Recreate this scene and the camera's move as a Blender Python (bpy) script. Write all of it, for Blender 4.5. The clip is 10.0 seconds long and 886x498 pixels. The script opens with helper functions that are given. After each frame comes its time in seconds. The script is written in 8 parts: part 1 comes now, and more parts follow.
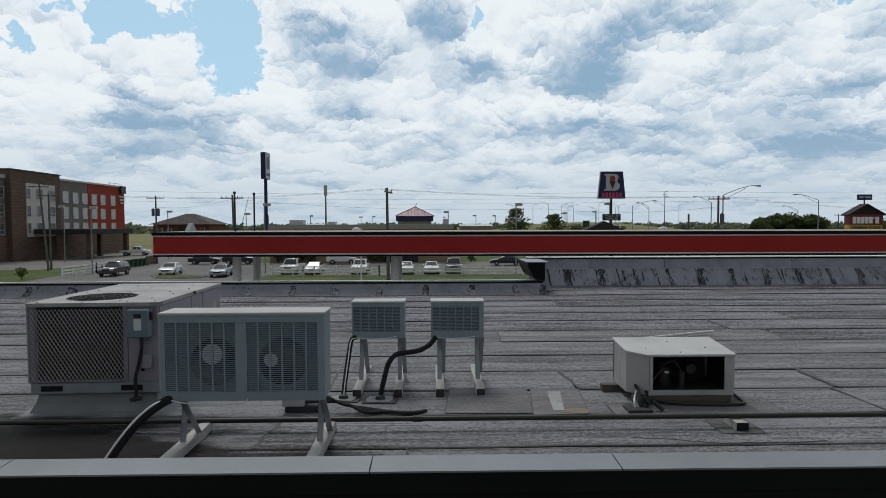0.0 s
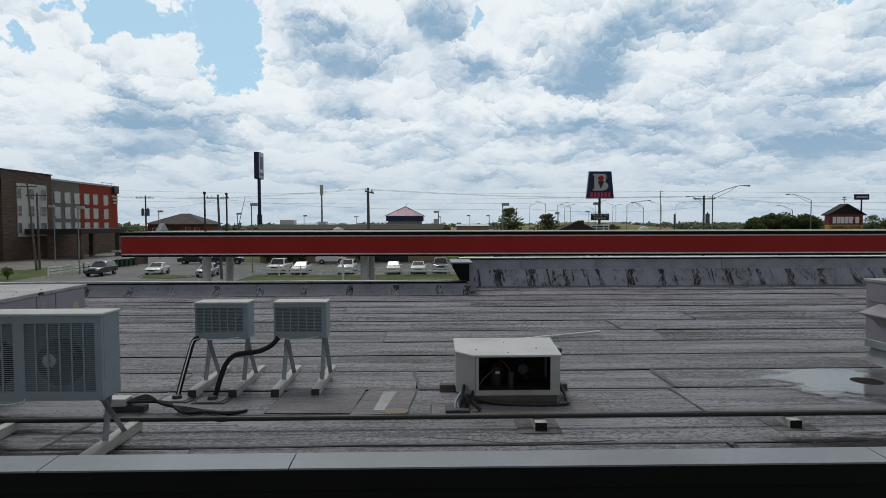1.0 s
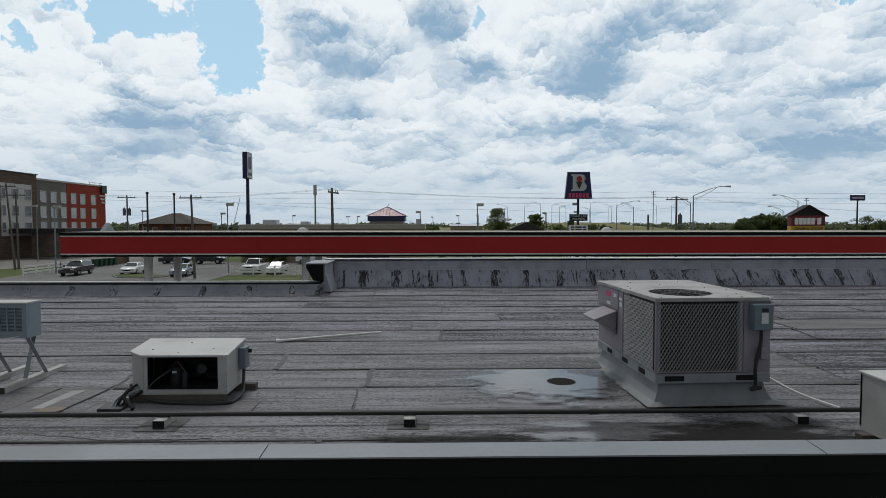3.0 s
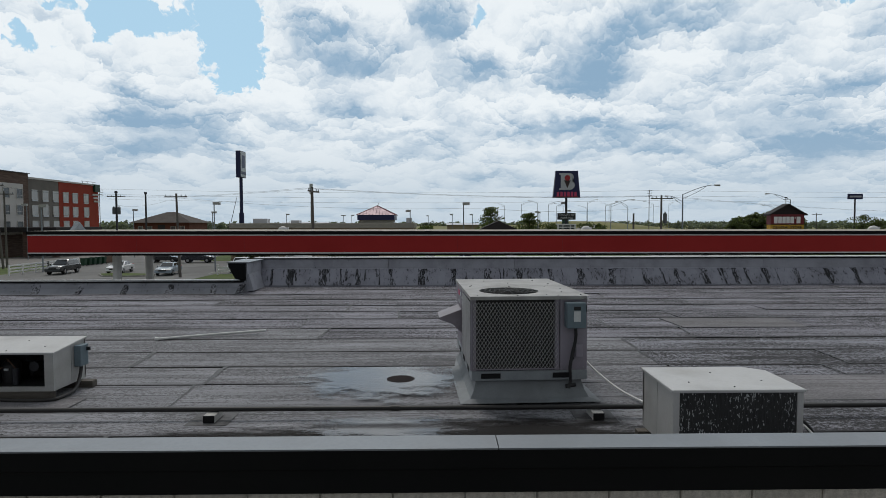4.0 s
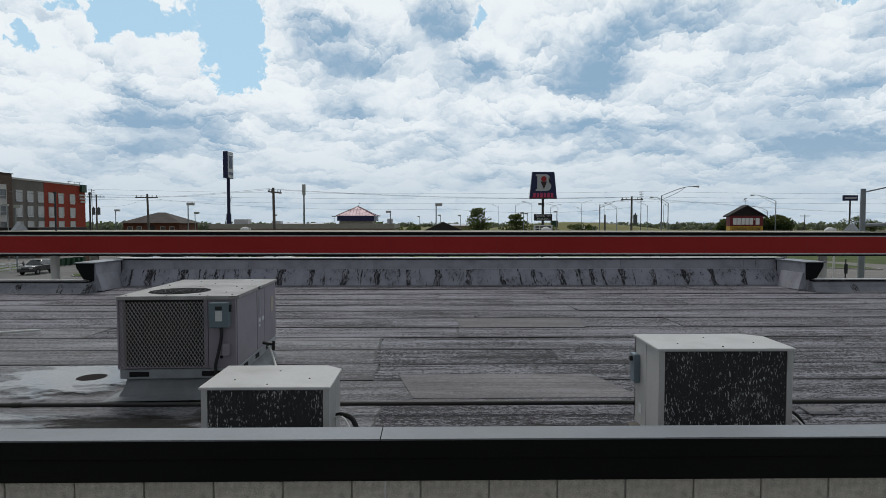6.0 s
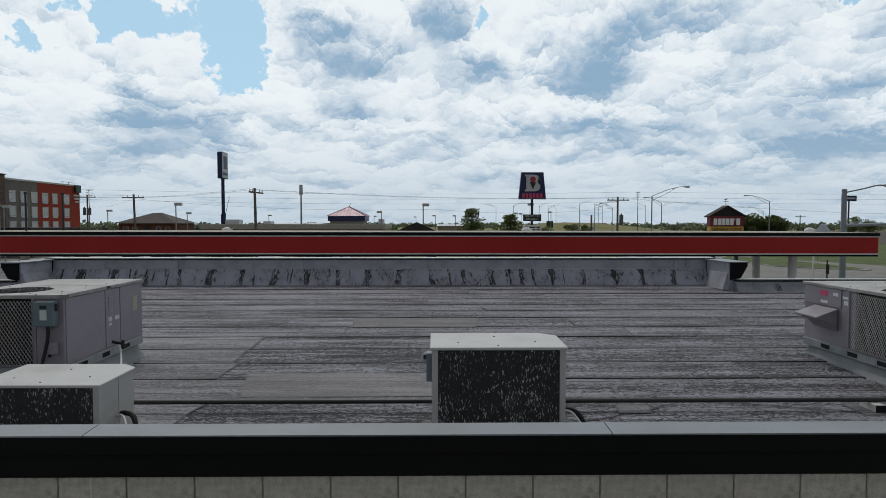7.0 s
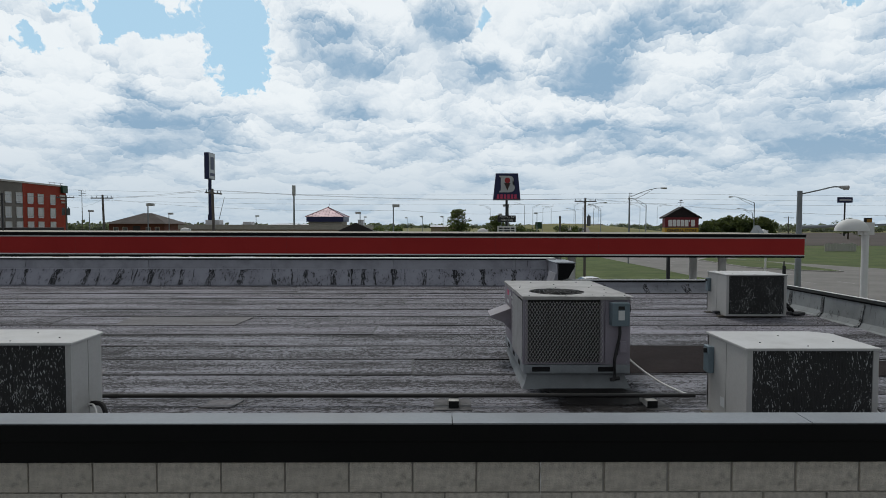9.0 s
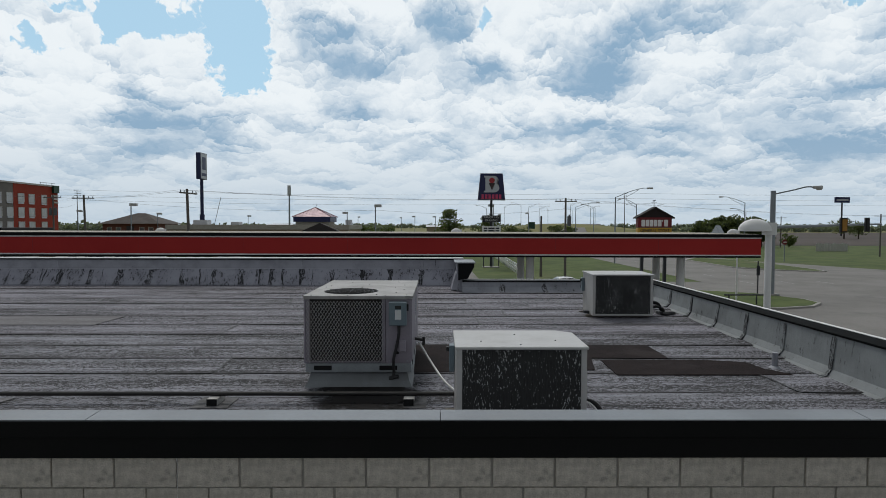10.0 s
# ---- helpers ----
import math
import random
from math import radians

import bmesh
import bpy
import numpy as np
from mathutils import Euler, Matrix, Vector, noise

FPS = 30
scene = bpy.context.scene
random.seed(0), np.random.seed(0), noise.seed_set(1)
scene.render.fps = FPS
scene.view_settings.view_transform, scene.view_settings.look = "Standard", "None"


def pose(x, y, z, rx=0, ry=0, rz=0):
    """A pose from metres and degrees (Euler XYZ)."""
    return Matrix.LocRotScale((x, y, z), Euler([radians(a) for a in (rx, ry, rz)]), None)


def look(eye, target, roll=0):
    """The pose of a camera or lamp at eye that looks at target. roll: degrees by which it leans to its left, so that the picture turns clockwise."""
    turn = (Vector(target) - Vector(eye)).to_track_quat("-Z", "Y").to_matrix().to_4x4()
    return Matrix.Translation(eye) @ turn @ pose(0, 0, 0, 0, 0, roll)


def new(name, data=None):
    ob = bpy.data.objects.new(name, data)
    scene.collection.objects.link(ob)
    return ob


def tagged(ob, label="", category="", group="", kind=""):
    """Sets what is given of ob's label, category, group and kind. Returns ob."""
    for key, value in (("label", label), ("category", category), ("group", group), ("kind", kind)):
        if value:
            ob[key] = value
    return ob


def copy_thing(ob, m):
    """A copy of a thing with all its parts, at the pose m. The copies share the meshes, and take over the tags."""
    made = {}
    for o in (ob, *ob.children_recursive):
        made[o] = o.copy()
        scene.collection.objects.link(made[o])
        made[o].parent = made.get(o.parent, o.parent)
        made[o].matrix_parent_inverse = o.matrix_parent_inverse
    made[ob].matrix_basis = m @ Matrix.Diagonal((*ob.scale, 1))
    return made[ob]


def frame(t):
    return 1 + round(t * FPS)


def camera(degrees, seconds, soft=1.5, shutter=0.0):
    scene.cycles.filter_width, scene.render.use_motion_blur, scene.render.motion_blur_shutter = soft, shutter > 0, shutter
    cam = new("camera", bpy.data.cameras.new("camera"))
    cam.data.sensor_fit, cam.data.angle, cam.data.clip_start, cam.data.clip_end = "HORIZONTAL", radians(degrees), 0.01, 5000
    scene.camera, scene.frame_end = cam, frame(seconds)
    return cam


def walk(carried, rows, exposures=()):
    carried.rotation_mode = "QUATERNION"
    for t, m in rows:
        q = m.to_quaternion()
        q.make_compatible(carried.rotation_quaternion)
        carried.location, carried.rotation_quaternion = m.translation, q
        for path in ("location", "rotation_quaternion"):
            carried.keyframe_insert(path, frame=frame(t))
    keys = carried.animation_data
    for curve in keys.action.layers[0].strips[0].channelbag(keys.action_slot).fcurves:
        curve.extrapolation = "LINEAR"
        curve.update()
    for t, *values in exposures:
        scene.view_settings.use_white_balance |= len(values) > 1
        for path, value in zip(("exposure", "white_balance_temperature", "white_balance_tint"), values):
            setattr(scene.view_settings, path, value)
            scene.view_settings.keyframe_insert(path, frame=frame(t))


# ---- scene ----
cam = camera(73.7, 10.0, soft=0.8)
PATH = [
    (0, (0.329, -2.854, 1.708), (0.365, -0.856, 1.624), -0.2),
    (0.5, (1.143, -2.908, 1.72), (1.179, -0.91, 1.636), -0.2),
    (1, (1.967, -2.933, 1.722), (2.003, -0.935, 1.637), -0.2),
    (1.5, (2.77, -2.993, 1.741), (2.805, -0.995, 1.655), -0.1),
    (2, (3.546, -3.031, 1.753), (3.58, -1.033, 1.668), -0.2),
    (2.5, (4.353, -3.074, 1.745), (4.386, -1.076, 1.661), -0.1),
    (4, (6.947, -3.22, 1.748), (6.978, -1.222, 1.659), -0.1),
    (4.5, (7.817, -3.272, 1.757), (7.846, -1.274, 1.667), -0.0),
    (5, (8.671, -3.284, 1.747), (8.7, -1.286, 1.659), 0.0),
    (5.5, (9.544, -3.345, 1.754), (9.573, -1.347, 1.667), 0.0),
    (7, (12.161, -3.456, 1.748), (12.185, -1.458, 1.663), 0.0),
    (7.5, (13.054, -3.491, 1.744), (13.076, -1.493, 1.659), 0.1),
    (8, (13.959, -3.542, 1.742), (13.981, -1.544, 1.659), 0.1),
    (8.5, (14.979, -3.627, 1.744), (14.998, -1.629, 1.662), 0.1),
    (9, (16.109, -3.667, 1.747), (16.126, -1.669, 1.665), 0.1),
    (9.5, (17.278, -3.675, 1.739), (17.293, -1.677, 1.657), 0.1),
    (10, (18.439, -3.754, 1.754), (18.453, -1.756, 1.672), 0.1),
]
walk(cam, [(t, look(eye, target, roll)) for t, eye, target, roll in PATH])

# ---- world and sun ----
GROUND = -4.4
SUN_ELEVATION, SUN_AZIMUTH = 58.0, -18.0  # degrees; azimuth from +y towards +x


def link(nt, a, b):
    nt.links.new(a, b)


def math_node(nt, op, a, b=None, c=None, clamp=False):
    n = nt.nodes.new("ShaderNodeMath")
    n.operation, n.use_clamp = op, clamp
    for i, v in enumerate((a, b, c)):
        if v is None:
            continue
        if isinstance(v, (int, float)):
            n.inputs[i].default_value = v
        else:
            link(nt, v, n.inputs[i])
    return n.outputs[0]


def vector_node(nt, op, a, b=None):
    n = nt.nodes.new("ShaderNodeVectorMath")
    n.operation = op
    for i, v in enumerate((a, b)):
        if v is None:
            continue
        if isinstance(v, (tuple, list)):
            n.inputs[i].default_value = v
        else:
            link(nt, v, n.inputs[i])
    return n.outputs["Value"] if op in ("DOT_PRODUCT", "LENGTH") else n.outputs[0]


def noise_node(nt, vector, scale, detail=4.0, rough=0.55, distortion=0.0):
    n = nt.nodes.new("ShaderNodeTexNoise")
    n.inputs["Scale"].default_value, n.inputs["Detail"].default_value = scale, detail
    n.inputs["Roughness"].default_value, n.inputs["Distortion"].default_value = rough, distortion
    if vector is not None:
        link(nt, vector, n.inputs["Vector"])
    return n


def ramp(nt, value, lo, hi, a=0.0, b=1.0, smooth=True):
    n = nt.nodes.new("ShaderNodeMapRange")
    n.interpolation_type = "SMOOTHSTEP" if smooth else "LINEAR"
    for i, v in enumerate((lo, hi, a, b)):
        n.inputs[i + 1].default_value = v
    link(nt, value, n.inputs[0])
    return n.outputs[0]


def mix_colour(nt, factor, a, b, blend="MIX"):
    n = nt.nodes.new("ShaderNodeMix")
    n.data_type, n.blend_type = "RGBA", blend
    for socket, v in ((n.inputs[0], factor), (n.inputs[6], a), (n.inputs[7], b)):
        if isinstance(v, (int, float)):
            socket.default_value = v
        elif isinstance(v, (tuple, list)):
            socket.default_value = (*v[:3], 1)
        else:
            link(nt, v, socket)
    return n.outputs[2]


# Cumulus sky. Each entry: bearing and height over the horizon, half widths, all in degrees, weight.
BLUE_GAPS = [(-34.1, 14.7, 1.5, 1.3, 0.9), (-32.2, 17.3, 2.4, 0.8, 0.8), (-26.2, 17.7, 2.6, 1.6, 1.5), (-28.6, 16.5, 0.9, 1.6, 0.9), (-19.9, 16.2, 2.4, 3.0, 1.1), (-17.5, 14.2, 2.0, 3.0, 1.1), (-18.5, 18.7, 3.5, 1.5, 0.9), (-19.4, 11.8, 1.0, 1.3, 0.5), (3.9, 19.3, 1.6, 1.5, 0.55), (9.0, 12.1, 1.2, 1.0, 0.35), (27.8, 10.5, 2.6, 0.5, 0.35), (34.6, 17.4, 3.3, 0.5, 0.7), (22.0, 9.8, 2.8, 0.4, 0.3)]
GREY_BASES = [(-25.7, 10.6, 2.0, 1.4, 0.75), (-27.1, 11.9, 1.3, 1.4, 0.35), (-25.5, 8.7, 5.4, 1.0, 0.8), (-25.5, 6.6, 5.6, 1.0, 0.8), (-19.9, 8.6, 2.9, 0.7, 0.4), (-11.3, 16.6, 3.2, 2.3, 0.55), (-6.5, 15.0, 3.8, 1.4, 0.85), (-9.2, 17.9, 2.1, 1.5, 0.5), (0.3, 18.4, 3.0, 2.9, 0.95), (-7.6, 10.8, 2.7, 1.6, 0.65), (-4.3, 8.5, 4.4, 0.8, 0.5), (-1.9, 6.7, 3.8, 1.0, 0.6), (4.4, 14.0, 3.3, 1.3, 1.0), (-14.4, 9.6, 2.3, 0.7, 0.5), (-11.3, 8.4, 2.1, 0.9, 0.5), (2.8, 9.9, 2.7, 1.7, 0.5)]
GREY_BASES_MORE = [(15.6, 14.8, 3.8, 2.5, 1.0), (13.0, 13.5, 3.1, 1.4, 0.6), (18.6, 17.5, 3.0, 2.0, 0.45), (22.9, 17.7, 4.2, 1.9, 0.55), (28.2, 14.5, 2.6, 1.2, 0.55), (9.8, 8.8, 4.0, 0.9, 0.85), (15.6, 8.2, 3.8, 1.4, 0.8), (23.8, 8.1, 3.2, 0.6, 0.5), (34.6, 6.6, 4.1, 1.2, 1.1), (32.3, 8.8, 2.3, 0.7, 0.5), (36.6, 14.5, 2.1, 2.1, 0.6), (35.3, 10.7, 2.6, 0.8, 0.7), (5.0, 4.7, 3.8, 0.8, 0.5), (-35.3, 6.6, 2.6, 0.9, 0.35), (-31.4, 5.2, 2.4, 0.5, 0.3), (30.7, 7.1, 2.4, 0.5, 0.4)]
LOW_BASES = [(-28.1, 4.4, 5.1, 0.4, 0.35), (-18.0, 6.9, 3.0, 0.6, 0.35), (-11.3, 4.9, 4.2, 0.4, 0.3), (12.5, 6.5, 3.1, 0.5, 0.4), (22.4, 6.2, 3.7, 0.5, 0.35), (29.1, 5.1, 2.9, 0.4, 0.3), (28.2, 8.6, 11.1, 6.5, 0.36), (-22.8, 16.1, 1.4, 0.7, 0.0)]

world = bpy.data.worlds.new("daylight")
scene.world = world
world.use_nodes = True
wt = world.node_tree
wt.nodes.clear()
out = wt.nodes.new("ShaderNodeOutputWorld")
back = wt.nodes.new("ShaderNodeBackground")
back.inputs["Strength"].default_value = 0.097
link(wt, back.outputs[0], out.inputs[0])
sky = wt.nodes.new("ShaderNodeTexSky")
sky.sky_type, sky.sun_disc = "NISHITA", False
sky.sun_elevation, sky.sun_rotation = radians(SUN_ELEVATION), radians(SUN_AZIMUTH)
sky.air_density, sky.dust_density = 1.0, 1.5
coords = wt.nodes.new("ShaderNodeTexCoord").outputs["Generated"]
sep = wt.nodes.new("ShaderNodeSeparateXYZ")
link(wt, coords, sep.inputs[0])
height = math_node(wt, "ARCSINE", sep.outputs[2])
bearing_deg = math_node(wt, "MULTIPLY", math_node(wt, "ARCTAN2", sep.outputs[0], sep.outputs[1]), math.degrees(1))
height_deg = math_node(wt, "MULTIPLY", height, math.degrees(1))


def pair_node(x, y):
    n = wt.nodes.new("ShaderNodeCombineXYZ")
    link(wt, x, n.inputs[0])
    link(wt, y, n.inputs[1])
    return n.outputs[0]


plane = pair_node(bearing_deg, height_deg)
# heaps flatten and crowd towards the horizon
rise = math_node(wt, "MULTIPLY", math_node(wt, "LOGARITHM", math_node(wt, "MULTIPLY_ADD", math_node(wt, "MAXIMUM", height_deg, 0.0), 1 / 9, 1.0), math.e), 24.0)
tall_plane = pair_node(bearing_deg, rise)


def centred(n):
    return vector_node(wt, "SUBTRACT", n.outputs["Color"], (0.5, 0.5, 0.5))


curl = vector_node(wt, "MULTIPLY", centred(noise_node(wt, tall_plane, 0.17, 2.0, 0.5)), (5.0, 3.6, 0.0))
ripple = vector_node(wt, "MULTIPLY", centred(noise_node(wt, tall_plane, 0.8, 4.0, 0.6)), (2.6, 2.2, 0.0))
stir = vector_node(wt, "ADD", curl, ripple)
frill = vector_node(wt, "MULTIPLY", centred(noise_node(wt, tall_plane, 1.5, 3.0, 0.5)), (0.8, 0.75, 0.0))
bent = vector_node(wt, "ADD", plane, stir)
puffy = vector_node(wt, "ADD", vector_node(wt, "ADD", tall_plane, frill), vector_node(wt, "MULTIPLY", stir, (0.62, 0.62, 0.0)))


def heaps(at, scale, squat):
    """Crowded rounded heaps, each bright on its crown and grey at its foot; also how near its middle."""
    n = wt.nodes.new("ShaderNodeTexVoronoi")
    n.feature, n.voronoi_dimensions = "F1", "2D"
    n.inputs["Scale"].default_value, n.inputs["Detail"].default_value, n.inputs["Randomness"].default_value = scale, 0.0, 0.95
    flat = vector_node(wt, "MULTIPLY", at, (1.0, squat, 1.0))
    link(wt, flat, n.inputs["Vector"])
    part_of = wt.nodes.new("ShaderNodeSeparateXYZ")
    link(wt, vector_node(wt, "SUBTRACT", flat, n.outputs["Position"]), part_of.inputs[0])
    foot = ramp(wt, math_node(wt, "MULTIPLY", part_of.outputs[1], scale), -0.5, 0.4, 1.0, 0.0)
    return foot, ramp(wt, n.outputs["Distance"], 0.0, 0.8, 1.0, 0.0, smooth=False)


def blobs(entries, total):
    for az, el, ra, re, weight in entries:
        off = vector_node(wt, "MULTIPLY", vector_node(wt, "SUBTRACT", bent, (az, el, 0.0)), (1 / ra, 1 / re, 0.0))
        bell = math_node(wt, "POWER", 2.718, math_node(wt, "MULTIPLY", vector_node(wt, "DOT_PRODUCT", off, off), -1.0))
        total = math_node(wt, "MULTIPLY_ADD", bell, weight, total)
    return total


gap = blobs(BLUE_GAPS, 0.0)
grey = blobs(LOW_BASES, blobs(GREY_BASES_MORE, blobs(GREY_BASES, 0.0)))
big_foot, big = heaps(puffy, 0.19, 1.25)
mid_foot, mid = heaps(vector_node(wt, "ADD", puffy, (3.0, 1.0, 0.0)), 0.42, 1.1)
small_foot, small = heaps(vector_node(wt, "ADD", puffy, (7.0, 5.0, 0.0)), 1.05, 1.0)
tiny_foot, tiny = heaps(vector_node(wt, "ADD", puffy, (1.0, 9.0, 0.0)), 2.3, 1.0)
modelling = math_node(wt, "MULTIPLY_ADD", big_foot, 0.40, math_node(wt, "MULTIPLY_ADD", mid_foot, 0.34, math_node(wt, "MULTIPLY_ADD", small_foot, 0.18, math_node(wt, "MULTIPLY", tiny_foot, 0.08))))
crowd = math_node(wt, "MULTIPLY_ADD", mid, 0.45, math_node(wt, "MULTIPLY_ADD", small, 0.35, math_node(wt, "MULTIPLY", tiny, 0.2)))
ragged_ = math_node(wt, "SUBTRACT", noise_node(wt, puffy, 0.42, 5.0, 0.52).outputs[0], 0.5)
broad = math_node(wt, "SUBTRACT", noise_node(wt, puffy, 0.11, 3.0, 0.5).outputs[0], 0.5)
mass = math_node(wt, "MULTIPLY_ADD", gap, -0.95, math_node(wt, "MULTIPLY_ADD", crowd, 0.62, math_node(wt, "MULTIPLY_ADD", ragged_, 0.9, 0.5)))
cover = ramp(wt, mass, 0.16, 0.34)
# seen against the light: thick middles and feet are grey, thin rims and crowns bright
lumps = math_node(wt, "MULTIPLY", math_node(wt, "SUBTRACT", modelling, 0.42), ramp(wt, noise_node(wt, puffy, 0.23, 3.0, 0.5).outputs[0], 0.36, 0.62, 0.45, 1.5))
thick = math_node(wt, "MULTIPLY_ADD", grey, 1.0, math_node(wt, "MULTIPLY_ADD", lumps, 0.80, math_node(wt, "MULTIPLY_ADD", broad, 1.1, math_node(wt, "MULTIPLY_ADD", ragged_, 0.75, 0.24))))
shade = ramp(wt, thick, 0.0, 1.45, 0.0, 1.0)
shade = math_node(wt, "MULTIPLY", shade, ramp(wt, mass, 0.2, 0.62, 0.1, 1.0))
cloud = mix_colour(wt, shade, (8.7, 9.25, 9.6), (2.75, 4.25, 5.85))
haze = ramp(wt, height, 0.0, 0.19, 1.0, 0.0)
blue = mix_colour(wt, 0.7, sky.outputs[0], (4.4, 7.2, 9.0))
whole = mix_colour(wt, cover, blue, cloud)
whole = mix_colour(wt, math_node(wt, "MULTIPLY", haze, 0.62), whole, (3.95, 5.1, 6.2))
# sky out of view, away from +y, dimmed to cut light on roof and fronts
away = ramp(wt, sep.outputs[1], 0.76, 0.15, 1.0, 0.33)
whole = mix_colour(wt, 1.0, whole, away, "MULTIPLY")
link(wt, whole, back.inputs[0])

sun = new("sun", bpy.data.lights.new("sun", "SUN"))
sun.data.energy, sun.data.angle, sun.data.color = 1.0, radians(14), (1.0, 0.96, 0.9)
az, el = radians(SUN_AZIMUTH), radians(SUN_ELEVATION)
sun.matrix_world = look((0, 0, 30), (-math.sin(az) * math.cos(el) * 10, -math.cos(az) * math.cos(el) * 10, 30 - math.sin(el) * 10))

# ---- materials ----
def surface(name, base, second=None, amount=0.5, scale=3.0, fine=60.0, rough=0.7, metal=0.0, bump=0.15, stretch=(1, 1, 1), dirt=None, dirt_amount=0.0, dirt_scale=1.2, per_object=0.0, spec=0.5):
    """A painted, metal or mineral surface: two scales of colour change, stains, fine relief."""
    m = bpy.data.materials.new(name)
    m.use_nodes = True
    nt = m.node_tree
    b = nt.nodes["Principled BSDF"]
    b.inputs["Metallic"].default_value = metal
    b.inputs["Specular IOR Level"].default_value = spec
    where = vector_node(nt, "MULTIPLY", nt.nodes.new("ShaderNodeTexCoord").outputs["Object"], stretch)
    second = second or tuple(c * 0.72 for c in base)
    broad = noise_node(nt, where, scale, 5.0, 0.6).outputs[0]
    grain = noise_node(nt, where, fine, 3.0, 0.6).outputs[0]
    colour = mix_colour(nt, math_node(nt, "MULTIPLY", ramp(nt, broad, 0.35, 0.7), amount), base, second)
    colour = mix_colour(nt, math_node(nt, "MULTIPLY", ramp(nt, grain, 0.35, 0.75), amount * 0.5), colour, second)
    if dirt:
        stain = ramp(nt, noise_node(nt, where, dirt_scale, 8.0, 0.66).outputs[0], 0.52, 0.68)
        colour = mix_colour(nt, math_node(nt, "MULTIPLY", stain, dirt_amount), colour, dirt)
    if per_object:
        info = nt.nodes.new("ShaderNodeObjectInfo").outputs["Random"]
        colour = mix_colour(nt, math_node(nt, "MULTIPLY", info, per_object), colour, tuple(c * 0.6 for c in base))
    link(nt, colour, b.inputs["Base Color"])
    link(nt, math_node(nt, "MULTIPLY_ADD", math_node(nt, "SUBTRACT", broad, 0.5), 0.3, rough, clamp=True), b.inputs["Roughness"])
    if bump:
        bp = nt.nodes.new("ShaderNodeBump")
        bp.inputs["Strength"].default_value, bp.inputs["Distance"].default_value = bump, 0.01
        link(nt, math_node(nt, "ADD", broad, grain), bp.inputs["Height"])
        link(nt, bp.outputs[0], b.inputs["Normal"])
    return m


def roofing_material(name, base, worn, amount, bald=0.0):
    """Mineral cap sheet: granules, long worn streaks along the roll, dark grime at the laps."""
    m = bpy.data.materials.new(name)
    m.use_nodes = True
    nt = m.node_tree
    b = nt.nodes["Principled BSDF"]
    where = nt.nodes.new("ShaderNodeTexCoord").outputs["Object"]
    spot = nt.nodes.new("ShaderNodeObjectInfo").outputs["Random"]
    shift = nt.nodes.new("ShaderNodeCombineXYZ")
    link(nt, math_node(nt, "MULTIPLY", spot, 37.0), shift.inputs[2])
    where = vector_node(nt, "ADD", where, shift.outputs[0])
    streak = noise_node(nt, vector_node(nt, "MULTIPLY", where, (0.75, 8.0, 1)), 1.9, 12.0, 0.74, 0.5).outputs[0]
    lines = noise_node(nt, vector_node(nt, "MULTIPLY", where, (0.2, 12.0, 1)), 2.3, 8.0, 0.66, 0.3).outputs[0]
    patch = noise_node(nt, vector_node(nt, "MULTIPLY", where, (0.45, 1.3, 1)), 0.9, 4.0, 0.6).outputs[0]
    speck = noise_node(nt, vector_node(nt, "MULTIPLY", where, (0.55, 1, 1)), 42.0, 6.0, 0.85).outputs[0]
    grit = noise_node(nt, where, 150.0, 2.0, 0.6).outputs[0]
    light = noise_node(nt, vector_node(nt, "MULTIPLY", where, (0.35, 1.6, 1)), 2.1, 8.0, 0.7).outputs[0]
    colour = mix_colour(nt, ramp(nt, light, 0.38, 0.66), base, tuple(min(1, c * 1.5) for c in base))
    colour = mix_colour(nt, math_node(nt, "MULTIPLY", spot, 0.35), colour, tuple(c * 0.72 for c in base))
    colour = mix_colour(nt, ramp(nt, grit, 0.5, 0.72, 0.0, 0.55), colour, tuple(c * 0.45 for c in base))
    band = noise_node(nt, vector_node(nt, "MULTIPLY", where, (0.22, 3.2, 1)), 1.3, 3.0, 0.5).outputs[0]
    bare = math_node(nt, "MULTIPLY_ADD", streak, 0.75, math_node(nt, "MULTIPLY_ADD", band, 0.60, math_node(nt, "MULTIPLY_ADD", patch, 0.55, bald - 0.445)))
    bare = math_node(nt, "ADD", bare, math_node(nt, "MULTIPLY", math_node(nt, "SUBTRACT", speck, 0.5), 2.2))
    colour = mix_colour(nt, math_node(nt, "MULTIPLY", ramp(nt, bare, 0.512, 0.575), amount), colour, worn)
    thin = math_node(nt, "ADD", lines, math_node(nt, "MULTIPLY", math_node(nt, "SUBTRACT", speck, 0.5), 0.3))
    colour = mix_colour(nt, math_node(nt, "MULTIPLY", ramp(nt, thin, 0.56, 0.585), amount * 0.95), colour, worn)
    # grime along the lower lap of the roll
    sep = nt.nodes.new("ShaderNodeSeparateXYZ")
    link(nt, nt.nodes.new("ShaderNodeTexCoord").outputs["Object"], sep.inputs[0])
    edge = math_node(nt, "ADD", sep.outputs[1], math_node(nt, "MULTIPLY", math_node(nt, "SUBTRACT", streak, 0.5), 0.22))
    colour = mix_colour(nt, ramp(nt, edge, -0.03, 0.06, 0.5 * amount, 0.0), colour, worn)
    # near-black line in the colour along the roll's front lip
    close = math_node(nt, "ADD", sep.outputs[1], math_node(nt, "MULTIPLY", math_node(nt, "SUBTRACT", speck, 0.5), 0.05))
    colour = mix_colour(nt, ramp(nt, close, -0.040, -0.022, 1.0, 0.0), colour, tuple(c * 0.4 for c in worn))
    link(nt, colour, b.inputs["Base Color"])
    b.inputs["Roughness"].default_value = 0.82
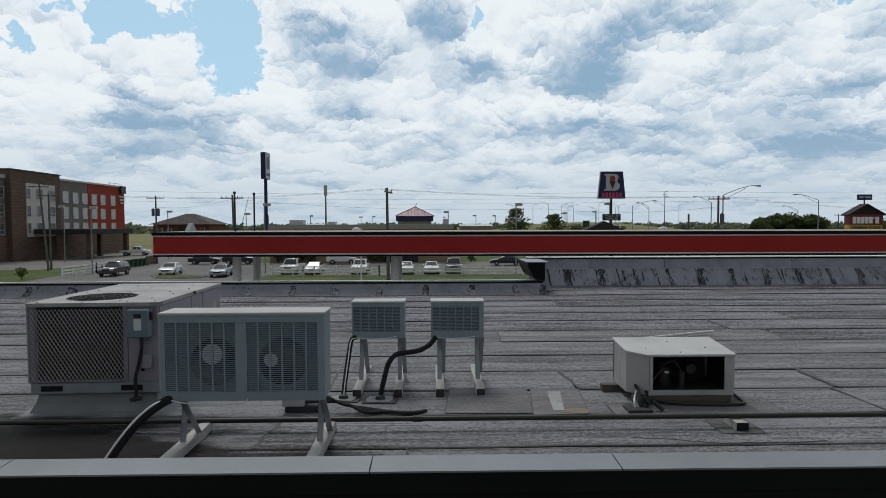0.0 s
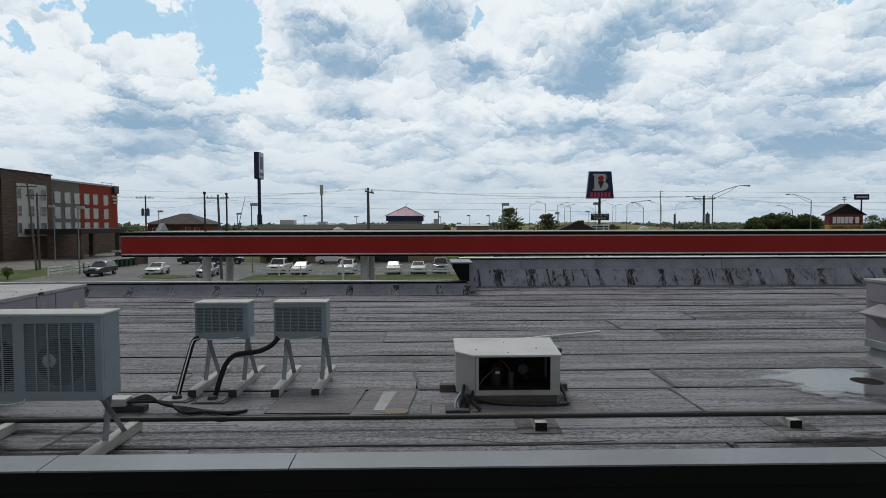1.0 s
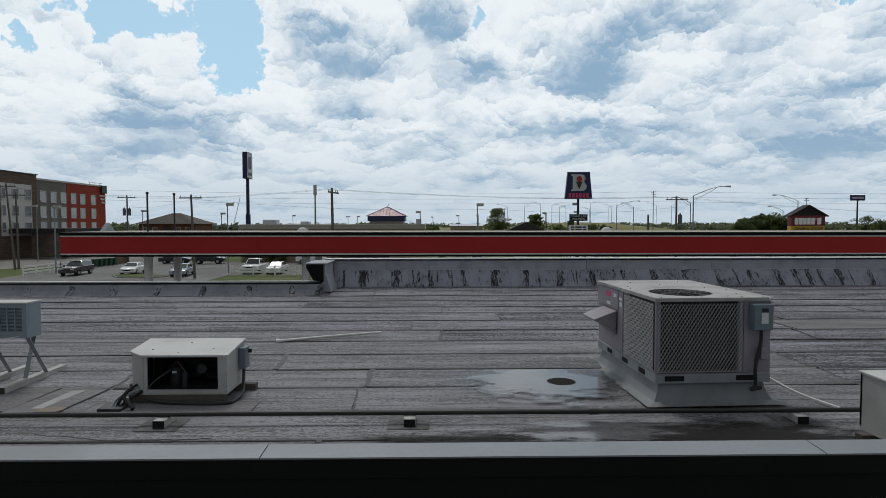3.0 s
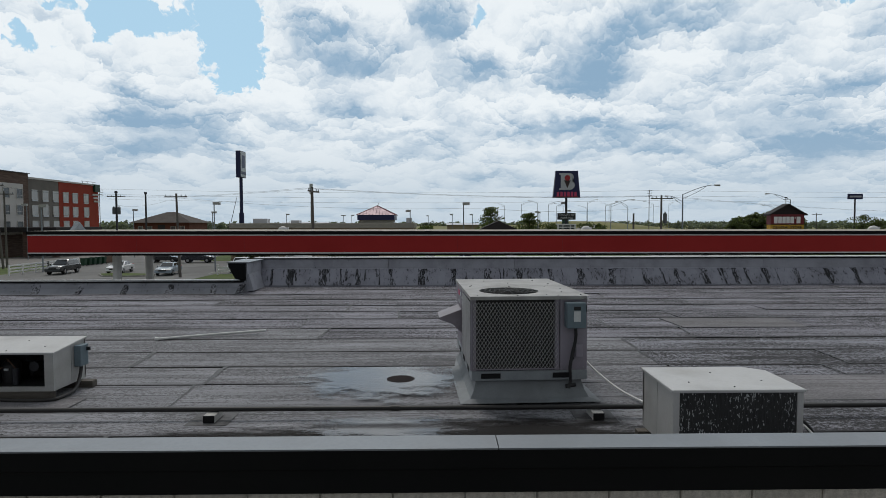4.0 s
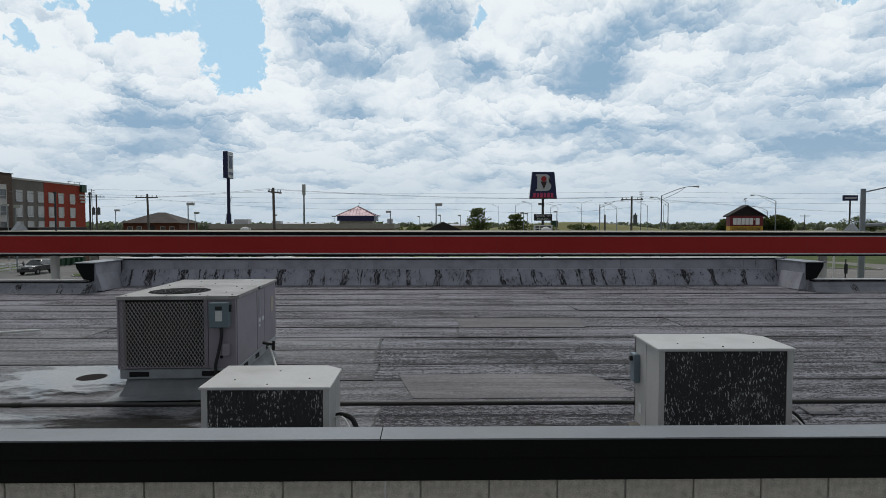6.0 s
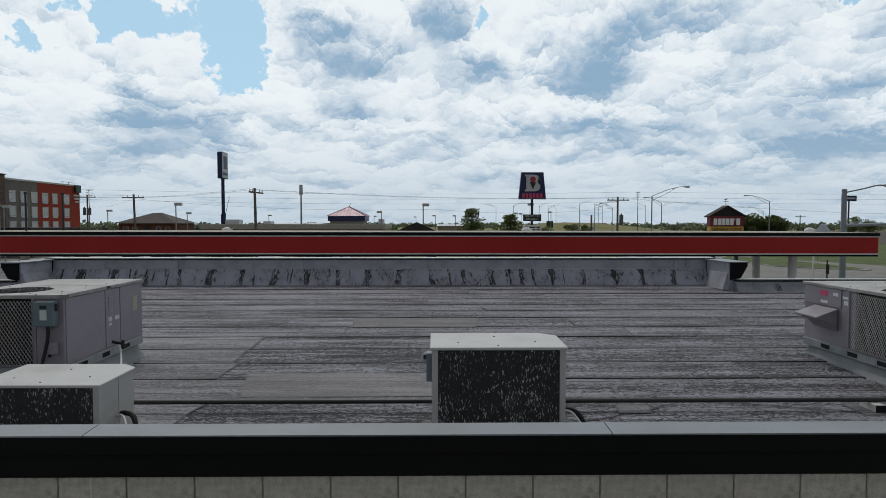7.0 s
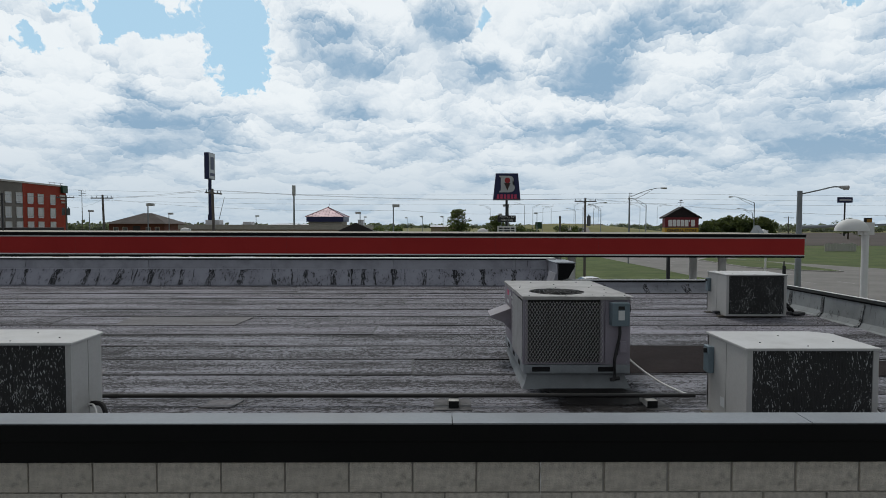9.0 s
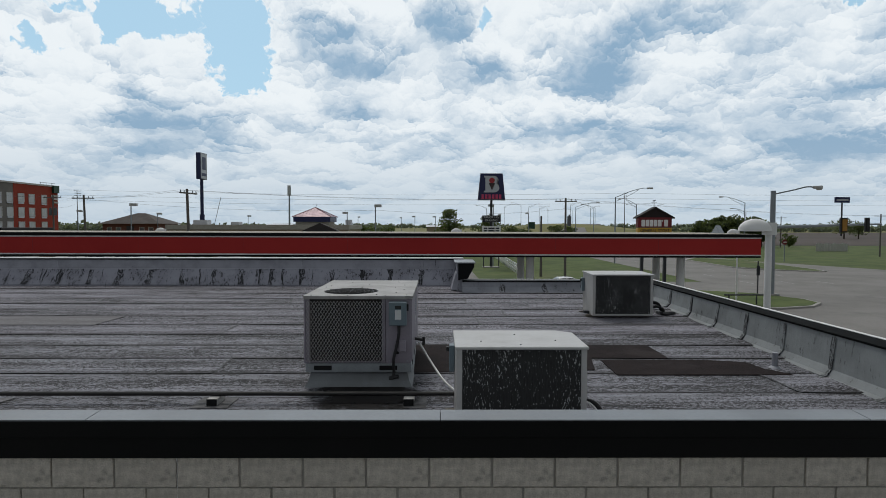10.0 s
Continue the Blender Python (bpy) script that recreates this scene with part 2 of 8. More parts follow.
    bp = nt.nodes.new("ShaderNodeBump")
    bp.inputs["Strength"].default_value, bp.inputs["Distance"].default_value = 0.5, 0.006
    link(nt, math_node(nt, "ADD", math_node(nt, "MULTIPLY", speck, 1.2), math_node(nt, "MULTIPLY", patch, 3.0)), bp.inputs["Height"])
    link(nt, bp.outputs[0], b.inputs["Normal"])
    return m


def streaked_material(name, base, tar, across, lo, hi):
    """Coated flashing with tar runs; across: how the runs lie."""
    m = bpy.data.materials.new(name)
    m.use_nodes = True
    nt = m.node_tree
    b = nt.nodes["Principled BSDF"]
    where = nt.nodes.new("ShaderNodeTexCoord").outputs["Object"]
    spot = nt.nodes.new("ShaderNodeObjectInfo").outputs["Random"]
    shift = nt.nodes.new("ShaderNodeCombineXYZ")
    link(nt, math_node(nt, "MULTIPLY", spot, 53.0), shift.inputs[1])
    where = vector_node(nt, "ADD", where, shift.outputs[0])
    runs = noise_node(nt, vector_node(nt, "MULTIPLY", where, across), 6.0, 8.0, 0.7, 0.4).outputs[0]
    cloudy = noise_node(nt, where, 2.3, 4.0, 0.6).outputs[0]
    spots = noise_node(nt, where, 45.0, 4.0, 0.7).outputs[0]
    colour = mix_colour(nt, ramp(nt, cloudy, 0.35, 0.7), base, tuple(c * 0.74 for c in base))
    v = math_node(nt, "ADD", runs, math_node(nt, "MULTIPLY", math_node(nt, "SUBTRACT", spots, 0.5), 0.25))
    v = math_node(nt, "ADD", v, math_node(nt, "MULTIPLY", math_node(nt, "SUBTRACT", cloudy, 0.5), 0.35))
    colour = mix_colour(nt, ramp(nt, v, lo, hi), colour, tar)
    link(nt, colour, b.inputs["Base Color"])
    b.inputs["Roughness"].default_value = 0.6
    bp = nt.nodes.new("ShaderNodeBump")
    bp.inputs["Strength"].default_value, bp.inputs["Distance"].default_value = 0.4, 0.01
    link(nt, math_node(nt, "ADD", cloudy, runs), bp.inputs["Height"])
    link(nt, bp.outputs[0], b.inputs["Normal"])
    return m


def coil_material(name):
    """Dirty fin coil with bird lime and fluff caught in it."""
    m = bpy.data.materials.new(name)
    m.use_nodes = True
    nt = m.node_tree
    b = nt.nodes["Principled BSDF"]
    where = nt.nodes.new("ShaderNodeTexCoord").outputs["Object"]
    spot = nt.nodes.new("ShaderNodeObjectInfo").outputs["Random"]
    shift = nt.nodes.new("ShaderNodeCombineXYZ")
    link(nt, math_node(nt, "MULTIPLY", spot, 29.0), shift.inputs[0])
    where = vector_node(nt, "ADD", where, shift.outputs[0])
    flecks = noise_node(nt, vector_node(nt, "MULTIPLY", where, (1.5, 1.0, 0.55)), 58.0, 3.0, 0.62, 0.2).outputs[0]
    zone = noise_node(nt, vector_node(nt, "MULTIPLY", where, (1.0, 1.0, 0.5)), 3.2, 3.0, 0.5).outputs[0]
    fins = noise_node(nt, vector_node(nt, "MULTIPLY", where, (60.0, 1.0, 1.5)), 5.0, 2.0, 0.6).outputs[0]
    v = math_node(nt, "ADD", flecks, math_node(nt, "MULTIPLY", math_node(nt, "SUBTRACT", zone, 0.5), 0.32))
    white = ramp(nt, v, 0.61, 0.65)
    dark = mix_colour(nt, ramp(nt, fins, 0.3, 0.7), (0.012, 0.012, 0.013), (0.035, 0.036, 0.036))
    dark = mix_colour(nt, ramp(nt, zone, 0.55, 0.75, 0.0, 0.35), dark, (0.12, 0.12, 0.115))
    colour = mix_colour(nt, math_node(nt, "MULTIPLY", white, 0.8), dark, (0.55, 0.57, 0.57))
    link(nt, colour, b.inputs["Base Color"])
    b.inputs["Roughness"].default_value = 0.75
    bp = nt.nodes.new("ShaderNodeBump")
    bp.inputs["Strength"].default_value, bp.inputs["Distance"].default_value = 0.6, 0.01
    link(nt, fins, bp.inputs["Height"])
    link(nt, bp.outputs[0], b.inputs["Normal"])
    return m


def wet_material(name, base, rough, strength):
    """A film of water or damp over the deck that thins out raggedly towards its rim."""
    m = bpy.data.materials.new(name)
    m.use_nodes = True
    nt = m.node_tree
    b = nt.nodes["Principled BSDF"]
    where = nt.nodes.new("ShaderNodeTexCoord").outputs["Object"]
    radius = vector_node(nt, "LENGTH", where)
    ragged_ = noise_node(nt, vector_node(nt, "MULTIPLY", where, (1.0, 1.8, 1.0)), 2.6, 8.0, 0.66).outputs[0]
    film = ramp(nt, math_node(nt, "MULTIPLY_ADD", math_node(nt, "SUBTRACT", ragged_, 0.5), 1.7, math_node(nt, "SUBTRACT", 0.86, radius)), 0.0, 0.40)
    grain = noise_node(nt, where, 40.0, 4.0, 0.7).outputs[0]
    link(nt, mix_colour(nt, ramp(nt, grain, 0.4, 0.7), base, tuple(c * 0.55 for c in base)), b.inputs["Base Color"])
    link(nt, math_node(nt, "MULTIPLY_ADD", ragged_, 0.15, rough), b.inputs["Roughness"])
    clear = nt.nodes.new("ShaderNodeBsdfTransparent")
    mixed = nt.nodes.new("ShaderNodeMixShader")
    link(nt, math_node(nt, "MULTIPLY", film, strength), mixed.inputs[0])
    link(nt, clear.outputs[0], mixed.inputs[1])
    link(nt, b.outputs[0], mixed.inputs[2])
    link(nt, mixed.outputs[0], nt.nodes["Material Output"].inputs[0])
    return m


def leaf_material(name, a, c):
    m = bpy.data.materials.new(name)
    m.use_nodes = True
    nt = m.node_tree
    b = nt.nodes["Principled BSDF"]
    island = nt.nodes.new("ShaderNodeNewGeometry").outputs["Random Per Island"]
    tint = mix_colour(nt, island, a, c)
    link(nt, tint, b.inputs["Base Color"])
    b.inputs["Roughness"].default_value = 0.6
    thin = nt.nodes.new("ShaderNodeBsdfTranslucent")
    link(nt, mix_colour(nt, 0.5, tint, (0.3, 0.36, 0.08)), thin.inputs["Color"])
    mixed = nt.nodes.new("ShaderNodeMixShader")
    mixed.inputs[0].default_value = 0.35
    link(nt, b.outputs[0], mixed.inputs[1])
    link(nt, thin.outputs[0], mixed.inputs[2])
    link(nt, mixed.outputs[0], nt.nodes["Material Output"].inputs[0])
    return m


def glass_material(name, tint, rough=0.05):
    m = bpy.data.materials.new(name)
    m.use_nodes = True
    b = m.node_tree.nodes["Principled BSDF"]
    b.inputs["Base Color"].default_value = (*tint, 1)
    b.inputs["Roughness"].default_value, b.inputs["Specular IOR Level"].default_value = rough, 0.9
    return m


M_ROOF = roofing_material("cap_sheet", (0.232, 0.226, 0.260), (0.016, 0.0145, 0.018), 1.0)
M_ROOF_BALD = roofing_material("cap_sheet_balding", (0.222, 0.222, 0.252), (0.014, 0.0125, 0.0155), 1.0, 0.055)
M_ROOF_NEAR = roofing_material("cap_sheet_worn_smooth", (0.220, 0.220, 0.238), (0.03, 0.027, 0.028), 0.66)
M_SLIP = surface("slip_sheet", (0.15, 0.148, 0.152), (0.07, 0.068, 0.07), 0.9, 9.0, 140, rough=0.85, bump=0.4)
M_ROOF_BASE = surface("roof_bitumen", (0.05, 0.05, 0.05), rough=0.9)
M_BEIGE_PLATE = surface("yellowed_plate", (0.5, 0.46, 0.36), rough=0.6)
M_SIDE = streaked_material("side_coating", (0.26, 0.278, 0.285), (0.035, 0.037, 0.038), (3.2, 3.2, 0.45), 0.58, 0.70)
M_SIDE_LAP = streaked_material("side_lap", (0.24, 0.256, 0.262), (0.02, 0.02, 0.022), (5.0, 9.0, 0.7), 0.46, 0.54)
M_PATCH = roofing_material("patch_sheet", (0.178, 0.170, 0.180), (0.06, 0.058, 0.056), 0.45)
M_DARK_PATCH = surface("fresh_bitumen", (0.02, 0.0155, 0.0155), (0.036, 0.028, 0.028), 0.8, 5.0, 120.0, rough=0.9, bump=0.4, dirt=(0.06, 0.05, 0.05), dirt_amount=0.5, spec=0.08)
M_COATING = streaked_material("silver_coating", (0.31, 0.318, 0.355), (0.03, 0.03, 0.034), (3.2, 3.2, 0.45), 0.60, 0.70)
M_FLASH = streaked_material("counter_coating", (0.40, 0.405, 0.455), (0.06, 0.06, 0.066), (3.2, 3.2, 0.45), 0.64, 0.72)
M_TARRED = streaked_material("tarred_flashing", (0.35, 0.352, 0.41), (0.03, 0.03, 0.036), (3.4, 1.5, 1.4), 0.545, 0.66)
M_LAP = streaked_material("tarred_lap", (0.32, 0.323, 0.36), (0.012, 0.012, 0.016), (5.0, 5.0, 0.7), 0.475, 0.545)
M_RUN = streaked_material("tar_run", (0.38, 0.382, 0.44), (0.012, 0.012, 0.016), (15.0, 1.1, 0.9), 0.42, 0.49)
M_TAR = surface("roof_tar", (0.022, 0.022, 0.025), (0.06, 0.06, 0.065), 0.6, 8.0, 60, rough=0.55, bump=0.5)
M_CURB = surface("curb_flashing", (0.25, 0.27, 0.285), (0.19, 0.20, 0.21), 0.8, 3.0, 70, rough=0.65, dirt=(0.1, 0.095, 0.09), dirt_amount=0.5)
M_WET = wet_material("standing_water", (0.15, 0.15, 0.16), 0.06, 0.93)
M_WET.node_tree.nodes["Principled BSDF"].inputs["IOR"].default_value = 1.8
M_DAMP = wet_material("damp_stain", (0.018, 0.016, 0.016), 0.7, 0.92)
M_DAMP.node_tree.nodes["Principled BSDF"].inputs["Specular IOR Level"].default_value = 0.2
M_COPING = surface("coping_metal", (0.225, 0.243, 0.265), (0.165, 0.178, 0.195), 0.7, 1.1, 40, rough=0.42, metal=0.25, bump=0.05, dirt=(0.22, 0.22, 0.22), dirt_amount=0.35)
M_BLACK_METAL = surface("black_fascia_metal", (0.006, 0.0068, 0.0075), (0.010, 0.010, 0.0105), 0.6, 1.5, 40, rough=0.5, bump=0.04, spec=0.12)
M_CAP = surface("black_cap_metal", (0.006, 0.0065, 0.007), rough=0.85, bump=0.03, spec=0.05)
M_WHITE_TRIM = surface("white_trim", (0.72, 0.72, 0.72), (0.55, 0.55, 0.55), 0.6, 2.0, 50, rough=0.5, bump=0.03)
M_BLOCK = surface("concrete_block", (0.70, 0.65, 0.585), (0.44, 0.41, 0.37), 0.9, 17.0, 90, rough=0.9, bump=1.0, dirt=(0.15, 0.142, 0.13), dirt_amount=0.95, dirt_scale=2.6, per_object=0.35)
M_MORTAR = surface("mortar", (0.40, 0.385, 0.355), rough=0.95, bump=0.4)
M_RED = surface("red_canopy_panel", (0.42, 0.026, 0.024), (0.35, 0.02, 0.02), 0.7, 0.25, 20, rough=0.6, bump=0.0, spec=0.25)
M_WHITE_PAINT = surface("white_paint", (0.84, 0.84, 0.83), (0.72, 0.72, 0.70), 0.5, 2.0, 40, rough=0.55, bump=0.05)
M_UNIT = surface("unit_casing", (0.315, 0.285, 0.33), (0.26, 0.235, 0.275), 0.8, 2.2, 45, rough=0.5, bump=0.05, dirt=(0.19, 0.17, 0.16), dirt_amount=0.45)
M_UNIT_TOP = surface("unit_top", (0.42, 0.41, 0.40), (0.30, 0.29, 0.28), 0.9, 3.0, 35, rough=0.6, bump=0.08, dirt=(0.16, 0.15, 0.14), dirt_amount=0.5)
M_GALV = surface("galvanised_rail", (0.38, 0.41, 0.43), (0.26, 0.28, 0.30), 0.8, 4.0, 60, rough=0.45, metal=0.4, bump=0.05)
M_GUARD = surface("coil_guard_wire", (0.66, 0.655, 0.66), (0.52, 0.51, 0.51), 0.7, 5.0, 40, rough=0.5, metal=0.1, bump=0.0)
M_COIL_DARK = surface("condenser_coil", (0.022, 0.021, 0.022), (0.042, 0.038, 0.037), 0.7, 3.0, 80, rough=0.8, stretch=(40, 40, 1))
M_COIL = coil_material("fouled_coil")
M_GREY_UNIT = surface("blue_grey_casing", (0.27, 0.325, 0.365), (0.225, 0.272, 0.305), 0.6, 2.5, 40, rough=0.42, bump=0.03, dirt=(0.2, 0.21, 0.22), dirt_amount=0.3)
M_WHITE_UNIT = surface("white_casing", (0.5, 0.495, 0.485), (0.42, 0.415, 0.40), 0.7, 2.5, 40, rough=0.5, bump=0.05, dirt=(0.28, 0.26, 0.24), dirt_amount=0.4)
M_WHITE_LID = surface("white_lid", (0.55, 0.545, 0.54), (0.47, 0.465, 0.46), 0.8, 2.5, 30, rough=0.5, bump=0.06, dirt=(0.36, 0.34, 0.32), dirt_amount=0.4)
M_BLACK = surface("black_plastic", (0.012, 0.012, 0.013), (0.02, 0.02, 0.02), 0.5, 5, 40, rough=0.45, bump=0.05)
# near-black; mostly stands in for the shade inside holes and casings
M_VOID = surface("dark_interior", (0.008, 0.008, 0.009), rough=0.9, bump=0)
M_HOSE = surface("foam_rubber_hose", (0.008, 0.008, 0.009), (0.014, 0.014, 0.014), 0.5, 12, 60, rough=0.85, bump=0.2)
M_BEARER = surface("dark_wet_timber", (0.13, 0.115, 0.095), (0.075, 0.065, 0.055), 0.9, 3.0, 20, rough=0.85, stretch=(1, 8, 8), bump=0.4)
M_SMEAR = surface("sealant_smear", (0.38, 0.38, 0.385), (0.26, 0.26, 0.265), 0.9, 6.0, 30, rough=0.7)
M_TIMBER = surface("weathered_timber", (0.58, 0.57, 0.55), (0.36, 0.35, 0.33), 0.9, 2.0, 20, rough=0.85, stretch=(8, 1, 8), bump=0.4)
M_TIMBER_END = surface("timber_end_grain", (0.07, 0.065, 0.055), (0.035, 0.03, 0.025), 0.8, 12, 60, rough=0.9, bump=0.4)
M_PIPE = surface("black_gas_pipe", (0.016, 0.015, 0.015), (0.035, 0.031, 0.028), 0.7, 3.0, 30, rough=0.5, stretch=(0.3, 1, 1))
M_BOX = surface("disconnect_box_paint", (0.16, 0.215, 0.25), (0.13, 0.175, 0.2), 0.6, 5, 40, rough=0.4, bump=0.02)
M_LABEL = surface("paper_label", (0.7, 0.72, 0.72), rough=0.6, bump=0)
M_FENCE = surface("white_fence_paint", (0.88, 0.88, 0.87), (0.8, 0.8, 0.78), 0.4, 2.0, 40, rough=0.5, bump=0.03)
M_GABLE = surface("blackened_maroon_boards", (0.016, 0.008, 0.009), rough=0.7)
M_PINK = surface("pink_badge", (0.68, 0.07, 0.18), rough=0.5, bump=0)
M_COPPER = surface("oxidised_copper", (0.16, 0.09, 0.06), (0.08, 0.06, 0.05), 0.7, 8, 40, rough=0.5, metal=0.6)
M_RUST = surface("rust_stain", (0.3, 0.2, 0.12), (0.22, 0.2, 0.17), 0.9, 4, 40, rough=0.9)
M_PVC = surface("white_pvc", (0.8, 0.8, 0.78), rough=0.45, bump=0)
M_GRASS = surface("grass", (0.088, 0.122, 0.016), (0.045, 0.074, 0.011), 0.9, 0.35, 4.0, rough=0.95, bump=0.6, dirt=(0.14, 0.13, 0.06), dirt_amount=0.5, dirt_scale=0.06)
M_DRY_GRASS = surface("dry_meadow", (0.22, 0.2, 0.07), (0.15, 0.16, 0.05), 0.9, 0.05, 0.6, rough=0.95, bump=0.3)
M_SOIL = surface("ploughed_field", (0.085, 0.064, 0.054), (0.06, 0.048, 0.04), 0.9, 0.03, 0.4, rough=0.95, stretch=(0.3, 1, 1))
M_ASPHALT = surface("worn_asphalt", (0.19, 0.185, 0.178), (0.14, 0.137, 0.133), 0.8, 0.15, 6.0, rough=0.9, bump=0.3, dirt=(0.09, 0.088, 0.085), dirt_amount=0.5, dirt_scale=0.25)
M_CONCRETE = surface("concrete_paving", (0.235, 0.222, 0.208), (0.175, 0.166, 0.156), 0.8, 0.2, 5.0, rough=0.9, bump=0.25, dirt=(0.14, 0.135, 0.13), dirt_amount=0.5, dirt_scale=0.3)
M_KERB = surface("kerb_concrete", (0.4, 0.385, 0.36), rough=0.9, bump=0.3)
M_STRIPE = surface("road_marking", (0.40, 0.40, 0.385), rough=0.8)
M_POLE_WOOD = surface("creosote_pole", (0.18, 0.165, 0.15), (0.10, 0.09, 0.08), 0.8, 4, 30, rough=0.9, stretch=(6, 6, 0.4), bump=0.3)
M_GREY_METAL = surface("grey_steel", (0.3, 0.33, 0.36), (0.24, 0.26, 0.28), 0.6, 2, 30, rough=0.45, metal=0.4, bump=0.03)
M_DARK_STEEL = surface("dark_steel", (0.02, 0.022, 0.028), (0.03, 0.03, 0.035), 0.5, 2, 30, rough=0.5, bump=0.02)
M_NAVY = surface("navy_sign_panel", (0.012, 0.017, 0.085), (0.016, 0.021, 0.09), 0.5, 1.0, 10, rough=0.4, bump=0)
M_SIGN_GREY = surface("silver_sign_panel", (0.58, 0.59, 0.63), (0.5, 0.51, 0.56), 0.5, 1, 10, rough=0.4, bump=0)
M_SIGN_RED = surface("red_sign_panel", (0.45, 0.03, 0.04), rough=0.4, bump=0)
M_SIGN_YELLOW = surface("yellow_sign_panel", (0.62, 0.36, 0.03), rough=0.45, bump=0)
M_SIGN_MAROON = surface("maroon_sign_panel", (0.19, 0.014, 0.022), rough=0.45, bump=0)
M_DARK_ROOF = surface("dark_shingle_roof", (0.025, 0.022, 0.022), (0.04, 0.035, 0.035), 0.7, 1.0, 15, rough=0.85)
M_SHINGLE = surface("brown_shingle_roof", (0.10, 0.085, 0.078), (0.075, 0.062, 0.058), 0.8, 0.6, 8, rough=0.9)
M_BRICK = surface("red_brick_wall", (0.15, 0.056, 0.042), (0.115, 0.046, 0.036), 0.8, 0.8, 12, rough=0.9)
M_HOTEL_BROWN = surface("hotel_dark_stone", (0.085, 0.050, 0.038), (0.175, 0.12, 0.095), 0.95, 1.1, 10, rough=0.9, stretch=(0.5, 0.5, 5))
M_HOTEL_GREY = surface("hotel_grey_render", (0.20, 0.18, 0.165), (0.14, 0.13, 0.12), 0.6, 0.4, 6, rough=0.9)
M_HOTEL_RED = surface("hotel_red_render", (0.33, 0.043, 0.022), (0.27, 0.036, 0.02), 0.6, 0.4, 6, rough=0.9)
M_HOTEL_WHITE = surface("hotel_white_render", (0.6, 0.575, 0.56), (0.52, 0.5, 0.48), 0.6, 0.4, 6, rough=0.9)
M_TAN = surface("tan_render", (0.36, 0.28, 0.19), (0.3, 0.235, 0.16), 0.7, 0.3, 5, rough=0.9)
M_BEIGE_ROOF = surface("beige_roof_edge", (0.42, 0.39, 0.33), rough=0.8)
M_METAL_ROOF = surface("pink_metal_roof", (0.21, 0.105, 0.14), (0.17, 0.09, 0.12), 0.6, 1, 8, rough=0.42, metal=0.2)
M_WINDOW = glass_material("window_glass", (0.16, 0.17, 0.18), 0.08)
M_CAR_GLASS = glass_material("car_glass", (0.015, 0.017, 0.02), 0.05)
M_TYRE = surface("tyre_rubber", (0.015, 0.015, 0.015), rough=0.85)
M_RIM = surface("alloy_rim", (0.45, 0.45, 0.46), rough=0.35, metal=0.7, bump=0)
M_LIGHT_LENS = glass_material("clear_lens", (0.55, 0.55, 0.55), 0.1)
M_GREEN_BIN = surface("green_bin", (0.012, 0.06, 0.03), rough=0.5)
M_BARK = surface("bark", (0.07, 0.055, 0.04), rough=0.95, bump=0.6)
M_LEAF = leaf_material("leaves", (0.045, 0.075, 0.022), (0.09, 0.13, 0.036))
M_LEAF_DARK = leaf_material("dark_leaves", (0.04, 0.06, 0.024), (0.085, 0.115, 0.04))
# paler and greyer than the near leaves: distance haze put into the colour
M_TREE_HAZED = leaf_material("far_woods", (0.15, 0.18, 0.16), (0.22, 0.25, 0.21))
M_BROWN_BOARD = surface("brown_timber", (0.19, 0.12, 0.085), (0.13, 0.085, 0.06), 0.8, 3, 20, rough=0.85, stretch=(4, 4, 0.5))
# darker casing tone that paints in the shade between the slats
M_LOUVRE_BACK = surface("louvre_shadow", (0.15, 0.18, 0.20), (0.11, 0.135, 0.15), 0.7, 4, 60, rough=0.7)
# can grey set darker than the steel, its shade put into the colour
M_CAN = surface("shaded_transformer_paint", (0.13, 0.14, 0.15), (0.09, 0.1, 0.105), 0.6, 2, 30, rough=0.5)
M_WIRE = surface("cable", (0.16, 0.16, 0.17), rough=0.7, bump=0)
M_CONE = surface("brown_cone_panel", (0.06, 0.03, 0.03), rough=0.5, bump=0)
M_AMBER = surface("amber_signal_housing", (0.4, 0.2, 0.03), rough=0.5, bump=0)


# ---- mesh helpers ----
def box(bm, x0, x1, y0, y1, z0, z1):
    v = [bm.verts.new(p) for p in ((x0, y0, z0), (x1, y0, z0), (x1, y1, z0), (x0, y1, z0), (x0, y0, z1), (x1, y0, z1), (x1, y1, z1), (x0, y1, z1))]
    for f in ((3, 2, 1, 0), (4, 5, 6, 7), (0, 1, 5, 4), (1, 2, 6, 5), (2, 3, 7, 6), (3, 0, 4, 7)):
        bm.faces.new([v[i] for i in f])
    return bm


def rod(bm, a, b, r, r2=None, seg=8):
    """A round bar from a to b, tapering from r to r2."""
    a, b = Vector(a), Vector(b)
    q = (b - a).to_track_quat("Z", "Y")
    r2 = r if r2 is None else r2
    rings = []
    for p, rad in ((a, r), (b, r2)):
        rings.append([bm.verts.new(p + q @ Vector((rad * math.cos(2 * math.pi * i / seg), rad * math.sin(2 * math.pi * i / seg), 0))) for i in range(seg)])
    for i in range(seg):
        j = (i + 1) % seg
        bm.faces.new((rings[0][i], rings[0][j], rings[1][j], rings[1][i]))
    bm.faces.new(rings[0][::-1])
    bm.faces.new(rings[1])
    return bm


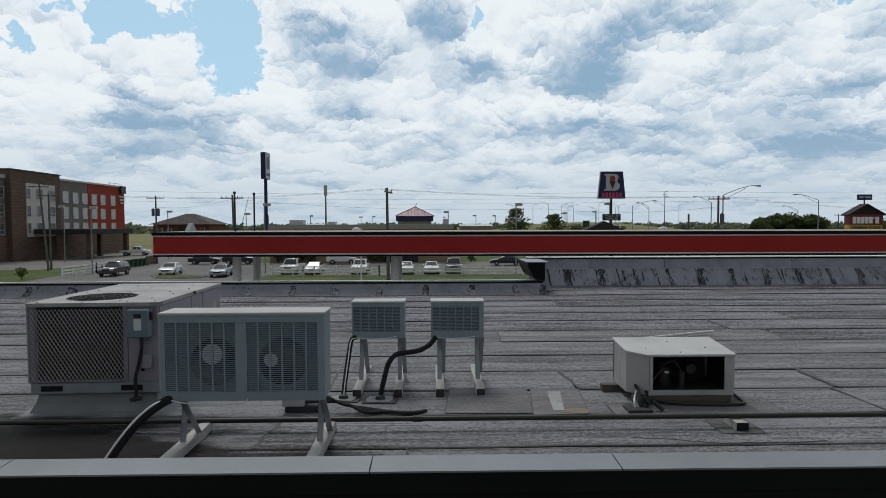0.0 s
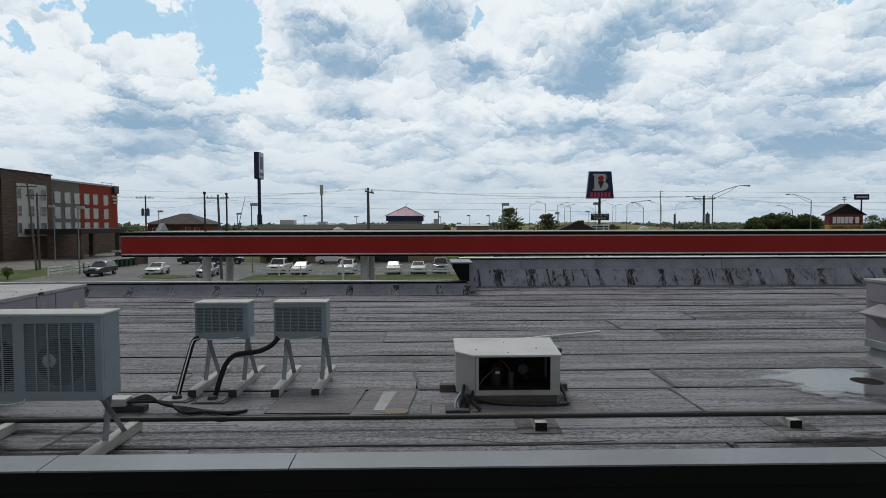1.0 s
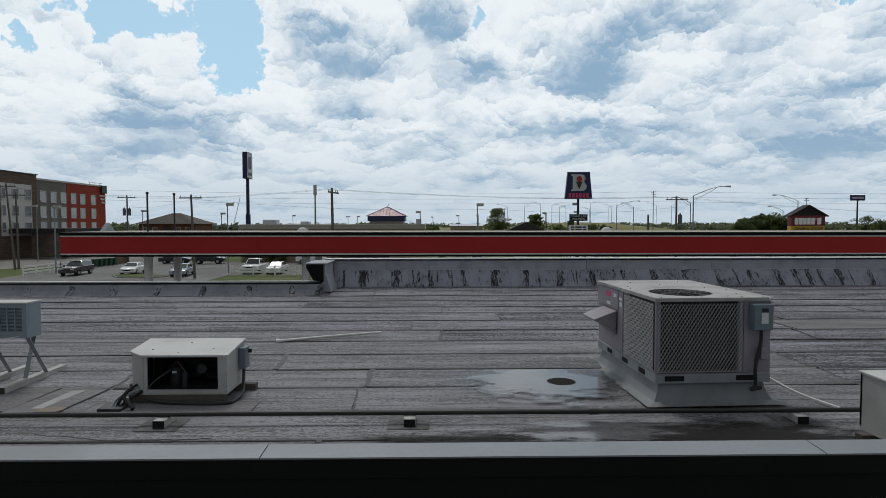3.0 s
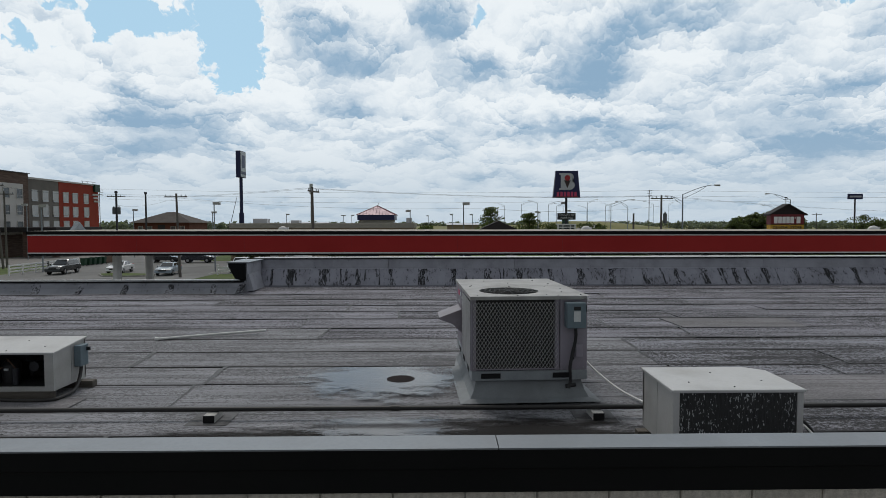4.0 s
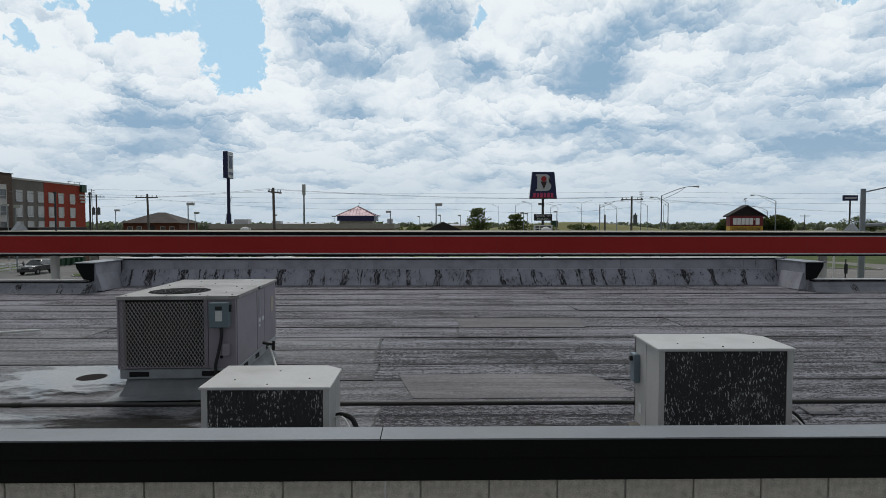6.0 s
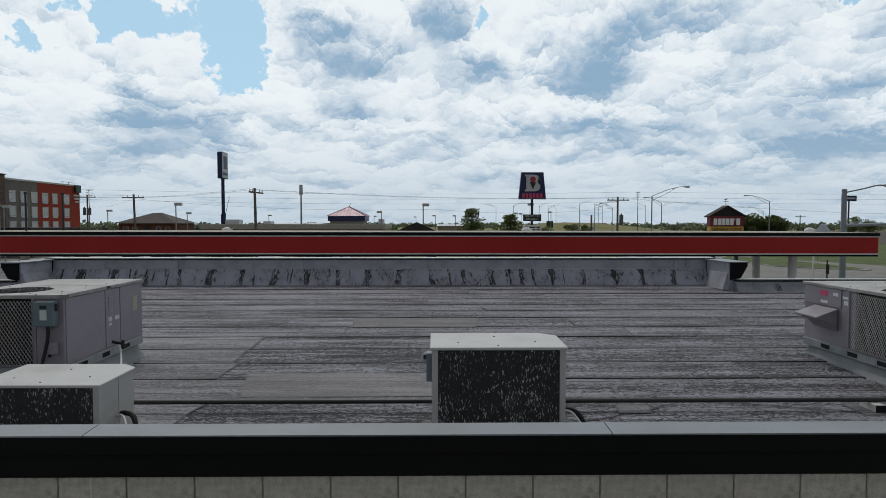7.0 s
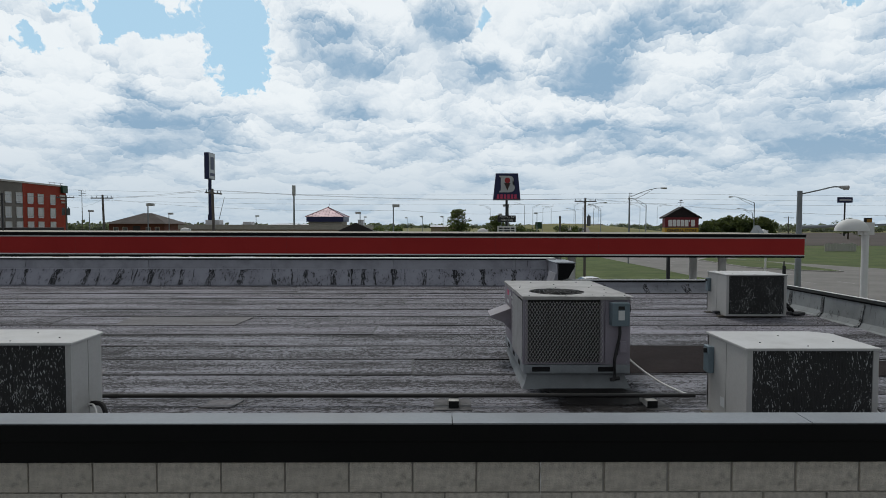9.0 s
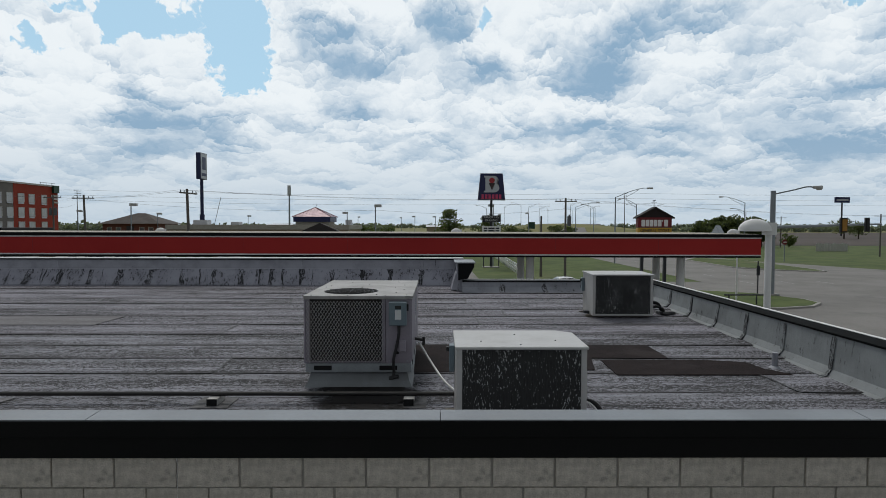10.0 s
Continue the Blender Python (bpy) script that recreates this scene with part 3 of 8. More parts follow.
def hose(bm, points, r, seg=8, steps=6):
    """A tube through the points, smoothed."""
    pts = [Vector(p) for p in points]
    path = []
    for i in range(len(pts) - 1):
        p0, p1, p2, p3 = pts[max(i - 1, 0)], pts[i], pts[i + 1], pts[min(i + 2, len(pts) - 1)]
        for s in range(steps):
            t = s / steps
            path.append(0.5 * ((2 * p1) + (p2 - p0) * t + (2 * p0 - 5 * p1 + 4 * p2 - p3) * t * t + (3 * p1 - p0 - 3 * p2 + p3) * t ** 3))
    path.append(pts[-1])
    rings = []
    up = Vector((0.13, 0.21, 0.97))
    for i, p in enumerate(path):
        d = (path[min(i + 1, len(path) - 1)] - path[max(i - 1, 0)]).normalized()
        side = d.cross(up).normalized()
        top = side.cross(d)
        rings.append([bm.verts.new(p + r * (math.cos(2 * math.pi * k / seg) * side + math.sin(2 * math.pi * k / seg) * top)) for k in range(seg)])
    for a, b in zip(rings, rings[1:]):
        for k in range(seg):
            bm.faces.new((a[k], a[(k + 1) % seg], b[(k + 1) % seg], b[k]))
    bm.faces.new(rings[0][::-1])
    bm.faces.new(rings[-1])
    return bm


def slab(bm, outline, z0, z1):
    """An upright prism over an outline of (x, y), counter-clockwise."""
    low = [bm.verts.new((x, y, z0)) for x, y in outline]
    top = [bm.verts.new((x, y, z1)) for x, y in outline]
    n = len(outline)
    for i in range(n):
        bm.faces.new((low[i], low[(i + 1) % n], top[(i + 1) % n], top[i]))
    bm.faces.new(top)
    bm.faces.new(low[::-1])
    return bm


def prism(bm, profile, axis, a, b):
    """A profile drawn across an axis ("x": (y, z); "y": (x, z)) and drawn out from a to b."""
    def at(p, s):
        return (s, p[0], p[1]) if axis == "x" else (p[0], s, p[1])
    one = [bm.verts.new(at(p, a)) for p in profile]
    two = [bm.verts.new(at(p, b)) for p in profile]
    n = len(profile)
    for i in range(n):
        bm.faces.new((one[i], one[(i + 1) % n], two[(i + 1) % n], two[i]))
    bm.faces.new(one[::-1])
    bm.faces.new(two)
    bmesh.ops.recalc_face_normals(bm, faces=bm.faces[:])
    return bm


def mesh_of(name, bm, material, bevel=0.0, smooth=False):
    if bevel:
        bmesh.ops.bevel(bm, geom=bm.edges[:], offset=bevel, segments=1, affect="EDGES", profile=0.5)
    bmesh.ops.recalc_face_normals(bm, faces=bm.faces[:])
    me = bpy.data.meshes.new(name)
    bm.to_mesh(me)
    bm.free()
    me.materials.append(material)
    if smooth:
        me.shade_smooth()
        me.set_sharp_from_angle(angle=radians(40))
    return me


def part(name, bm, material, parent, label="", bevel=0.0, smooth=False):
    ob = new(name, mesh_of(name, bm, material, bevel, smooth))
    ob.parent = parent
    if label:
        tagged(ob, label)
    return ob


def piece(name, me, parent, at=(0, 0, 0), rz=0.0):
    ob = new(name, me)
    ob.parent = parent
    ob.location, ob.rotation_euler = at, (0, 0, rz)
    return ob


def thing(name, at, label, category, group="", rz=0.0):
    ob = new(name)
    ob.empty_display_size = 0.1
    ob.location, ob.rotation_euler = at, (0, 0, rz)
    return tagged(ob, label, category, group)


def solid(name, bm, material, label, category="", kind="", group="", bevel=0.0, smooth=False, at=(0, 0, 0)):
    ob = new(name, mesh_of(name, bm, material, bevel, smooth))
    ob.location = at
    return tagged(ob, label, category, group, kind)


def B():
    return bmesh.new()


# ---- the roof ----
ROOF_L, ROOF_R = -13.0, 23.1


def deck(y):
    """Height of the deck: it rises gently to the rear parapet."""
    return 0.0283 * max(0.0, y - 2.6)


bm = B()
prism(bm, [(0.12, -0.4), (0.12, -0.012), (2.6, -0.012), (11.3, deck(11.3) - 0.012), (11.3, -0.4)], "x", ROOF_L, ROOF_R + 0.05)
roof = solid("roof", bm, M_ROOF_BASE, "flat bitumen roof deck under weathered grey cap sheets", "roof", "structure")

# cap sheets: rolls laid along x, each lapping over the one in front
LAPS = [0.13, 0.9, 1.62, 2.37, 3.12, 3.81, 4.53, 5.27, 6.01, 6.78, 7.49, 8.14, 8.86, 9.6, 10.3, 11.15]
rng = random.Random(4)
ENDS = {0: [-3.1, 7.6, 15.0], 1: [0.15, 4.25, 15.03], 2: [-1.0, 9.9, 19.2], 3: [4.42, 12.27, 22.2], 4: [-0.73, 1.79, 4.48, 9.73, 11.61, 15.8],
        5: [3.33, 9.65, 11.98], 6: [-2.2, 9.65, 17.8], 7: [1.28, 5.3, 10.77, 15.13], 8: [4.84, 9.7, 14.4, 19.1], 9: [-2.0, 6.33, 11.11, 19.63],
        10: [0.4, 5.35, 13.04, 20.2], 11: [2.7, 12.0, 15.4, 19.0], 12: [-1.3, 6.9, 10.5, 14.5], 13: [3.9, 12.9, 17.2], 14: [7.2, 11.9, 16.4]}
for k in range(15):
    y0, y1 = LAPS[k], LAPS[k + 1]
    cuts = [ROOF_L] + ENDS[k] + [ROOF_R]
    for n, (a, b) in enumerate(zip(cuts, cuts[1:])):
        skew = rng.uniform(-0.05, 0.05)
        wave = [rng.uniform(-0.012, 0.012) for _ in range(80)]
        bm = B()
        steps = max(2, int((b - a) / 0.6))
        front, rear, low = [], [], []
        for i in range(steps + 1):
            x = a + (b - a) * i / steps
            dx = skew if 0 < n and i == 0 else 0.0
            f = y0 - 0.05 + wave[i % 80]
            front.append(bm.verts.new((x + dx, f - y0, deck(f) + 0.006 + 0.004 * (wave[(i + 7) % 80] > 0.004))))
            rear.append(bm.verts.new((x - dx, y1 - y0, deck(y1) + 0.001)))
            low.append(bm.verts.new((x + dx, f - y0 - 0.004, deck(f) - 0.008)))
        for i in range(steps):
            bm.faces.new((front[i], front[i + 1], rear[i + 1], rear[i]))
            bm.faces.new((low[i], low[i + 1], front[i + 1], front[i]))
        if n:
            bm.faces.new((low[0], front[0], rear[0]))
        ob = part("roofing_sheet", bm, M_ROOF_NEAR if k < 2 or (k < 4 and b < 12.5) or (k < 8 and b < 9.8) else M_ROOF_BALD if k < 7 else M_ROOF, roof)
        ob.location = (0, y0, 0.003 * (n % 2))
        if n:  # tarred end lap
            bm = B()
            w = rng.uniform(0.028, 0.036) if a in (4.48, 4.25, 3.33) else rng.uniform(0.010, 0.022)
            pts = [(a + skew * (1 - 2 * j / 6) + rng.uniform(-0.012, 0.012), y0 - 0.03 + (y1 - y0 - 0.02) * j / 6) for j in range(7)]
            lft = [bm.verts.new((x - w * rng.uniform(0.4, 1.2), y, deck(y) + 0.0145)) for x, y in pts]
            rgt = [bm.verts.new((x + w * rng.uniform(0.4, 1.2), y, deck(y) + 0.0145)) for x, y in pts]
            for j in range(6):
                bm.faces.new((lft[j], rgt[j], rgt[j + 1], lft[j + 1]))
            part("end_lap", bm, M_TAR, roof)

# front parapet: block wall, black fascia, light coping
bm = B()
box(bm, ROOF_L, ROOF_R + 0.3, 0.012, 0.12, GROUND, 0.262)
wall_front = solid("wall_front", bm, M_MORTAR, "concrete block parapet wall with recessed grey mortar", "wall", "structure")
bm = B()
prism(bm, [(-0.02, 0.258), (-0.02, 0.392), (-0.037, 0.398), (-0.037, 0.508), (0.118, 0.508), (0.118, 0.258)], "x", ROOF_L, ROOF_R + 0.32)
fascia = solid("fascia", bm, M_BLACK_METAL, "black painted metal fascia under the coping", "fascia", "structure", bevel=0.003)
coping = tagged(new("coping"), "light grey metal coping in butted lengths", "coping", kind="structure")
joints = [ROOF_L, -10.9, -7.9, -4.85, -1.8, 0.02, 1.25, 4.28, 7.3, 10.1, 13.2, 16.2, 18.45, 21.2, ROOF_R + 0.33]
for a, b in zip(joints, joints[1:]):
    bm = B()
    prism(bm, [(-0.043, 0.506), (-0.043, 0.515), (0.137, 0.523), (0.137, 0.42), (0.131, 0.42), (0.131, 0.512), (-0.039, 0.509), (-0.039, 0.506)], "x", a + 0.003, b - 0.003)
    part("coping_length", bm, M_COPING, coping)
bm = B()
prism(bm, [(0.12, -0.01), (0.12, 0.47), (0.128, 0.47), (0.136, 0.12), (0.22, 0.012), (0.22, -0.01)], "x", ROOF_L, ROOF_R - 0.15)
solid("parapet_flashing", bm, M_COATING, "grey coated flashing turned up the inside of the parapet", "flashing", "structure")

# rear low parapets, either side of the raised part
LOW_Y, LOW_Z = 9.83, 0.47
for name, a, b in (("wall_rear_low_1", ROOF_L, 2.72), ("wall_rear_low_2", 18.98, ROOF_R)):
    bm = B()
    box(bm, a, b, LOW_Y + 0.03, LOW_Y + 0.26, GROUND, LOW_Z - 0.03)
    low = solid(name, bm, M_COATING, "low rear parapet with silver-grey coated flashing", "wall", "structure")
    bm = B()
    box(bm, a, b, LOW_Y - 0.01, LOW_Y + 0.3, LOW_Z - 0.032, LOW_Z)
    part("cap", bm, M_BLACK_METAL, low, "thin black metal cap")
    bm = B()
    box(bm, a, b, LOW_Y + 0.2, LOW_Y + 0.305, LOW_Z, LOW_Z + 0.012)
    part("cap_edge", bm, M_WHITE_TRIM, low, "white drip edge")
    x, w = a, 0.0
    while x < b - 0.1:
        w = min(rng.uniform(0.9, 1.0), b - x)
        bm = B()
        prism(bm, [(LOW_Y - 0.16, deck(9.6) + 0.004), (LOW_Y - 0.03, deck(9.6) + 0.12), (LOW_Y + 0.005, LOW_Z - 0.035), (LOW_Y + 0.03, LOW_Z - 0.035), (LOW_Y + 0.03, deck(9.6)), (LOW_Y - 0.16, deck(9.6) - 0.01)], "x", x, x + w - 0.004)
        part("flashing_sheet", bm, M_COATING, low)
        # lapped joint, dressed with tar
        bm = B()
        d = rng.uniform(0.045, 0.085)
        pts = [(0, LOW_Y - 0.19, deck(9.6) + 0.012), (0, LOW_Y - 0.045, deck(9.6) + 0.13), (0, LOW_Y - 0.008, LOW_Z - 0.07)]
        l = [bm.verts.new((x + w - d * rng.uniform(0.6, 1.6), p[1], p[2])) for p in pts]
        r = [bm.verts.new((x + w + d * rng.uniform(0.3, 1.2), p[1], p[2])) for p in pts]
        lb = [bm.verts.new((v.co.x - 0.015, v.co.y + 0.03, v.co.z)) for v in l]
        rb = [bm.verts.new((v.co.x + 0.015, v.co.y + 0.03, v.co.z)) for v in r]
        for j in range(2):
            bm.faces.new((l[j], r[j], r[j + 1], l[j + 1]))
            bm.faces.new((lb[j], l[j], l[j + 1], lb[j + 1]))
            bm.faces.new((r[j], rb[j], rb[j + 1], r[j + 1]))
        part("lap_joint", bm, M_LAP, low)
        x += w

# rear raised parapet with its returns
RX0, RX1, RY, RZ = 2.80, 18.86, 11.1, 0.89
bm = B()
box(bm, RX0 - 0.15, RX1 + 0.15, RY + 0.02, RY + 0.32, GROUND, RZ - 0.01)
raised = solid("wall_rear_raised", bm, M_COATING, "raised rear parapet with tar-streaked sloping flashing", "wall", "structure")
base = deck(11)
RAISED_LAPS = [RX0, 3.5, 4.32, 5.12, 5.93, 6.68, 7.43, 8.25, 9.0, 9.76, 10.52, 11.28, 12.03, 12.82, 13.53, 14.26, 15.02, 15.78, 16.53, 17.22, 18.0, RX1]
for x, x_next in zip(RAISED_LAPS, RAISED_LAPS[1:]):
    w = x_next - x
    bm = B()
    prism(bm, [(RY - 0.26, base + 0.0), (RY - 0.26, base + 0.03), (RY - 0.012, 0.645), (RY + 0.02, 0.645), (RY + 0.02, base)], "x", x, x + w - 0.006)
    sheet = part("flashing_sheet", bm, M_TARRED, raised)
    bm = B()
    lean = rng.uniform(-0.03, 0.05)
    wd = rng.uniform(0.06, 0.095)
    pts = [(x + w + lean * (1 - j / 5) + rng.uniform(-0.012, 0.012), RY - 0.278 + 0.256 * j / 5, base + 0.035 + (0.60 - base) * j / 5 * rng.uniform(0.98, 1.0)) for j in range(6)]
    l = [bm.verts.new((p[0] - wd * rng.uniform(0.4, 1.4), p[1], p[2])) for p in pts]
    r = [bm.verts.new((p[0] + wd * rng.uniform(0.2, 1.2), p[1], p[2])) for p in pts]
    for j in range(5):
        bm.faces.new((l[j], r[j], r[j + 1], l[j + 1]))
    if x + w < RX1 - 0.1:
        part("tar_run", bm, M_RUN, raised, "black tar run down a lap")
    else:
        bm.free()
for k in range(34):  # more runs towards the weathered end
    x = RX0 + 0.25 + (RX1 - RX0 - 1.0) * rng.random() ** 1.9
    wd, lean, cut = rng.uniform(0.008, 0.032), rng.uniform(-0.02, 0.08), rng.choice((0.0, 0.0, 0.25, 0.5))
    bm = B()
    l, r = [], []
    for j in range(6):
        q = cut + (1 - cut) * j / 5
        at = (x + lean * (1 - q) + rng.uniform(-0.012, 0.012), RY - 0.2775 + 0.256 * q, base + 0.0355 + (0.60 - base) * q)
        l.append(bm.verts.new((at[0] - wd * rng.uniform(0.3, 1.3), at[1], at[2])))
        r.append(bm.verts.new((at[0] + wd * rng.uniform(0.3, 1.3), at[1], at[2])))
    for j in range(5):
        bm.faces.new((l[j], r[j], r[j + 1], l[j + 1]))
    part("tar_run", bm, M_RUN, raised, "thin black tar run")
x = RX0
while x < RX1 - 0.05:  # counter flashing
    w = min(3.05, RX1 - x)
    bm = B()
    prism(bm, [(RY - 0.022, 0.638), (RY - 0.012, 0.65), (RY - 0.012, RZ - 0.02), (RY + 0.02, RZ - 0.02), (RY + 0.02, 0.638)], "x", x + 0.004, x + w - 0.004)
    part("counter_flashing", bm, M_FLASH, raised)
    x += w
bm = B()
box(bm, RX0 - 0.2, RX1 + 0.2, RY - 0.04, RY + 0.36, RZ - 0.02, RZ + 0.006)
part("raised_coping", bm, M_BLACK_METAL, raised, "dark coping", bevel=0.003)
bm = B()
box(bm, RX0 - 0.2, RX1 + 0.2, RY + 0.0, RY + 0.365, RZ + 0.006, RZ + 0.022)
part("coping_edge", bm, M_WHITE_TRIM, raised, "bright white coping edge")
for side in (-1, 1):
    xi = RX0 if side < 0 else RX1
    ret = thing("parapet_return", (xi, 9.95, 0), "short return wall of the raised parapet with a black boxed end", "wall", "parapet returns")
    tagged(ret, kind="structure")
    bm = B()
    box(bm, 0.0 if side > 0 else -0.14, 0.14 if side > 0 else 0.0, 0.0, RY - 9.95 - 0.06, 0.0, RZ - 0.035)
    part("wall_core", bm, M_FLASH, ret)
    bm = B()
    prof = [(side * -0.13, base), (side * -0.02, 0.62), (0.0, 0.62), (0.0, base)]
    prism(bm, prof, "y", 0.02, RY - 9.95 - 0.28)
    part("return_flashing", bm, M_FLASH, ret, "coated sloping flashing")
    bm = B()
    prism(bm, [(side * 0.03, RZ - 0.03), (side * 0.40, RZ - 0.03), (side * 0.40, 0.78), (side * 0.25, 0.51), (side * 0.03, 0.47)], "y", -0.06, 1.45)
    part("boxed_end", bm, M_BLACK_METAL, ret, "black sheet-metal mansard end", bevel=0.004)
    bm = B()
    box(bm, min(side * -0.05, side * 0.43), max(side * -0.05, side * 0.43), -0.08, 1.1, RZ - 0.03, RZ - 0.005)
    part("return_coping", bm, M_COPING, ret, bevel=0.003)

# right-hand parapet
PX = 23.0
bm = B()
box(bm, PX + 0.03, PX + 0.27, 0.125, LOW_Y + 0.26, GROUND, 0.49)
side_wall = solid("wall_side", bm, M_COATING, "side parapet with coated flashing and a black cap", "wall", "structure")
bm = B()
box(bm, PX - 0.02, PX + 0.27, 0.1, LOW_Y + 0.31, 0.49, 0.515)
part("cap", bm, M_CAP, side_wall, "black metal cap", bevel=0.003)
bm = B()
box(bm, PX + 0.27, PX + 0.32, 0.1, LOW_Y + 0.31, 0.49, 0.524)
part("cap_edge", bm, M_WHITE_PAINT, side_wall, "pale outer coping edge", bevel=0.003)
y = 0.22
while y < LOW_Y - 0.05:
    w = min(rng.uniform(0.86, 0.98), LOW_Y - y)
    bm = B()
    zb = deck(y + w / 2)
    prism(bm, [(PX - 0.16, zb + 0.004), (PX - 0.09, zb + 0.02), (PX - 0.04, zb + 0.10), (PX + 0.0, 0.488), (PX + 0.03, 0.488), (PX + 0.03, zb), (PX - 0.16, zb - 0.01)], "y", y, y + w - 0.005)
    part("flashing_sheet", bm, M_SIDE, side_wall, smooth=False)
    bm = B()
    d = rng.uniform(0.03, 0.05)
    pts = [(PX - 0.22, zb + 0.012), (PX - 0.11, zb + 0.03), (PX - 0.055, zb + 0.10), (PX - 0.014, 0.47)]
    l = [bm.verts.new((p[0], y + w - d * rng.uniform(0.5, 1.5), p[1])) for p in pts]
    r = [bm.verts.new((p[0], y + w + d * rng.uniform(0.5, 1.5), p[1])) for p in pts]
    lb = [bm.verts.new((v.co.x + 0.03, v.co.y, v.co.z - 0.005)) for v in l]
    rb = [bm.verts.new((v.co.x + 0.03, v.co.y, v.co.z - 0.005)) for v in r]
    for j in range(3):
        bm.faces.new((l[j], r[j], r[j + 1], l[j + 1]))
        bm.faces.new((lb[j], l[j], l[j + 1], lb[j + 1]))
        bm.faces.new((r[j], rb[j], rb[j + 1], r[j + 1]))
    part("lap_joint", bm, M_SIDE_LAP, side_wall)
    y += w
# the far side and the shop front close the building
bm = B()
box(bm, ROOF_L - 0.25, ROOF_L, 0.012, LOW_Y + 0.26, GROUND, 0.47)
solid("wall_far_side", bm, M_COATING, "far side parapet wall of the shop", "wall", "structure")


# ---- plant on the roof ----
def plate_with_hole(bm, x0, x1, y0, y1, z0, z1, cx, cy, r, seg=40):
    """A sheet with a round opening and a turned-down rim."""
    rings = []
    for z in (z1, z0):
        inner, outer = [], []
        for i in range(seg):
            c, s = math.cos(2 * math.pi * i / seg), math.sin(2 * math.pi * i / seg)
            inner.append(bm.verts.new((cx + r * c, cy + r * s, z)))
            k = min(((x1 - cx) / c) if c > 1e-6 else ((x0 - cx) / c) if c < -1e-6 else 1e9, ((y1 - cy) / s) if s > 1e-6 else ((y0 - cy) / s) if s < -1e-6 else 1e9)
            outer.append(bm.verts.new((cx + k * c, cy + k * s, z)))
        rings.append((inner, outer))
    (it, ot), (il, ol) = rings
    for i in range(seg):
        j = (i + 1) % seg
        bm.faces.new((it[i], it[j], ot[j], ot[i]))
        bm.faces.new((il[j], il[i], ol[i], ol[j]))
        bm.faces.new((ot[i], ot[j], ol[j], ol[i]))
        bm.faces.new((it[j], it[i], il[i], il[j]))
    # corners cut off by the fan of spokes
    for x, y in ((x0, y0), (x1, y0), (x1, y1), (x0, y1)):
        for ring, z in ((ot, z1), (ol, z0)):
            near = sorted(ring, key=lambda v: (v.co.x - x) ** 2 + (v.co.y - y) ** 2)[:6]
            a = [v for v in near if abs(v.co.x - x) < 1e-5]
            b = [v for v in near if abs(v.co.y - y) < 1e-5]
            if a and b and a[0] is not b[0]:
                bm.faces.new((a[0], b[0], bm.verts.new((x, y, z))))
    return bm


def wire_ring(bm, cx, cy, z, r, t=0.004, seg=32):
    prev = None
    pts = [Vector((cx + r * math.cos(2 * math.pi * i / seg), cy + r * math.sin(2 * math.pi * i / seg), z)) for i in range(seg)]
    for i in range(seg):
        rod(bm, pts[i], pts[(i + 1) % seg], t, seg=4)


def expanded_mesh(bm, origin, along, length, z0, z1, cell=0.035, tall=0.056, t=0.0037):
    """Diamond mesh on an upright face: wavy strands that meet at their crests."""
    o, a = Vector(origin), Vector(along).normalized()
    out_dir = Vector((a.y, -a.x, 0))
    rows, cols = int((z1 - z0) / tall), int(length / (cell / 2))
    for r in range(rows + 1):
        for flip in (0, 1):
            prev = None
            for c in range(cols + 1):
                up = c % 2
                z = z0 + tall * r + tall / 2 * (1 if up else 0) * (1 if flip == 0 else -1)
                if z < z0 or z > z1:
                    prev = None
                    continue
                p = o + a * (cell / 2 * c) + Vector((0, 0, z)) - Vector((0, 0, o.z))
                ring = [bm.verts.new(p + Vector((0, 0, -t))), bm.verts.new(p + out_dir * t * 1.6 + Vector((0, 0, -t * 0.3))), bm.verts.new(p + Vector((0, 0, t)))]
                if prev:
                    bm.faces.new((prev[0], ring[0], ring[1], prev[1]))
                    bm.faces.new((prev[1], ring[1], ring[2], prev[2]))
                prev = ring
    bmesh.ops.remove_doubles(bm, verts=bm.verts[:], dist=0.0008)


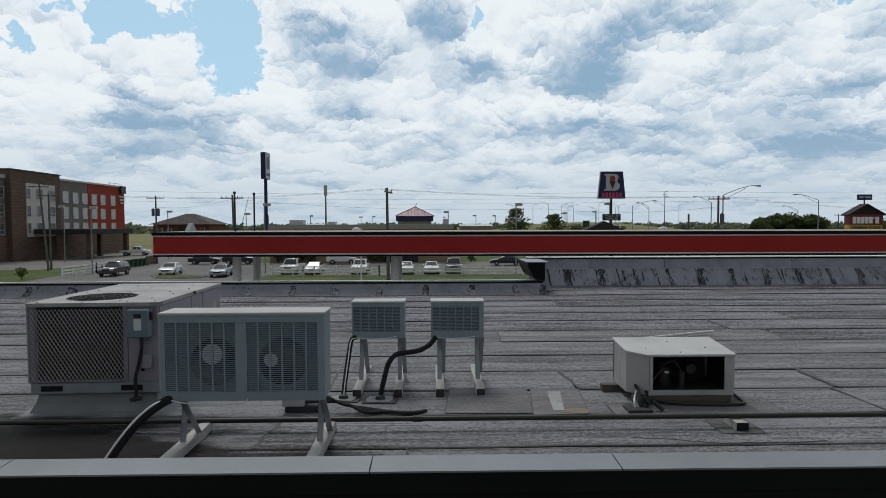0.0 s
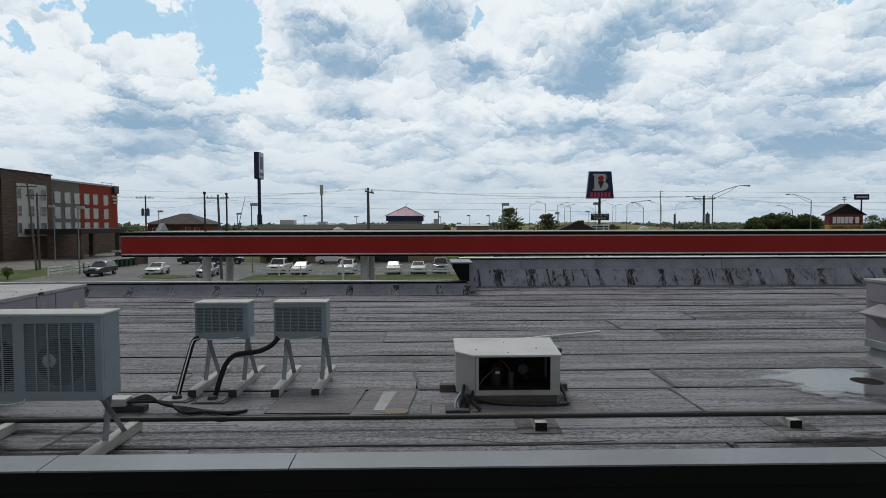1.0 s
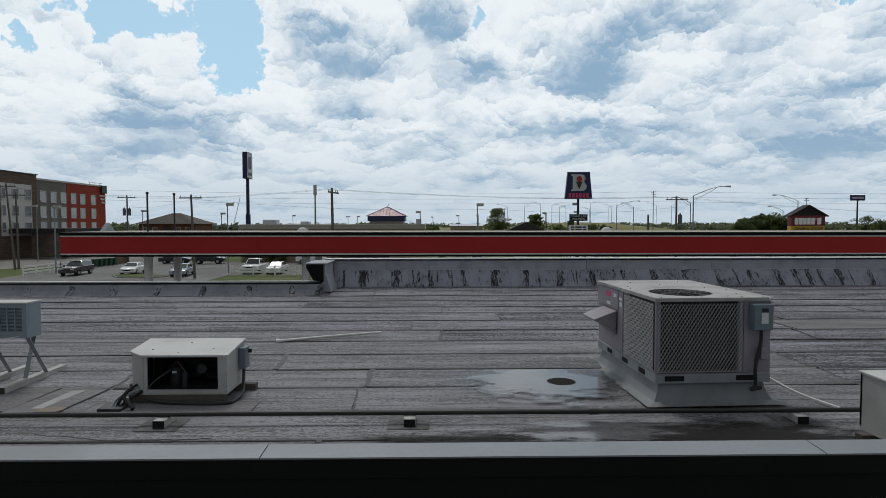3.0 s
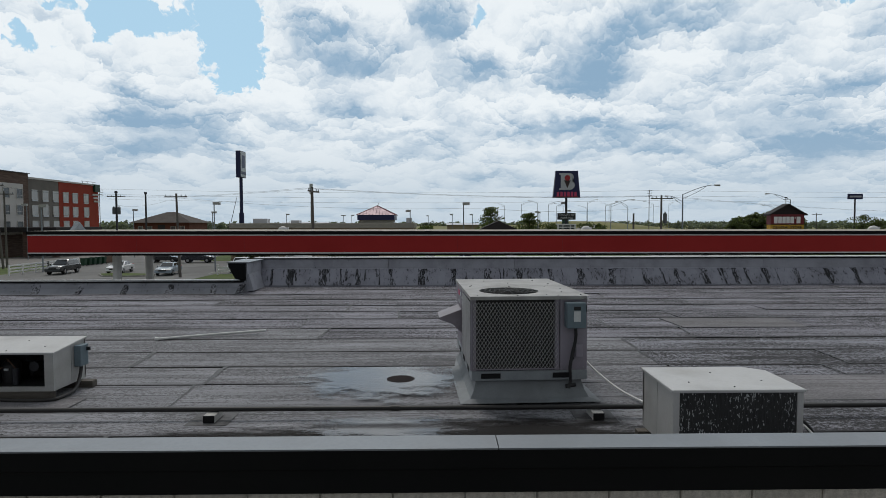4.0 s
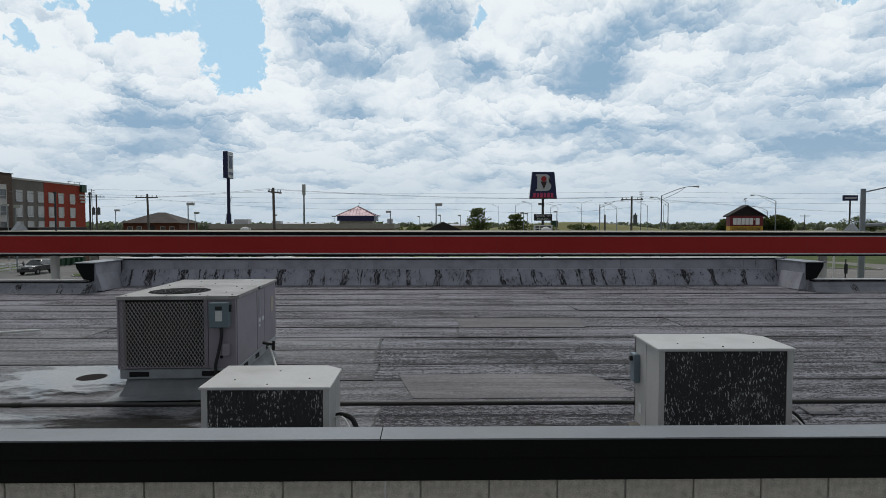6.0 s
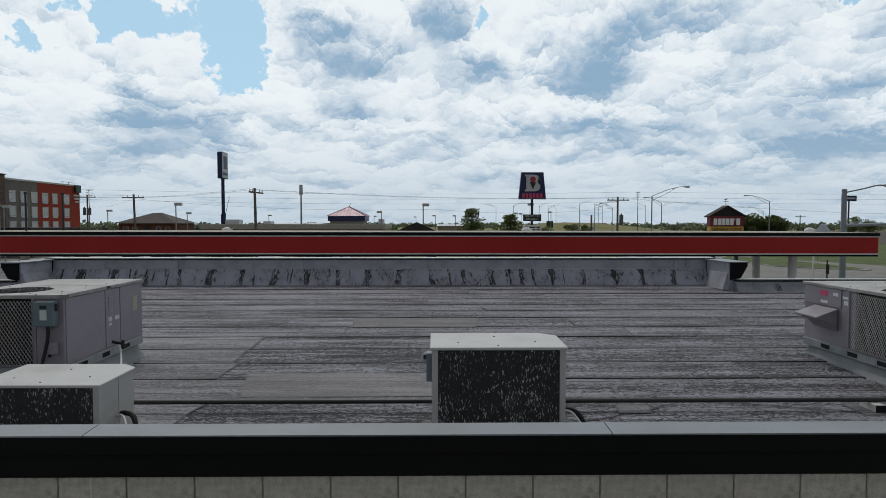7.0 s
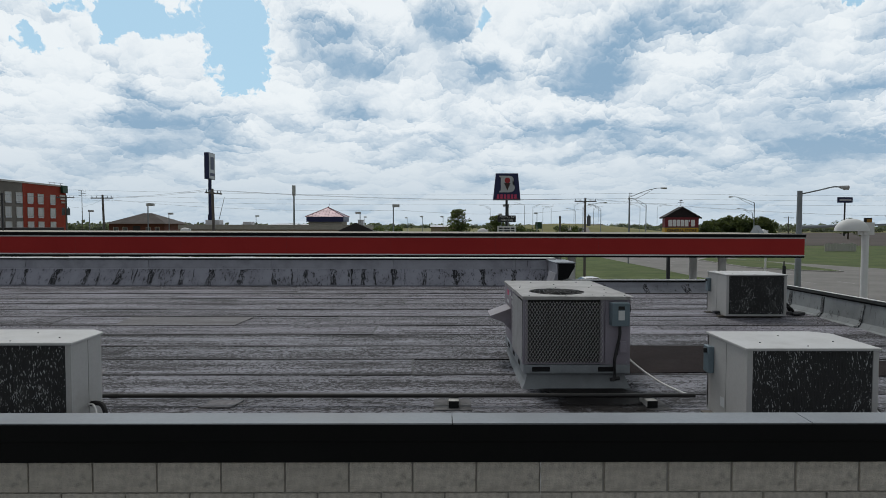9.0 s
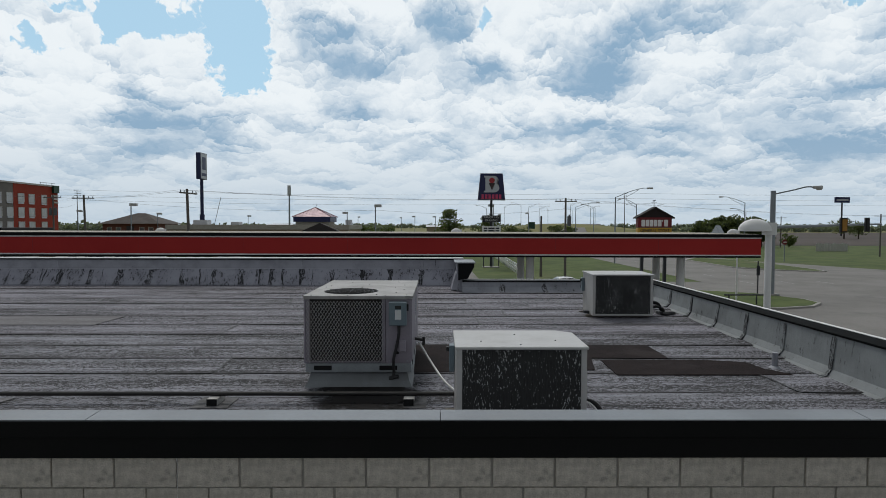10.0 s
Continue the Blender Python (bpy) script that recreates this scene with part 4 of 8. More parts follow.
def rooftop_unit(at, rz=0.0, low_box=True):
    W, L, Z0, ZR, ZT = 1.13, 1.72, 0.19, 0.285, 1.0
    u = thing("rooftop_unit", at, "weathered lavender-grey packaged rooftop air conditioner on a flashed curb", "air conditioner", "packaged rooftop units", rz)
    bm = B()
    base_ = [(-0.015, -0.01), (W + 0.015, -0.01), (W + 0.015, L), (-0.015, L)]
    top_ = [(0.05, 0.05), (W - 0.05, 0.05), (W - 0.05, L - 0.05), (0.05, L - 0.05)]
    mid_ = [(0.022, 0.02), (W - 0.022, 0.02), (W - 0.022, L - 0.03), (0.022, L - 0.03)]
    foot_ = [(-0.12, -0.12), (W + 0.11, -0.12), (W + 0.11, L + 0.1), (-0.12, L + 0.1)]
    rings = [[bm.verts.new((x, y, z)) for x, y in o] for o, z in ((foot_, 0.005), (base_, 0.022), (mid_, 0.09), (top_, Z0))]
    for a, b in zip(rings, rings[1:]):
        for i in range(4):
            bm.faces.new((a[i], a[(i + 1) % 4], b[(i + 1) % 4], b[i]))
    bm.faces.new(rings[-1])
    part("curb", bm, M_CURB, u, "grey membrane-flashed roof curb")
    # base rails with fork pockets
    rails = []
    for x0, x1, y0, y1 in ((0, W, 0, 0.035), (0, W, L - 0.035, L), (0, 0.035, 0.036, L - 0.036), (W - 0.035, W, 0.036, L - 0.036)):
        bm = B()
        box(bm, x0, x1, y0, y1, Z0, ZR)
        rails.append(part("base_rail", bm, M_GALV, u, "galvanised steel base rail", bevel=0.004))
    # pockets are not cut: near-black slabs on the rails paint in their shade
    for x in (0.09, 0.79):
        bm = B()
        box(bm, x, x + 0.19, -0.003, 0.02, Z0 + 0.022, Z0 + 0.072)
        part("fork_pocket", bm, M_VOID, rails[0])
    for y in (0.25, 0.72, 1.2):
        for rail, x in ((rails[2], -0.003), (rails[3], W - 0.017)):
            bm = B()
            box(bm, x, x + 0.02, y, y + 0.16, Z0 + 0.022, Z0 + 0.072)
            part("fork_pocket", bm, M_VOID, rail)
    # casing: floor, rear body, corner posts and panels
    bm = B()
    box(bm, 0.005, W - 0.005, 0.82, L - 0.005, ZR, ZT - 0.02)
    part("rear_body", bm, M_UNIT, u, bevel=0.006)
    bm = B()
    box(bm, 0.02, W - 0.02, 0.02, 0.82, ZR, ZR + 0.01)
    part("drain_pan", bm, M_VOID, u)
    bm = B()
    box(bm, 0.86, W - 0.002, 0.002, 0.82, ZR, ZT - 0.02)
    part("control_panel", bm, M_UNIT, u, bevel=0.004)
    for x0, y0 in ((0.003, 0.003), (0.815, 0.003), (0.003, 0.77)):
        bm = B()
        box(bm, x0, x0 + 0.04, y0, y0 + 0.04, ZR, ZT - 0.02)
        part("corner_post", bm, M_UNIT, u, bevel=0.003)
    bm = B()
    box(bm, 0.07, 0.82, 0.05, 0.09, ZR + 0.01, ZT - 0.03)
    box(bm, 0.04, 0.08, 0.05, 0.80, ZR + 0.01, ZT - 0.03)
    part("coil", bm, M_COIL_DARK, u, "dark finned condenser coil")
    bm = B()
    expanded_mesh(bm, (0.012, -0.012, 0), (1, 0, 0), 0.83, ZR + 0.025, ZT - 0.035)
    part("front_guard", bm, M_GUARD, u, "diamond expanded-metal coil guard")
    bm = B()
    expanded_mesh(bm, (-0.014, 0.80, 0), (0, -1, 0), 0.78, ZR + 0.025, ZT - 0.035)
    part("side_guard", bm, M_GUARD, u, "diamond expanded-metal coil guard")
    bm = B()
    box(bm, 0.0, 0.86, -0.012, -0.002, ZR + 0.012, ZR + 0.024)
    box(bm, -0.014, -0.002, 0.0, 0.82, ZR + 0.012, ZR + 0.024)
    box(bm, -0.012, 0.004, -0.012, 0.004, ZR + 0.005, ZT - 0.02)
    part("guard_frame", bm, M_UNIT, u)
    # top with the fan opening
    bm = B()
    plate_with_hole(bm, -0.018, W + 0.018, -0.022, 0.90, ZT - 0.022, ZT + 0.012, 0.43, 0.44, 0.305)
    top = part("fan_deck", bm, M_UNIT_TOP, u, "dusty sheet-metal fan deck")
    bm = B()
    box(bm, -0.018, W + 0.018, 0.904, L + 0.018, ZT - 0.022, ZT + 0.012)
    part("top_panel", bm, M_UNIT_TOP, u, "dusty sheet-metal top", bevel=0.003)
    bm = B()
    for r in (0.05, 0.10, 0.15, 0.20, 0.25, 0.30):
        wire_ring(bm, 0.43, 0.44, ZT + 0.010 + 0.008 * (1 - (r / 0.31) ** 2), r)
    for i in range(6):
        a = math.pi * i / 6
        rod(bm, (0.43 - 0.31 * math.cos(a), 0.44 - 0.31 * math.sin(a), ZT + 0.012), (0.43, 0.44, ZT + 0.02), 0.004, seg=4)
        rod(bm, (0.43 + 0.31 * math.cos(a), 0.44 + 0.31 * math.sin(a), ZT + 0.012), (0.43, 0.44, ZT + 0.02), 0.004, seg=4)
    part("fan_grille", bm, M_BLACK, top, "black wire fan grille")
    bm = B()
    rod(bm, (0.43, 0.44, ZT - 0.2), (0.43, 0.44, ZT - 0.06), 0.06, seg=16)
    for i in range(4):
        a0 = math.pi / 2 * i + 0.4
        p = [(0.05, a0, -0.10), (0.28, a0 - 0.25, -0.12), (0.285, a0 + 0.4, -0.05), (0.05, a0 + 0.6, -0.07)]
        quad = [bm.verts.new((0.43 + r * math.cos(a), 0.44 + r * math.sin(a), ZT + z)) for r, a, z in p]
        bm.faces.new(quad)
        quad2 = [bm.verts.new(v.co + Vector((0, 0, -0.004))) for v in quad]
        bm.faces.new(quad2[::-1])
    part("fan", bm, M_VOID, u, "dark fan at rest")
    for x, y in ((0.06, 0.03), (0.45, 0.03), (0.85, 0.03), (1.08, 0.06), (0.95, 0.3), (1.02, 0.62), (0.07, 0.84), (0.5, 0.83), (0.9, 0.85), (0.75, 0.1)):
        part("screw", rod(B(), (x, y, ZT + 0.011), (x, y, ZT + 0.017), 0.008, seg=6), M_DARK_STEEL, top)
    for x, y in ((0.1, 1.0), (0.55, 1.2), (1.0, 1.1), (0.3, 1.45), (0.9, 1.5)):
        part("screw", rod(B(), (x, y, ZT + 0.011), (x, y, ZT + 0.017), 0.008, seg=6), M_DARK_STEEL, u)
    # no hole is cut; a near-black disc paints in its shade
    part("knockout", rod(B(), (0.985, -0.001, 0.40), (0.985, -0.005, 0.40), 0.016, seg=12), M_VOID, u, "black disc painted as a shaded knock-out hole")
    # side panels: economiser hood, seams, badge
    bm = B()
    box(bm, -0.008, 0.005, 0.86, 0.985, ZR + 0.02, ZT - 0.03)
    part("side_panel", bm, M_UNIT, u, bevel=0.003)
    bm = B()
    box(bm, -0.010, 0.005, 1.0, L - 0.02, ZT - 0.25, ZT - 0.03)
    part("upper_panel", bm, M_UNIT, u, bevel=0.003)
    bm = B()
    prism(bm, [(-0.002, 0.735), (-0.26, 0.64), (-0.26, 0.62), (-0.10, 0.56), (-0.002, 0.46)], "y", 1.06, 1.50)
    part("intake_hood", bm, M_UNIT, u, "sheet-metal intake hood", bevel=0.004)
    for x0, x1 in ((W - 0.005, W + 0.007),):
        for y0, y1 in ((0.03, 0.78), (0.80, 1.12), (1.135, L - 0.02)):
            bm = B()
            box(bm, x0, x1, y0, y1, ZR + 0.02, ZT - 0.03)
            part("side_panel", bm, M_UNIT, u, bevel=0.003)
    bm = B()
    for k in range(9):
        box(bm, W + 0.006, W + 0.014, 0.86, 0.95, 0.70 + k * 0.022, 0.711 + k * 0.022)
    part("louvre", bm, M_GALV, u, "pale stamped louvre")
    for y0, y1, z0, z1 in ((0.85, 0.93, 0.60, 0.65), (1.0, 1.1, 0.60, 0.645), (0.86, 0.92, 0.55, 0.58)):
        part("plate", box(B(), W + 0.0065, W + 0.0095, y0, y1, z0, z1), M_LABEL, u, "small white sticker")
    part("rating_plate", box(B(), W + 0.0065, W + 0.0095, 1.44, 1.56, 0.64, 0.82), M_BEIGE_PLATE, u, "yellowed rating plate")
    bm = B()
    box(bm, -0.0135, -0.009, 1.24, 1.38, ZT - 0.125, ZT - 0.065)
    part("badge", bm, M_PINK, u, "small pink maker's badge")
    for x, y0, y1, z0, z1 in ((-0.0135, 1.05, 1.14, 0.115, 0.075), (-0.0135, 1.24, 1.37, 0.22, 0.185), (-0.0115, 0.88, 0.97, 0.13, 0.1), (-0.0115, 0.88, 0.95, 0.2, 0.15)):
        part("plate", box(B(), x, x + 0.0045, y0, y1, ZT - z0, ZT - z1), M_LABEL, u, "pale rating plate")
    # isolator and its conduit
    dis = part("isolator", box(B(), 0.90, 1.085, -0.11, -0.002, 0.71, 0.955), M_BOX, u, "blue-grey electrical isolator box", bevel=0.006)
    part("sticker", box(B(), 0.965, 1.03, -0.114, -0.1105, 0.775, 0.875), M_LABEL, dis, "white printed sticker")
    part("sticker_band", box(B(), 0.965, 1.03, -0.114, -0.1105, 0.885, 0.92), M_BLACK, dis)
    part("lever", box(B(), 1.085, 1.105, -0.07, -0.05, 0.86, 0.93), M_BLACK, dis)
    bm = B()
    hose(bm, [(1.0, -0.05, 0.71), (1.0, -0.05, 0.6), (0.97, -0.05, 0.45), (0.945, -0.06, 0.33), (0.95, -0.06, 0.2), (0.925, -0.08, 0.13)], 0.016)
    part("conduit", bm, M_BLACK, u, "black flexible conduit", smooth=True)
    bm = B()
    rod(bm, (0.90, -0.06, 0.14), (1.0, -0.07, 0.16), 0.02)
    part("gas_cock", bm, M_BLACK, u)
    if low_box:
        part("junction_box", box(B(), 1.005, 1.075, -0.05, -0.002, 0.42, 0.54), M_UNIT, u, "small grey junction box", bevel=0.005)
    for a_, b_ in (((0.04, -0.006, ZT - 0.06), 0), ((0.9, -0.006, ZR + 0.03), 0), ((1.09, -0.006, ZT - 0.06), 0), ((1.09, -0.006, ZR + 0.03), 0)):
        bm = B()
        rod(bm, a_, (a_[0], a_[1] - 0.006, a_[2]), 0.007, seg=6)
        part("screw", bm, M_GALV, u)
    return u


unit = rooftop_unit((7.31, 2.42, 0.028), radians(2.4))
copy_thing(unit, pose(17.015, 2.52, -0.015))
copy_thing(unit, pose(-3.28, 2.46, 0.004, 0, 0, 2.0))


def louvred_front(u, x0, x1, z0, z1, y, cols, material, slats):
    """An opening with stamped louvres in columns."""
    # closed sheet behind the slats, shade of the gaps put into its colour
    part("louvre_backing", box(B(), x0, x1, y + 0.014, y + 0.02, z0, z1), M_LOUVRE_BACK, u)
    w = (x1 - x0) / cols
    for c in range(cols + 1):
        bm = B()
        box(bm, x0 + c * w - 0.006, x0 + c * w + 0.006, y + 0.001, y + 0.022, z0 - 0.004, z1 + 0.004)
        part("mullion", bm, material, u)
    step = (z1 - z0) / slats
    for c in range(cols):
        bm = B()
        for k in range(slats):
            z = z0 + step * (k + 0.5)
            a, b = x0 + c * w + 0.007, x0 + (c + 1) * w - 0.007
            v = [bm.verts.new(p) for p in ((a, y + 0.003, z - step * 0.20), (b, y + 0.003, z - step * 0.20), (b, y + 0.010, z + step * 0.10), (a, y + 0.010, z + step * 0.10))]
            bm.faces.new(v)
            v2 = [bm.verts.new(q.co + Vector((0, 0.0012, -0.002))) for q in v]
            bm.faces.new(v2[::-1])
            bm.faces.new((v[0], v[1], v2[1], v2[0]))
        part("louvre", bm, material, u)


def sleeper_and_legs(u, x, y0, y1, zb, by0, by1, lean):
    """A timber sleeper with crossed steel angle legs standing on it."""
    s = part("sleeper", box(B(), x, x + 0.085, y0, y1, 0.005, 0.09), M_TIMBER, u, "weathered four-by-four timber sleeper", bevel=0.004)
    part("sawn_end", box(B(), x + 0.002, x + 0.083, y0 - 0.002, y0 + 0.001, 0.007, 0.088), M_TIMBER_END, s, "dark sawn end")
    for a, b, dx, m in (((y0 + y1) / 2 - lean, by1, 0.0, M_GALV), ((y0 + y1) / 2 + lean, by0, 0.042, M_GREY_METAL)):
        bm = B()
        for off, w, d in ((0.0, 0.045, 0.006), (0.0, 0.006, 0.045)):
            v = []
            for y, z in ((a, 0.09), (b, zb)):
                v.append([bm.verts.new((x + 0.02 + dx + ox, y + oy, z)) for ox, oy in ((0, 0), (w, 0), (w, d), (0, d))])
            for i in range(4):
                bm.faces.new((v[0][i], v[0][(i + 1) % 4], v[1][(i + 1) % 4], v[1][i]))
            bm.faces.new(v[0][::-1])
            bm.faces.new(v[1])
        part("leg", bm, m, u, "galvanised steel angle leg")


# twin-fan condenser by the parapet
tw = thing("twin_fan_condenser", (-1.635, 1.40, 0.0), "blue-grey twin-fan condenser with louvred front on crossed legs", "condenser")
W, D, Z0, Z1 = 1.18, 0.255, 0.435, 1.07
part("casing", box(B(), 0, W, 0.03, D, Z0, Z1 - 0.01), M_GREY_UNIT, tw, bevel=0.006)
part("lid", box(B(), -0.008, W + 0.008, -0.008, D + 0.01, Z1 - 0.012, Z1 + 0.008), M_WHITE_UNIT, tw, "paler sheet-metal lid", bevel=0.004)
for x0, x1, z0, z1 in ((0, W, Z0, Z0 + 0.065), (0, W, Z1 - 0.065, Z1 - 0.012), (0, 0.03, Z0 + 0.065, Z1 - 0.065), (0.545, 0.615, Z0 + 0.065, Z1 - 0.065), (W - 0.045, W, Z0 + 0.065, Z1 - 0.065)):
    part("front_panel", box(B(), x0, x1, 0.0, 0.03, z0, z1), M_GREY_UNIT, tw, bevel=0.002)
louvred_front(tw, 0.03, 0.545, Z0 + 0.065, Z1 - 0.065, 0.0, 6, M_GREY_UNIT, 34)
louvred_front(tw, 0.615, W - 0.045, Z0 + 0.065, Z1 - 0.065, 0.0, 6, M_GREY_UNIT, 34)
# flat black discs behind the slats paint in the shade of the fan openings
for x, z, r, hx, hz_, hr in ((0.39, 0.72, 0.175, 0.37, 0.775, 0.075), (0.88, 0.72, 0.175, 0.79, 0.73, 0.05)):
    part("fan_shade_disc", rod(B(), (x, 0.0120, z), (x, 0.0137, z), r, seg=28), M_VOID, tw, "flat black disc painted as the shaded fan opening")
    part("fan_hub", rod(B(), (hx, 0.0105, hz_), (hx, 0.0118, hz_), hr, seg=20), M_SIGN_GREY, tw, "round fan hub")
for x in (0.055, 1.075):
    sleeper_and_legs(tw, x, -0.17, 0.62, Z0 + 0.01, 0.02, 0.2, 0.10)
bm = B()
hose(bm, [(0.06, 0.02, 0.45), (0.0, -0.1, 0.42), (-0.1, -0.2, 0.32), (-0.2, -0.32, 0.15), (-0.23, -0.42, 0.03)], 0.034)
part("insulated_line", bm, M_HOSE, tw, "black foam-insulated refrigerant line", smooth=True)
bm = B()
hose(bm, [(0.05, -0.025, 0.46), (-0.01, -0.138, 0.44), (-0.11, -0.238, 0.335), (-0.21, -0.358, 0.16), (-0.24, -0.458, 0.03)], 0.008)
part("white_cable", bm, M_PVC, tw, "thin white cable", smooth=True)
bm = B()
hose(bm, [(0.06, -0.01, 0.45), (0.2, -0.02, 0.425), (0.45, -0.02, 0.415), (0.6, -0.02, 0.43), (0.63, -0.02, 0.455)], 0.005)
part("control_wire", bm, M_PVC, tw, "thin white control wire", smooth=True)


def small_condenser(at):
    c = thing("small_condenser", at, "small blue-grey condenser with louvred front on crossed legs", "condenser", "small condensers on legs")
    W, D, Z0, Z1 = 0.545, 0.235, 0.53, 0.91
    part("casing", box(B(), 0, W, 0.03, D, Z0, Z1 - 0.01), M_GREY_UNIT, c, bevel=0.005)
    part("lid", box(B(), -0.006, W + 0.006, -0.008, D + 0.008, Z1 - 0.012, Z1 + 0.006), M_WHITE_UNIT, c, "paler sheet-metal lid", bevel=0.003)
    for x0, x1, z0, z1 in ((0, W, Z0, Z0 + 0.07), (0, W, Z1 - 0.055, Z1 - 0.012), (0, 0.012, Z0 + 0.07, Z1 - 0.055), (W - 0.045, W, Z0 + 0.07, Z1 - 0.055)):
        part("front_panel", box(B(), x0, x1, 0.0, 0.03, z0, z1), M_GREY_UNIT, c, bevel=0.002)
    louvred_front(c, 0.012, W - 0.045, Z0 + 0.07, Z1 - 0.055, 0.0, 6, M_GREY_UNIT, 17)
    for x in (0.045, 0.445):
        sleeper_and_legs(c, x, -0.33, 0.68, Z0 + 0.01, 0.02, 0.2, 0.14)
    return c


small = small_condenser((0.312, 3.22, 0.0))
other = copy_thing(small, pose(-0.505, 3.22, 0.0))
bm = B()
hose(bm, [(0.045, -0.01, 0.545), (0.0, -0.04, 0.52), (-0.02, -0.15, 0.35), (-0.035, -0.28, 0.15), (-0.04, -0.36, 0.02)], 0.024)
part("insulated_line", bm, M_HOSE, other, "black foam-insulated refrigerant line", smooth=True)
bm = B()
hose(bm, [(0.05, -0.03, 0.54), (0.0, -0.065, 0.52), (-0.015, -0.18, 0.35), (-0.03, -0.305, 0.15), (-0.035, -0.385, 0.02)], 0.006)
part("white_cable", bm, M_PVC, other, "thin white cable", smooth=True)
bm = B()
hose(bm, [(0.05, -0.01, 0.545), (-0.02, -0.05, 0.47), (-0.14, -0.1, 0.42), (-0.34, -0.16, 0.40), (-0.42, -0.22, 0.33), (-0.46, -0.28, 0.2), (-0.50, -0.33, 0.02)], 0.026)
part("insulated_line", bm, M_HOSE, small, "black foam-insulated refrigerant line", smooth=True)
for c in (other, small):
    bm = B()
    hose(bm, [(0.03, -0.012, 0.55), (0.15, -0.012, 0.528), (0.32, -0.012, 0.53), (0.46, -0.012, 0.552)], 0.004)
    part("control_wire", bm, M_PVC, c, "thin white control wire", smooth=True)
# pitch pans where the lines go through the deck
for x, y in ((-0.54, 2.84), (-0.18, 2.80)):
    p = thing("pitch_pan", (x, y, 0), "tar-sealed pitch pan round pipe penetrations", "flashing", "pitch pans")
    part("sealant", slab(B(), [(-0.165, -0.12), (0.15, -0.125), (0.172, -0.02), (0.16, 0.12), (0.02, 0.135), (-0.155, 0.125), (-0.175, 0.0)], 0.012, 0.020), M_TAR, p, "black sealant border")
    part("coated_pad", slab(B(), [(-0.12, -0.095), (0.09, -0.1), (0.12, -0.03), (0.115, 0.085), (-0.02, 0.1), (-0.115, 0.085), (-0.135, 0.0)], 0.019, 0.026), M_CURB, p, "grey coated pad")
    part("collar", rod(B(), (0, 0, 0.025), (0, 0, 0.055), 0.05, 0.04, seg=14), M_TAR, p, "black collar")


